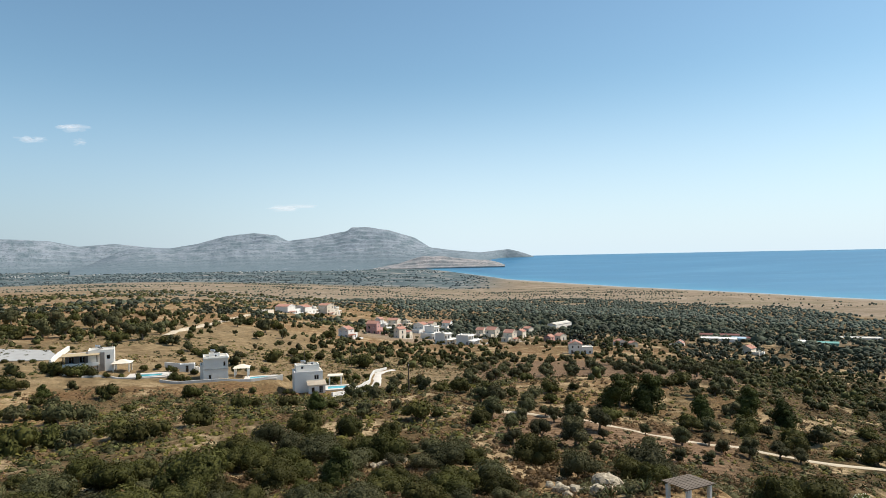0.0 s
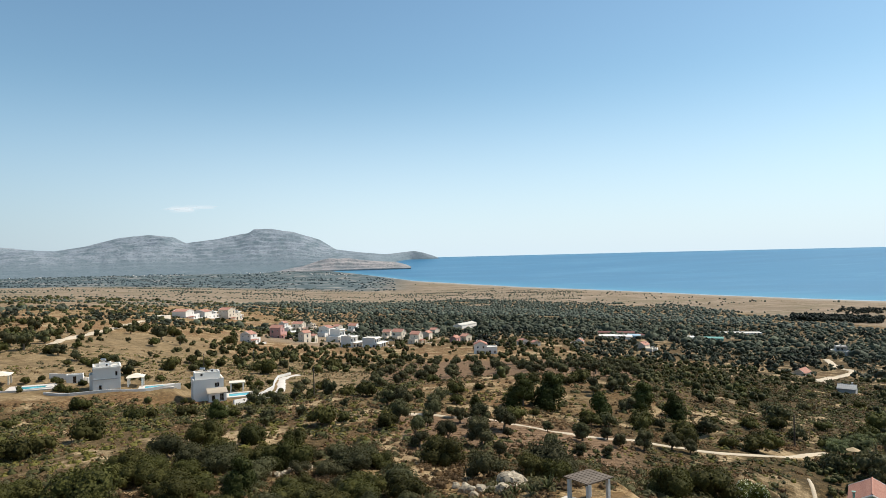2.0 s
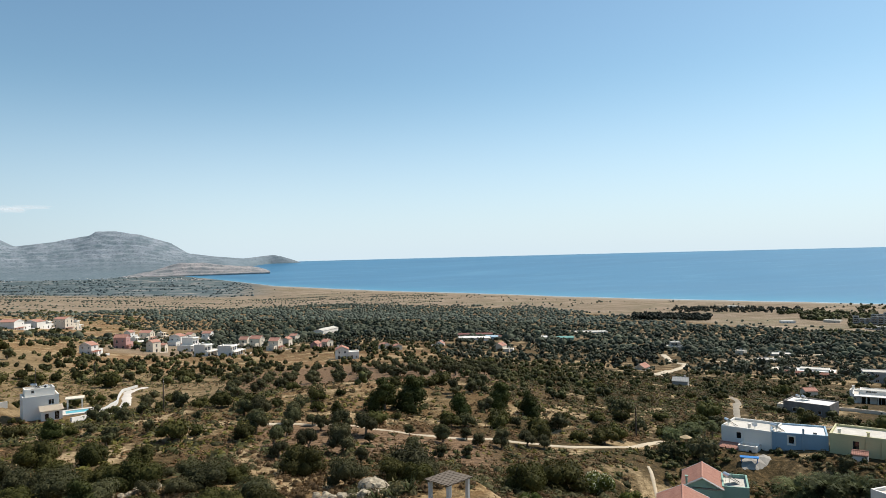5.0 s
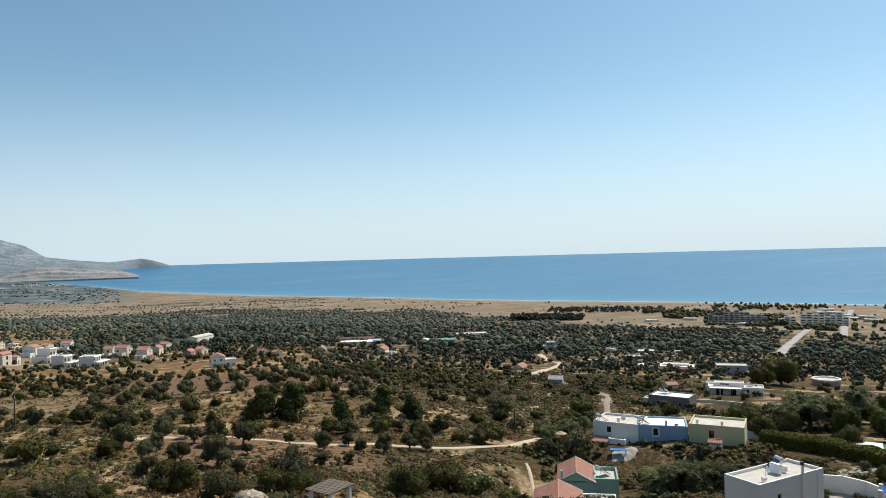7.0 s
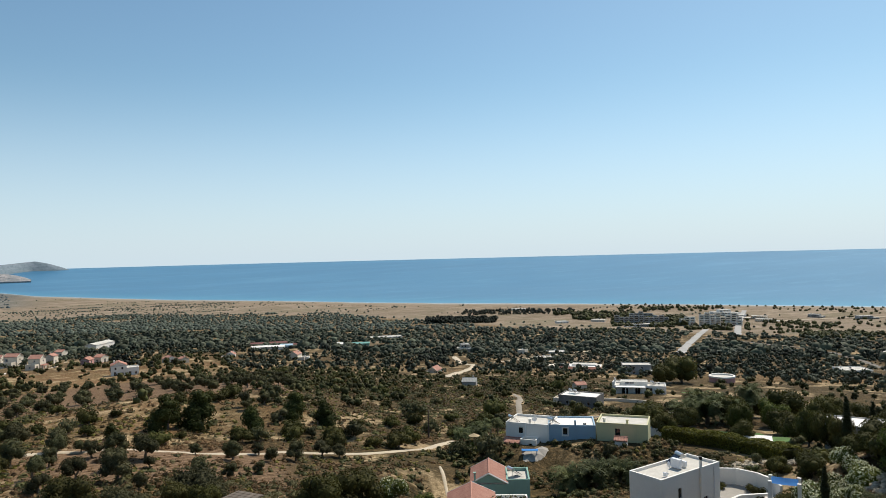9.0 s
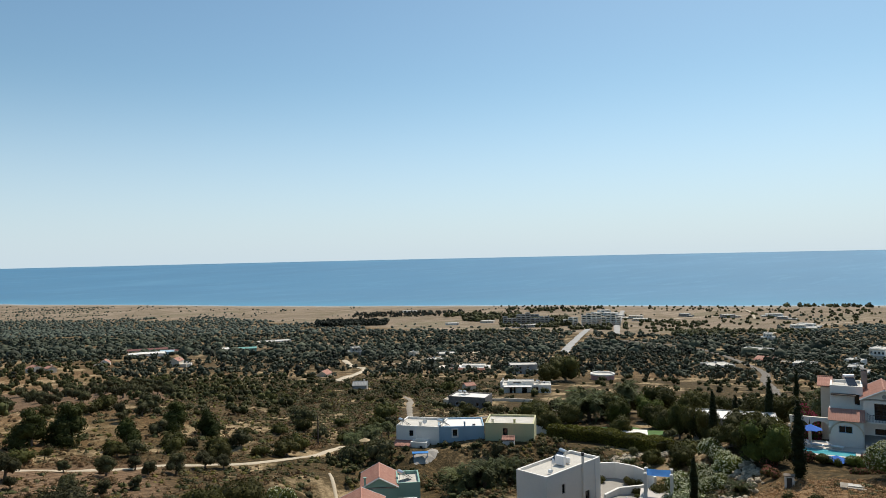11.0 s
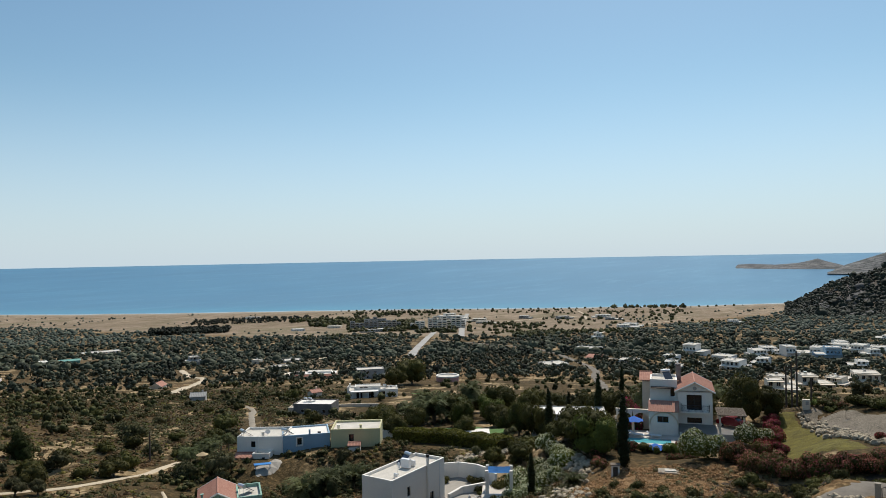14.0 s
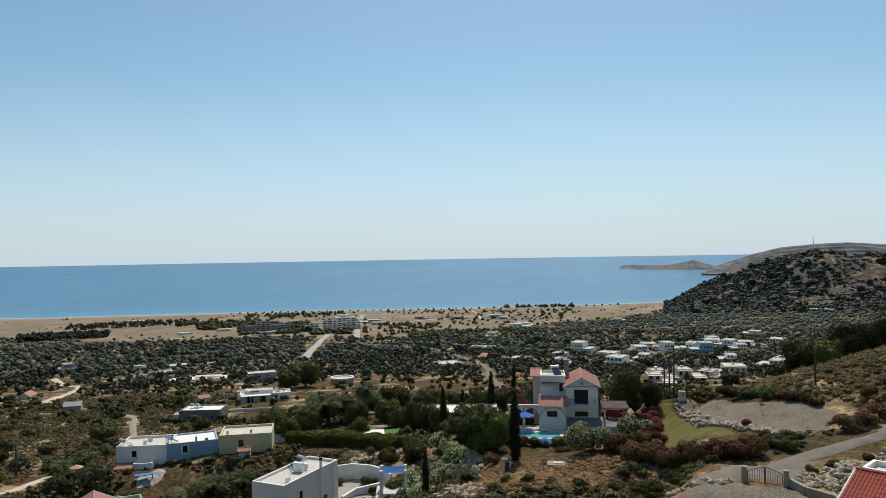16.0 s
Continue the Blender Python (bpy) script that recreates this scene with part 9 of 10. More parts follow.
def spaced(xs, ys, ws, taken, gap=0.55):
    keep, cells = [], {}
    for x, y, w in taken:
        cells.setdefault((int(x // 12), int(y // 12)), []).append((x, y, w))
    for i in range(len(xs)):
        cx, cy, ok = int(xs[i] // 12), int(ys[i] // 12), True
        for gx in (cx - 1, cx, cx + 1):
            for gy in (cy - 1, cy, cy + 1):
                for x, y, w in cells.get((gx, gy), ()):
                    if (xs[i] - x) ** 2 + (ys[i] - y) ** 2 < (w + ws[i] * gap) ** 2:
                        ok = False
        if ok:
            cells.setdefault((cx, cy), []).append((xs[i], ys[i], ws[i] * 0.5))
            keep.append(i)
    return np.array(keep, int)



# single trees of the meadows, of the belt above the court and of the brown slopes
for x, y, w in MEADOW_TREES + FIELD_TREES + BELT_TREES:
    plant("olive_mid" if rng.rand() < 0.35 else "shrub_mid", x, y, min(w, 10.0) * 0.95, 0.95, label="dark evergreen tree standing in dry grass", name="evergreen_tree")
for x, y, w in SLOPE_SHRUBS:
    plant("shrub_mid" if rng.rand() < 0.75 else "oak_mid", x, y, w * 0.95, 0.95)


def cover(x, y):
    """How much of the land shrubs and trees cover, between 0 and 1."""
    r, a = np.hypot(x, y), np.degrees(np.arctan2(x, y))
    c = 0.19 * smooth(20, 9, a) + 0.60 * smooth(9, 20, a)
    c = np.where((a < 2) & (r > 182) & (r < 292), 0.11, c)
    c = np.maximum(c, 0.80 * smooth(-17, -21, a + 0.012 * (r - 330)) * smooth(286, 300, r))
    c = np.maximum(c, 0.42 * smooth(-14, -10, a) * smooth(284, 306, r))
    c = np.where((a > -23) & (a < -13) & (r > 290) & (r < 362), 0.11, c)
    c = np.where(r > 470, 0.50, c)
    return c


# shrubs and young trees at middle distance, thicker in the hollows
xs, ys, rr, aa = sector(11000, -36, 99, 106, 470)
ws = rng.uniform(1.8, 4.4, len(xs)) * np.where(rr < 150, 0.85, np.where((aa < 14) & (rr > 200), 1.35, 1.1))
thick = fbm(xs / 46 + 9, ys / 46, 3)
ok = rng.rand(len(xs)) < np.clip(cover(xs, ys) + 2.4 * (thick - 0.45) * (cover(xs, ys) > 0.1), 0, 1)
ok &= free_of(xs, ys, CLEAR) & ~((aa > 1) & (aa < 22) & (rr > 175) & (rr < 275)) & ~((aa > 2) & (aa < 23) & (rr < 114)) & ~((rr > 330) & (aa > 18))
FARCLEAR = [(x, y, w * 0.62 + 3) for rows in (WEST_HAMLET, WHITE_HAMLET, GROVE_HOUSES, VALLEY_HOUSES, PLAIN_HOUSES, EAST_VILLAGE, RESORT) for x, y, w, *_ in rows] + [(63, 346, 11), (222, 589, 18), (245, 579, 10), (206, 531, 10), (222, 545, 7), (190, 520, 8), (300, 600, 7), (318, 606, 14), (97, 638, 15), (95, 622, 12), (92, 606, 9)]
ok &= free_of(xs, ys, FARCLEAR)
for pts in LINES:
    ok &= ~near_line(xs, ys, pts, 3.5)
ok &= ~((aa > 60) & (rr < 125))
sel = np.where(ok)[0]
sel = sel[spaced(xs[sel], ys[sel], ws[sel], TAKEN, 0.42)]
sel = sel[np.argsort(rr[sel])]
for i in sel[:110]:
    plant("shrub_mid" if rng.rand() < (0.7 if aa[i] > 24 else 0.5) else "olive_mid", xs[i], ys[i], ws[i])
bushes = [crown(820 + i, 34, 0.11, "dome", 4, 1.05) for i in range(6)]
rest = sel[110:2500]
scatter("hillside_shrubs", bushes, xs[rest], ys[rest], ws[rest], BUSHES, "dark shrubs crowding the further slopes", "shrubs")
# the planted olive rows below the white houses
u, v = np.meshgrid(np.arange(-12, 13), np.arange(-8, 9))
ox, oy = 38 + u.ravel() * 7.4 + v.ravel() * 1.2 + rng.uniform(-1.0, 1.0, u.size), 226 + v.ravel() * 7.6 - u.ravel() * 0.6 + rng.uniform(-1.0, 1.0, u.size)
r_, a_ = np.hypot(ox, oy), np.degrees(np.arctan2(ox, oy))
ok = (a_ > 1.0) & (a_ < 23) & (r_ > 178) & (r_ < 285) & (rng.rand(len(ox)) < 0.84)
for x, y in zip(ox[ok], oy[ok]):
    plant("olive_mid", x, y, rng.uniform(2.8, 4.4), 0.9)


# olive groves of the plain, planted in loose rows with gaps and clearings
grove = [crown(870 + i, 13, 0.19, "round", 3, 1.0) for i in range(6)]
tiny = []
for i in range(5):
    V, F = mound(60 + i)
    r_ = np.random.RandomState(i)
    d = r_.normal(size=(4, 3))
    d /= np.linalg.norm(d, axis=1)[:, None]
    d[:, 2] = np.abs(d[:, 2])
    cv, cf = cards(d * 0.45 * np.array([1, 1, 0.8]) + np.array([0, 0, 0.38]), d, 0.3, r_)
    tiny.append((np.concatenate([V, cv]), np.concatenate([np.concatenate([F, F[:, 2:3]], 1), cf + len(V)])))

plainer = [(V, np.concatenate([F, F[:, 2:3]], 1)) for V, F in (mound(70 + i) for i in range(4))]


def grove_places(step, r0, r1, a0=-37, a1=99):
    m = int(r1 / step)
    u, v = np.meshgrid(np.arange(-m, m), np.arange(-m, m))
    x, y = (u.ravel() + rng.uniform(-0.42, 0.42, u.size)) * step, (v.ravel() + rng.uniform(-0.42, 0.42, u.size)) * step
    x, y = x * 0.87 + y * 0.5, y * 0.87 - x * 0.5
    r, a = np.hypot(x, y), np.degrees(np.arctan2(x, y))
    end = GROVE_END(a) * (0.93 + 0.14 * vnoise(x / 90, y / 90))
    k = (r > r0) & (r < r1) & (a > a0) & (a < a1) & (r < end)
    x, y, r, a = x[k], y[k], r[k], a[k]
    west = (a < -5) & (r < 1100)
    gaps = 0.62 * vnoise(x / 26 + 31, y / 26) + 0.38 * vnoise(x / 85, y / 85 + 12)
    keep = np.where(west, gaps < 0.44, gaps < np.where(a > 40, 0.74, np.where(r < 720, 0.66, 0.72))) & (rng.rand(len(x)) < 0.9)
    return x[keep], y[keep]


x, y = grove_places(6.9, 470, 720)
k = free_of(x, y, FARCLEAR)
for pts in LINES:
    k &= ~near_line(x, y, pts, 6)
x, y = x[k], y[k]
near = np.hypot(x, y) < 575
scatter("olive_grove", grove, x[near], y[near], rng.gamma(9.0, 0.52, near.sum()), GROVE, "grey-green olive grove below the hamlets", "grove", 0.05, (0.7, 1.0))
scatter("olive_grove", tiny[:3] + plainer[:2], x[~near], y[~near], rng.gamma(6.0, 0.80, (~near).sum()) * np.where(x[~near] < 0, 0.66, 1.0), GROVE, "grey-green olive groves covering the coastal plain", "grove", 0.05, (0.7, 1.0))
x, y = grove_places(6.9, 330, 470, 17.5)
k = free_of(x, y, FARCLEAR + CLEAR)
for pts in LINES:
    k &= ~near_line(x, y, pts, 5)
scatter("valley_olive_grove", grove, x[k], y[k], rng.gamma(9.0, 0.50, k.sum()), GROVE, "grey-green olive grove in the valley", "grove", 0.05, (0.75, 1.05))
x, y = grove_places(8.2, 720, 1750)
k = free_of(x, y, FARCLEAR) & (rng.rand(len(x)) < 0.92)
for pts in LINES:
    k &= ~near_line(x, y, pts, 12)
x, y = x[k], y[k]
near = np.hypot(x, y) < 960
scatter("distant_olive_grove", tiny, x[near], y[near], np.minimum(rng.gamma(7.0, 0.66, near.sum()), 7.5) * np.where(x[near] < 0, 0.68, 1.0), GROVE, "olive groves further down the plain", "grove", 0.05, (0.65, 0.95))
scatter("distant_olive_grove", [mound(60 + i) for i in range(6)], x[~near], y[~near], np.minimum(rng.gamma(7.0, 0.68, (~near).sum()), 7.5), HAZETREE, "distant olive groves on the plain", "grove", 0.05, (0.65, 0.95))
# scrub and single trees of the broken land beyond the belt
x, y, r_, a_ = sector(5200, -37, -5, 470, 1150)
k = free_of(x, y, FARCLEAR) & (0.6 * vnoise(x / 40, y / 40) + 0.4 * vnoise(x / 12, y / 12) > 0.52)
scatter("upland_scrub", tiny, x[k], y[k], rng.gamma(4.0, 0.62, k.sum()), BUSHES, "dark scrub on the broken upland", "scrub", 0.05, (0.6, 0.95))
# clumps of darker, taller trees that stand out of the groves
x, y, r_, a_ = sector(2600, 8, 98, 340, 900)
k = free_of(x, y, FARCLEAR) & (vnoise(x / 34, y / 34) > 0.76)
for pts in LINES:
    k &= ~near_line(x, y, pts, 10)
scatter("grove_clumps", grove, x[k], y[k], rng.uniform(4.5, 8.5, k.sum()), HILLTREE, "clumps of tall dark trees among the olives", "trees", rounded=True)
# the dark pine wood at the edge of the straw fields
x, y, r_, a_ = sector(420, 33.5, 39.2, 1120, 1215)
scatter("pine_wood", grove, x, y, rng.uniform(6, 12, len(x)), HILLTREE, "dark pine wood at the edge of the fields", "trees")
x, y, r_, a_ = sector(260, 36.5, 45.5, 1330, 1430)
scatter("pine_wood", grove, x, y, rng.uniform(5, 9, len(x)), HILLTREE, "dark pine wood near the beach", "trees")
# garden trees among the houses of the hamlets
hx, hy, hw = [], [], []
for rows, many in ((WEST_HAMLET, 6), (WHITE_HAMLET, 6), (GROVE_HOUSES, 5), (VALLEY_HOUSES, 3), (EAST_VILLAGE, 6)):
    for bx, by, bw, *_ in rows:
        for _ in range(many):
            a, q = rng.uniform(0, 6.28), bw * 0.62 + rng.uniform(0.8, 5.5)
            hx.append(bx + q * math.sin(a))
            hy.append(by + q * math.cos(a))
            hw.append(rng.uniform(1.5, 4.2))
hx, hy, hw = np.array(hx), np.array(hy), np.array(hw)
k = free_of(hx, hy, [(x, y, w * 0.5 + 0.5) for rows in (WEST_HAMLET, WHITE_HAMLET, GROVE_HOUSES, VALLEY_HOUSES, EAST_VILLAGE) for x, y, w, *_ in rows])
scatter("hamlet_trees", bushes, hx[k], hy[k], hw[k], BUSHES, "dark garden trees among the houses", "trees")
# lone trees and hedgerows in the fields
x, y, r_, a_ = sector(9000, -36, 84, 600, 2700)
k = free_of(x, y, FARCLEAR) & (r_ > GROVE_END(a_) * 0.97) & (r_ < coast(a_) * 0.965) & (0.6 * vnoise(x / 75, y / 60) + 0.4 * vnoise(x / 300 + 7, y / 240) > np.where(a_ < 8, 0.66, np.where(r_ > coast(a_) * 0.92, 0.63, np.where(a_ > 57, 0.50, 0.53))))
# the dark trees about the resort
rx, ry, rw = [], [], []
for n, a0, a1, r0, r1, s0, s1 in ((70, 54.2, 58.0, 975, 1030, 4, 8), (60, 52.6, 54.2, 1060, 1230, 6, 13), (150, 45.5, 50.3, 1190, 1340, 5, 10), (80, 48.6, 54.0, 1135, 1185, 6, 11), (45, 57.2, 58.6, 960, 1130, 4, 8), (120, 59.5, 72, 930, 1010, 3, 7), (120, 64, 82, 1060, 1300, 3, 7), (90, 60, 76, 1390, 1500, 3, 6), (60, 48.5, 53.2, 1020, 1075, 4, 8), (70, 45.0, 53.5, 890, 960, 3, 6), (90, 62.0, 66.5, 860, 960, 3, 7), (45, 57.7, 58.5, 1000, 1420, 5, 8), (70, 49, 58, 1380, 1500, 5, 10), (26, 56.3, 57.6, 1060, 1160, 6, 11), (60, 59.5, 64, 1040, 1180, 4, 8), (45, 70, 75.5, 1560, 1610, 5, 10), (34, 64, 75, 1300, 1500, 4, 9), (40, 44, 47, 1290, 1400, 5, 10)):
    qx, qy, _, _ = sector(n, a0, a1, r0, r1)
    rx += list(qx)
    ry += list(qy)
    rw += list(rng.uniform(s0, s1, n))
for a_ in np.arange(48, 80, 0.62):
    q = float(coast(a_)) * 0.968 + rng.uniform(-8, 8)
    rx.append(q * math.sin(radians(a_)))
    ry.append(q * math.cos(radians(a_)))
    rw.append(rng.uniform(3.5, 6))
rx, ry, rw = np.array(rx), np.array(ry), np.array(rw)
k_ = ~near_line(rx, ry, ROADS["beach_road"][0], 8) & ~near_line(rx, ry, ROADS["resort_road"][0], 8)
scatter("resort_trees", tiny, rx[k_], ry[k_], rw[k_], BUSHES, "dark trees crowding the resort", "trees", rounded=True)
scatter("field_trees", tiny, x[k], y[k], rng.uniform(2.0, 5.0, k.sum()), HAZETREE, "scattered dark trees in the straw fields", "trees", rounded=True)
# hedgerows and planted rows along the strips of the western fields
hx, hy = [], []
for _ in range(95):
    a0, q = rng.uniform(-36, 20), rng.uniform(880, 2300)
    if q < GROVE_END(a0) * 0.95 or q > coast(a0) * 0.93:
        continue
    n, lean = rng.randint(10, 46), rng.uniform(-0.25, 0.25)
    u_ = np.arange(n) * rng.uniform(6, 11)
    gap = rng.rand(n) < 0.82
    cx, cy = q * math.sin(radians(a0)), q * math.cos(radians(a0))
    for row in range(rng.choice([1, 1, 1, 3])):
        hx += list((cx + u_ + rng.normal(0, 1.2, n))[gap])
        hy += list((cy + u_ * lean + 11 * row + rng.normal(0, 1.2, n))[gap])
hx, hy = np.array(hx), np.array(hy)
k = np.hypot(hx, hy) < coast(np.degrees(np.arctan2(hx, hy))) * 0.955
scatter("field_hedgerows", [mound(60 + i) for i in range(5)], hx[k], hy[k], rng.uniform(2.5, 5.0, k.sum()), HAZETREE, "dark hedgerows and planted rows between the strip fields", "trees", 0.05, (0.6, 0.95))
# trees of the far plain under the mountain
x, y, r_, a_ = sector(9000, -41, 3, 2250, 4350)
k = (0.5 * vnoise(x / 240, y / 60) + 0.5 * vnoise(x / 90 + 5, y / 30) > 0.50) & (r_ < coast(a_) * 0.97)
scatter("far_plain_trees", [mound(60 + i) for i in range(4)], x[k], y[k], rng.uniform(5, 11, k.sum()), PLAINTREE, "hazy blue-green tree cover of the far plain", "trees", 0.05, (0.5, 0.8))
# the wooded hill: bushes and pines in drifts between grey outcrops and brown grass
x, y, r_, a_ = sector(11500, 82.5, 104, 1380, 1860)
drift = 0.55 * vnoise(x / 45, y / 45) + 0.45 * vnoise(x / 14, y / 14)
k = (drift > 0.30 + 0.20 * smooth(91.5, 95, a_) * smooth(1540, 1600, r_)) & ~((a_ > 91.6) & (a_ < 94.2) & (r_ > 1522) & (r_ < 1572)) & (r_ < coast(a_) * 0.97) & (r_ < 1830)
scatter("hill_trees", tiny, x[k], y[k], rng.gamma(2.6, 1.9, k.sum()), HILLTREE, "dark pines and scrub on the stony hill", "trees", 0.08, (0.6, 1.05))
x, y, r_, a_ = sector(3000, 82.8, 100, 1400, 1830)
k = (vnoise(x / 30 + 4, y / 30) > 0.45) & (r_ < coast(a_) * 0.97)
scatter("hill_outcrops", [lump(30 + i, 1) for i in range(7)], x[k], y[k], rng.gamma(3.0, 2.0, k.sum()), HILL_ROCK, "grey limestone outcrops on the wooded hill", "rocks", -0.05, (0.4, 0.8), rounded=False)

# low scrub between the shrubs: cushions of thorn, sage and dry herbs, closest on the near slope
fine_low = [cushion(740 + i, 21, 0.1) for i in range(6)]
low = [cushion(700 + i, 7, 0.17) for i in range(6)]
for name, mat, n, a1, r0, r1, s0, s1, cut, label in (
        ("dry_scrub", MAQUIS, 2900, 66, 38, 88, 0.6, 1.8, 0.33, "low brown thorny scrub on the near slope"),
        ("green_scrub", SCRUB, 3400, 66, 38, 88, 0.5, 2.1, 0.34, "low grey-green scrub on the near slope"),
        ("straw_tufts", STRAWTUFT, 2600, 66, 38, 130, 0.3, 1.0, 0.36, "tufts of bleached dry grass on the slope"),
        ("yellow_scrub", YELLOWSCRUB, 1100, 66, 42, 150, 0.5, 1.5, 0.38, "yellow-green cushions of thorny scrub"),
        ("hillside_scrub", SCRUB, 3000, 100, 88, 190, 0.4, 1.5, 0.40, "grey-green scrub on the hillside"),
        ("brown_scrub", MAQUIS, 4200, 100, 88, 190, 0.4, 1.4, 0.38, "brown scrub on the hillside"),
        ("far_scrub", SCRUB, 2600, 100, 190, 360, 0.6, 1.8, 0.42, "scattered scrub on the further slopes")):
    x, y, r_, a_ = sector(n, -36, a1, r0, r1)
    k = (fbm(x / 22 + (0 if mat is MAQUIS else 91 if mat is STRAWTUFT else 49), y / 22, 3) > cut) & free_of(x, y, CLEAR) & ~((a_ > 68) & (r_ > 64) & (r_ < 112) & (y > -7))
    k &= ~((a_ < 24) & (r_ > 96) & (rng.rand(len(x)) < 0.4))
    for pts in LINES:
        k &= ~near_line(x, y, pts, 2.0)
    scatter(name, fine_low if r1 < 100 else low, x[k], y[k], rng.uniform(s0, s1, k.sum()), mat, label, "scrub", 0.02, (0.6, 1.1), rounded=True)
for name, mat, n, s0, s1, label in (("spur_bushes", BUSHES, 1400, 0.9, 2.8, "dark low bushes over the brown spur"), ("spur_scrub", SCRUB, 2600, 0.5, 1.9, "grey-green scrub over the brown spur"), ("spur_cushions", YELLOWSCRUB, 3000, 0.5, 1.7, "yellow-green cushions over the brown spur"),
                                     ("spur_thorn", MAQUIS, 2600, 0.4, 1.5, "brown thorn cushions over the spur"), ("spur_grass", STRAWTUFT, 2600, 0.3, 1.1, "bleached grass tufts over the spur")):
    x, y, r_, a_ = sector(int(n * 1.9), -36, 5, 72, 300)
    k = (fbm(x / 26 + 5, y / 26 + 3 * len(name), 3) > np.where(r_ < 182, 0.36, 0.45)) & free_of(x, y, CLEAR)
    for pts in LINES:
        k &= ~near_line(x, y, pts, 2.0)
    scatter(name, fine_low if mat is BUSHES else low, x[k], y[k], rng.uniform(s0, s1, k.sum()) * rng.uniform(0.7, 1.0, k.sum()) * np.where(r_[k] < 182, 1.3, 0.9), mat, label, "scrub", 0.03, (0.6, 0.95))
# dark heath grown close over the slope above the coloured row
for name, mat, n, s0, s1, label in (("heath", BUSHES, 5600, 0.6, 2.0, "dark green heath close over the open slope"), ("heath_thorn", MAQUIS, 3200, 0.5, 1.6, "brown thorn in the heath")):
    x, y, r_, a_ = sector(n, 8, 48, 82, 300)
    k = (fbm(x / 30 + 2, y / 30 + len(name), 3) > np.where(a_ < 23, 0.44, 0.34)) & free_of(x, y, CLEAR) & ~((a_ < 22) & (r_ > 175))
    for pts in LINES:
        k &= ~near_line(x, y, pts, 2.2)
    scatter(name, low, x[k], y[k], rng.uniform(s0, s1, k.sum()) * np.where(r_[k] > 190, 1.25, 1.0), mat, label, "scrub", 0.03, (0.55, 0.95))
# the brown slopes beyond the terraces: thorn, herbs and dry grass grown together
for name, mat, n, s0, s1, label in (("slope_thorn", MAQUIS, 4200, 0.5, 1.7, "brown thorn scrub on the open slope"), ("slope_herbs", YELLOWSCRUB, 2400, 0.4, 1.5, "yellow-green herbs on the open slope"), ("slope_bushes", BUSHES, 1500, 0.8, 2.6, "dark low bushes on the open slope"), ("slope_sage", SCRUB, 3000, 0.5, 1.7, "grey-green sage on the open slope")):
    x, y, r_, a_ = sector(n, 6, 47, 112, 290)
    k = (fbm(x / 24 + len(name), y / 24, 3) > np.where(a_ < 20, 0.46, 0.36)) & free_of(x, y, CLEAR) & ~((a_ < 22) & (r_ > 175))
    for pts in LINES:
        k &= ~near_line(x, y, pts, 2.2)
    scatter(name, fine_low if mat is BUSHES else low, x[k], y[k], rng.uniform(s0, s1, k.sum()) * np.where(r_[k] > 190, 1.3, 1.0), mat, label, "scrub", 0.03, (0.55, 0.9))
# bleached grass along the far side of the dirt track
u_ = rng.uniform(0, 1, 330)
x, y = np.interp(u_, [0, 0.25, 0.5, 0.75, 1], [8, 26, 44, 60, 76]) + rng.normal(0, 1.2, 330), np.interp(u_, [0, 0.25, 0.5, 0.75, 1], [114.5, 109, 105, 104, 111]) + rng.normal(0, 1.6, 330)
k = ~near_line(x, y, ROADS["dirt_track"][0], 1.8) & (vnoise(x / 7, y / 7) > 0.42)
scatter("track_grass", fine_low, x[k], y[k], rng.uniform(0.6, 1.9, k.sum()), STRAWTUFT, "bleached tall grass beside the dirt track", "grass", 0.04, (0.5, 0.9))
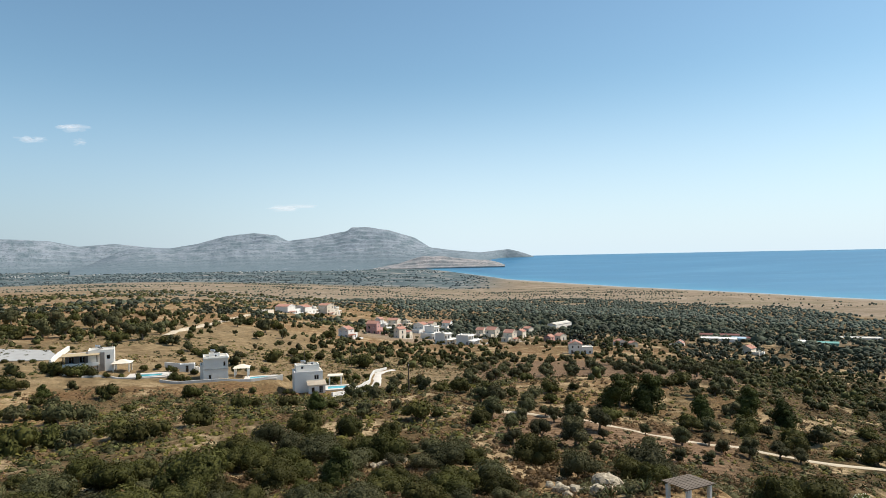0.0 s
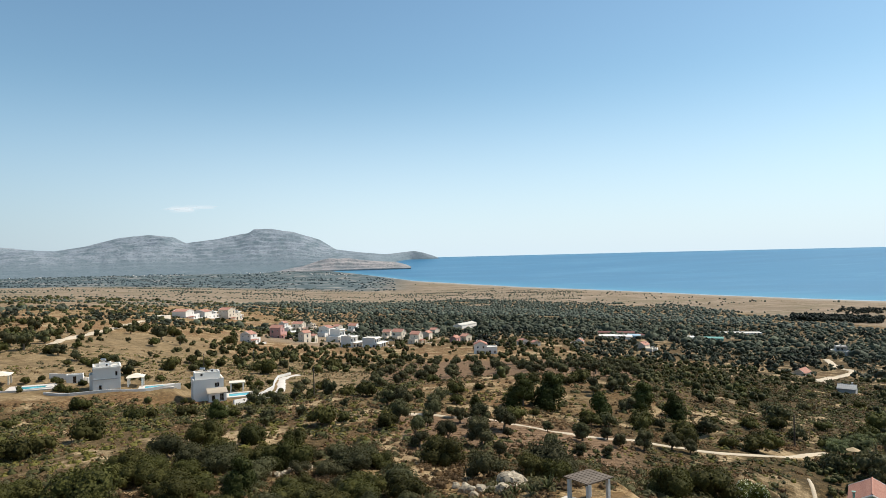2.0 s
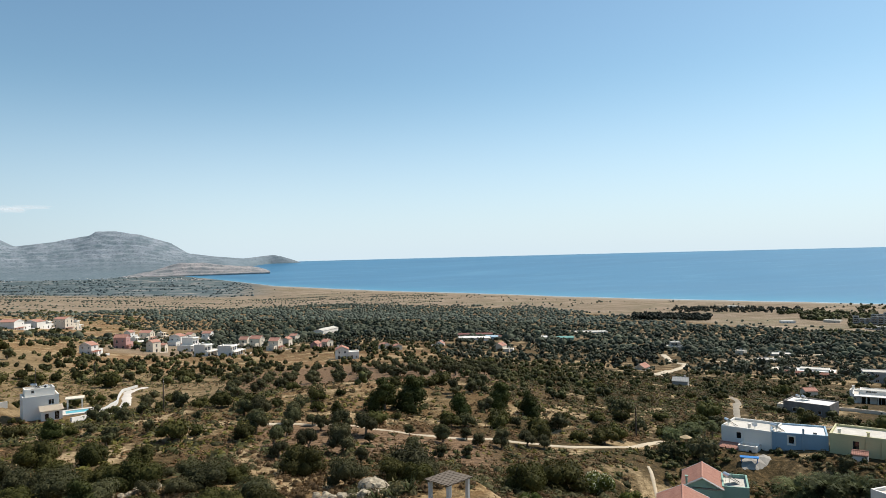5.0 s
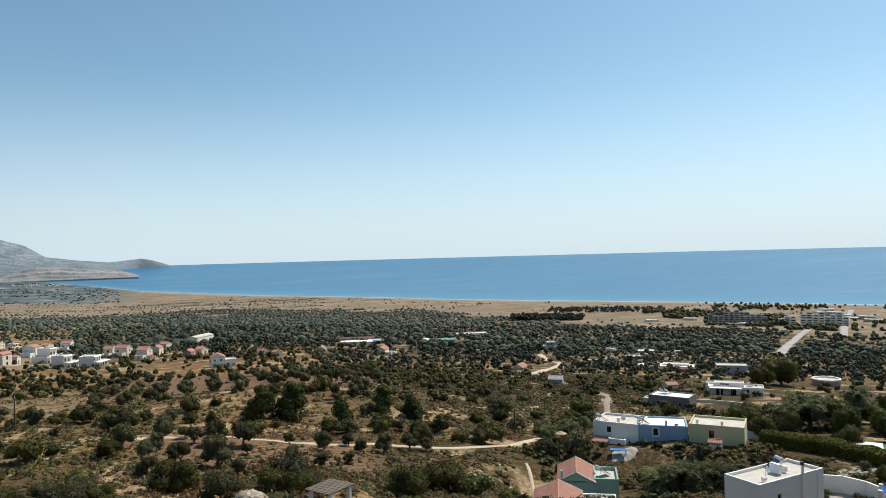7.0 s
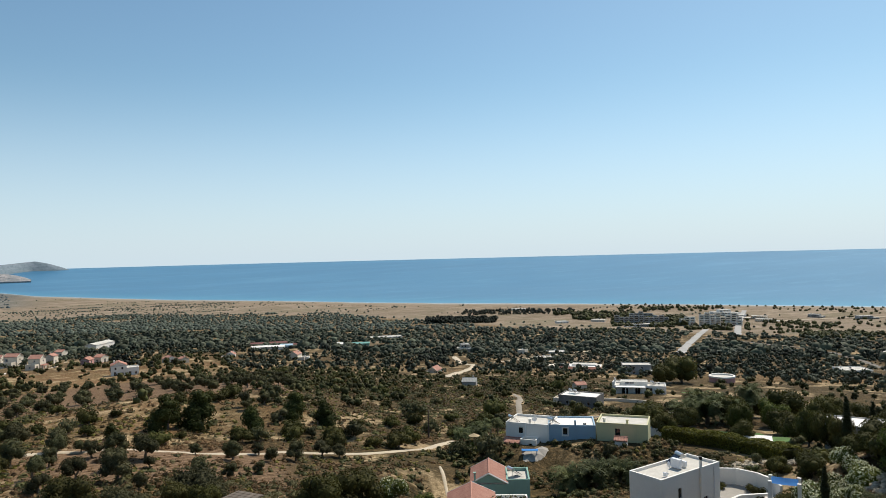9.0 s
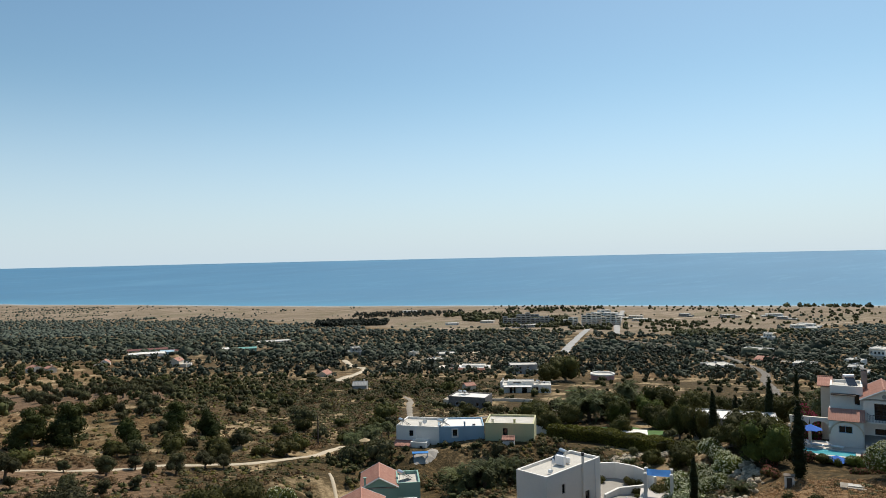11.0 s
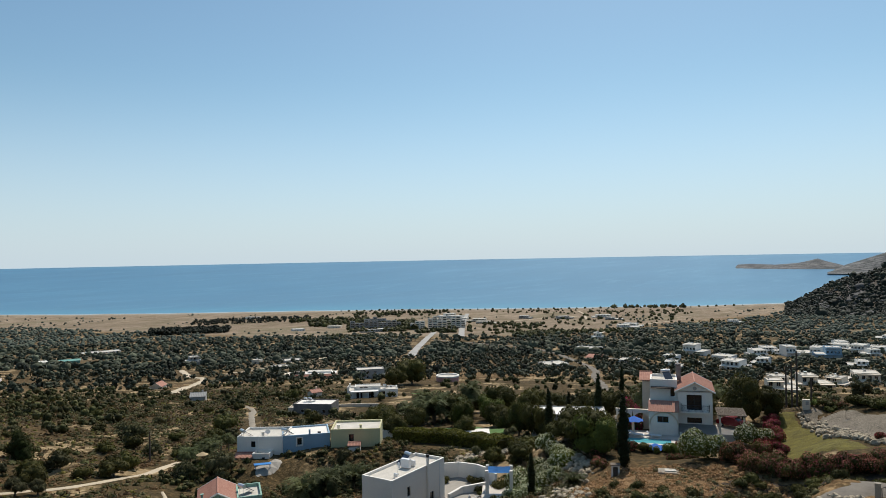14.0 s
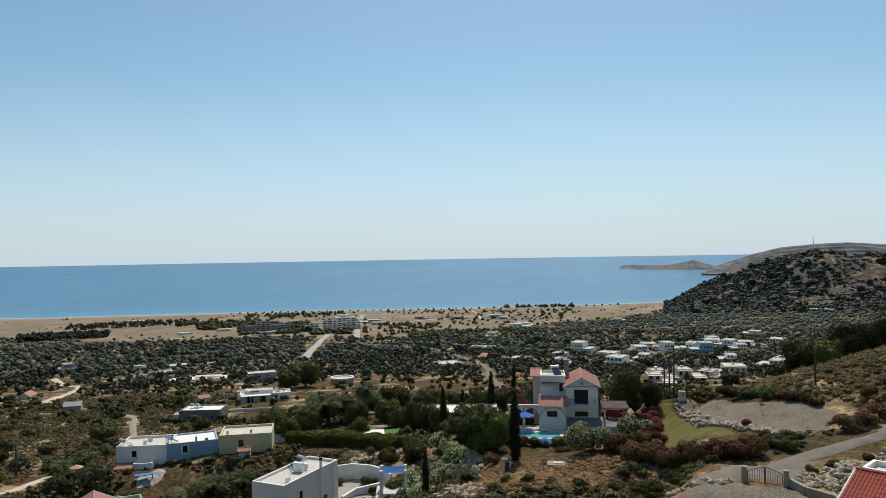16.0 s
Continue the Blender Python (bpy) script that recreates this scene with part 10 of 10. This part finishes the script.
# tufts on the hillside behind the gravel terrace, and on the dry bank below the oleanders
for name, mat, n, x0, x1, y0, y1, s0, s1 in (("slope_tufts", MAQUIS, 2800, 92, 150, -40, 4, 0.5, 1.7), ("slope_scrub", SCRUB, 800, 100, 150, -40, 4, 0.5, 1.8), ("slope_straw", STRAWTUFT, 420, 100, 150, -40, 4, 0.3, 0.9), ("bank_tufts", STRAWTUFT, 1000, 63, 75.5, 8, 30, 0.4, 0.95), ("bank_herbs", MAQUIS, 500, 63, 75.5, 8, 30, 0.4, 0.9), ("verge_weeds", SCRUB, 480, 64, 92, -14, 16, 0.4, 1.2), ("verge_grass", STRAWTUFT, 340, 64, 92, -14, 16, 0.3, 0.9), ("row_bank_herbs", MAQUIS, 500, 66, 98, 56, 82, 0.5, 1.5), ("row_bank_scrub", SCRUB, 600, 66, 98, 56, 82, 0.5, 1.7), ("row_bank_grass", STRAWTUFT, 400, 66, 98, 56, 82, 0.3, 0.9), ("bank_bushes", SCRUB, 420, 60, 74, 4, 27, 0.4, 1.2)):
    x, y = rng.uniform(x0, x1, n), rng.uniform(y0, y1, n)
    k = free_of(x, y, [(55, 3, 7.5), (64, 1.4, 2.5)])
    if y0 > 50:
        k &= free_of(x, y, CLEAR)
    elif y0 < 0 and x0 < 90:
        k &= (np.abs(y - (13.0 - 0.95 * (x - 66.0))) < 7.0) & (x > 65) & free_of(x, y, [(92, 1, 5.5)])
    elif x0 < 90:
        k &= (y > 8 + 0.3 * (x - 60)) | (x < 72.5)
        k &= (mat is STRAWTUFT) | ~((x > 65) & (y > 14) & (rng.rand(n) < 0.6))
    else:
        k &= (y < 0.9 * (x - 101.5) - 3.0) & ((x - 118) ** 2 + (y - 4) ** 2 > 60)
    for pts in LINES:
        k &= ~near_line(x, y, pts, 2.2)
    scatter(name, fine_low, x[k], y[k], rng.uniform(s0, s1, k.sum()), mat, "dry tufts and low scrub on the bank", "scrub", -0.06, (0.5, 0.95), rounded=True)

# dense low bushes round the coloured row and on the banks below the villa
for name, n, a0, a1, r0, r1, s0, s1 in (("garden_scrub", 1050, 34, 64, 62, 130, 0.6, 2.3), ("bank_scrub", 330, 66, 84, 52, 66, 0.6, 1.5)):
    x, y, r_, a_ = sector(n, a0, a1, r0, r1)
    k = free_of(x, y, CLEAR) & ~near_line(x, y, [(u - 4, v - 2) for u, v in HEDGELINE], 6.5)
    for pts in LINES:
        k &= ~near_line(x, y, pts, 2.0)
    scatter(name, bushes, x[k], y[k], rng.uniform(s0, s1, k.sum()), BUSHES, "dark green bushes crowding the bank", "shrubs", 0.05, (0.7, 1.05))
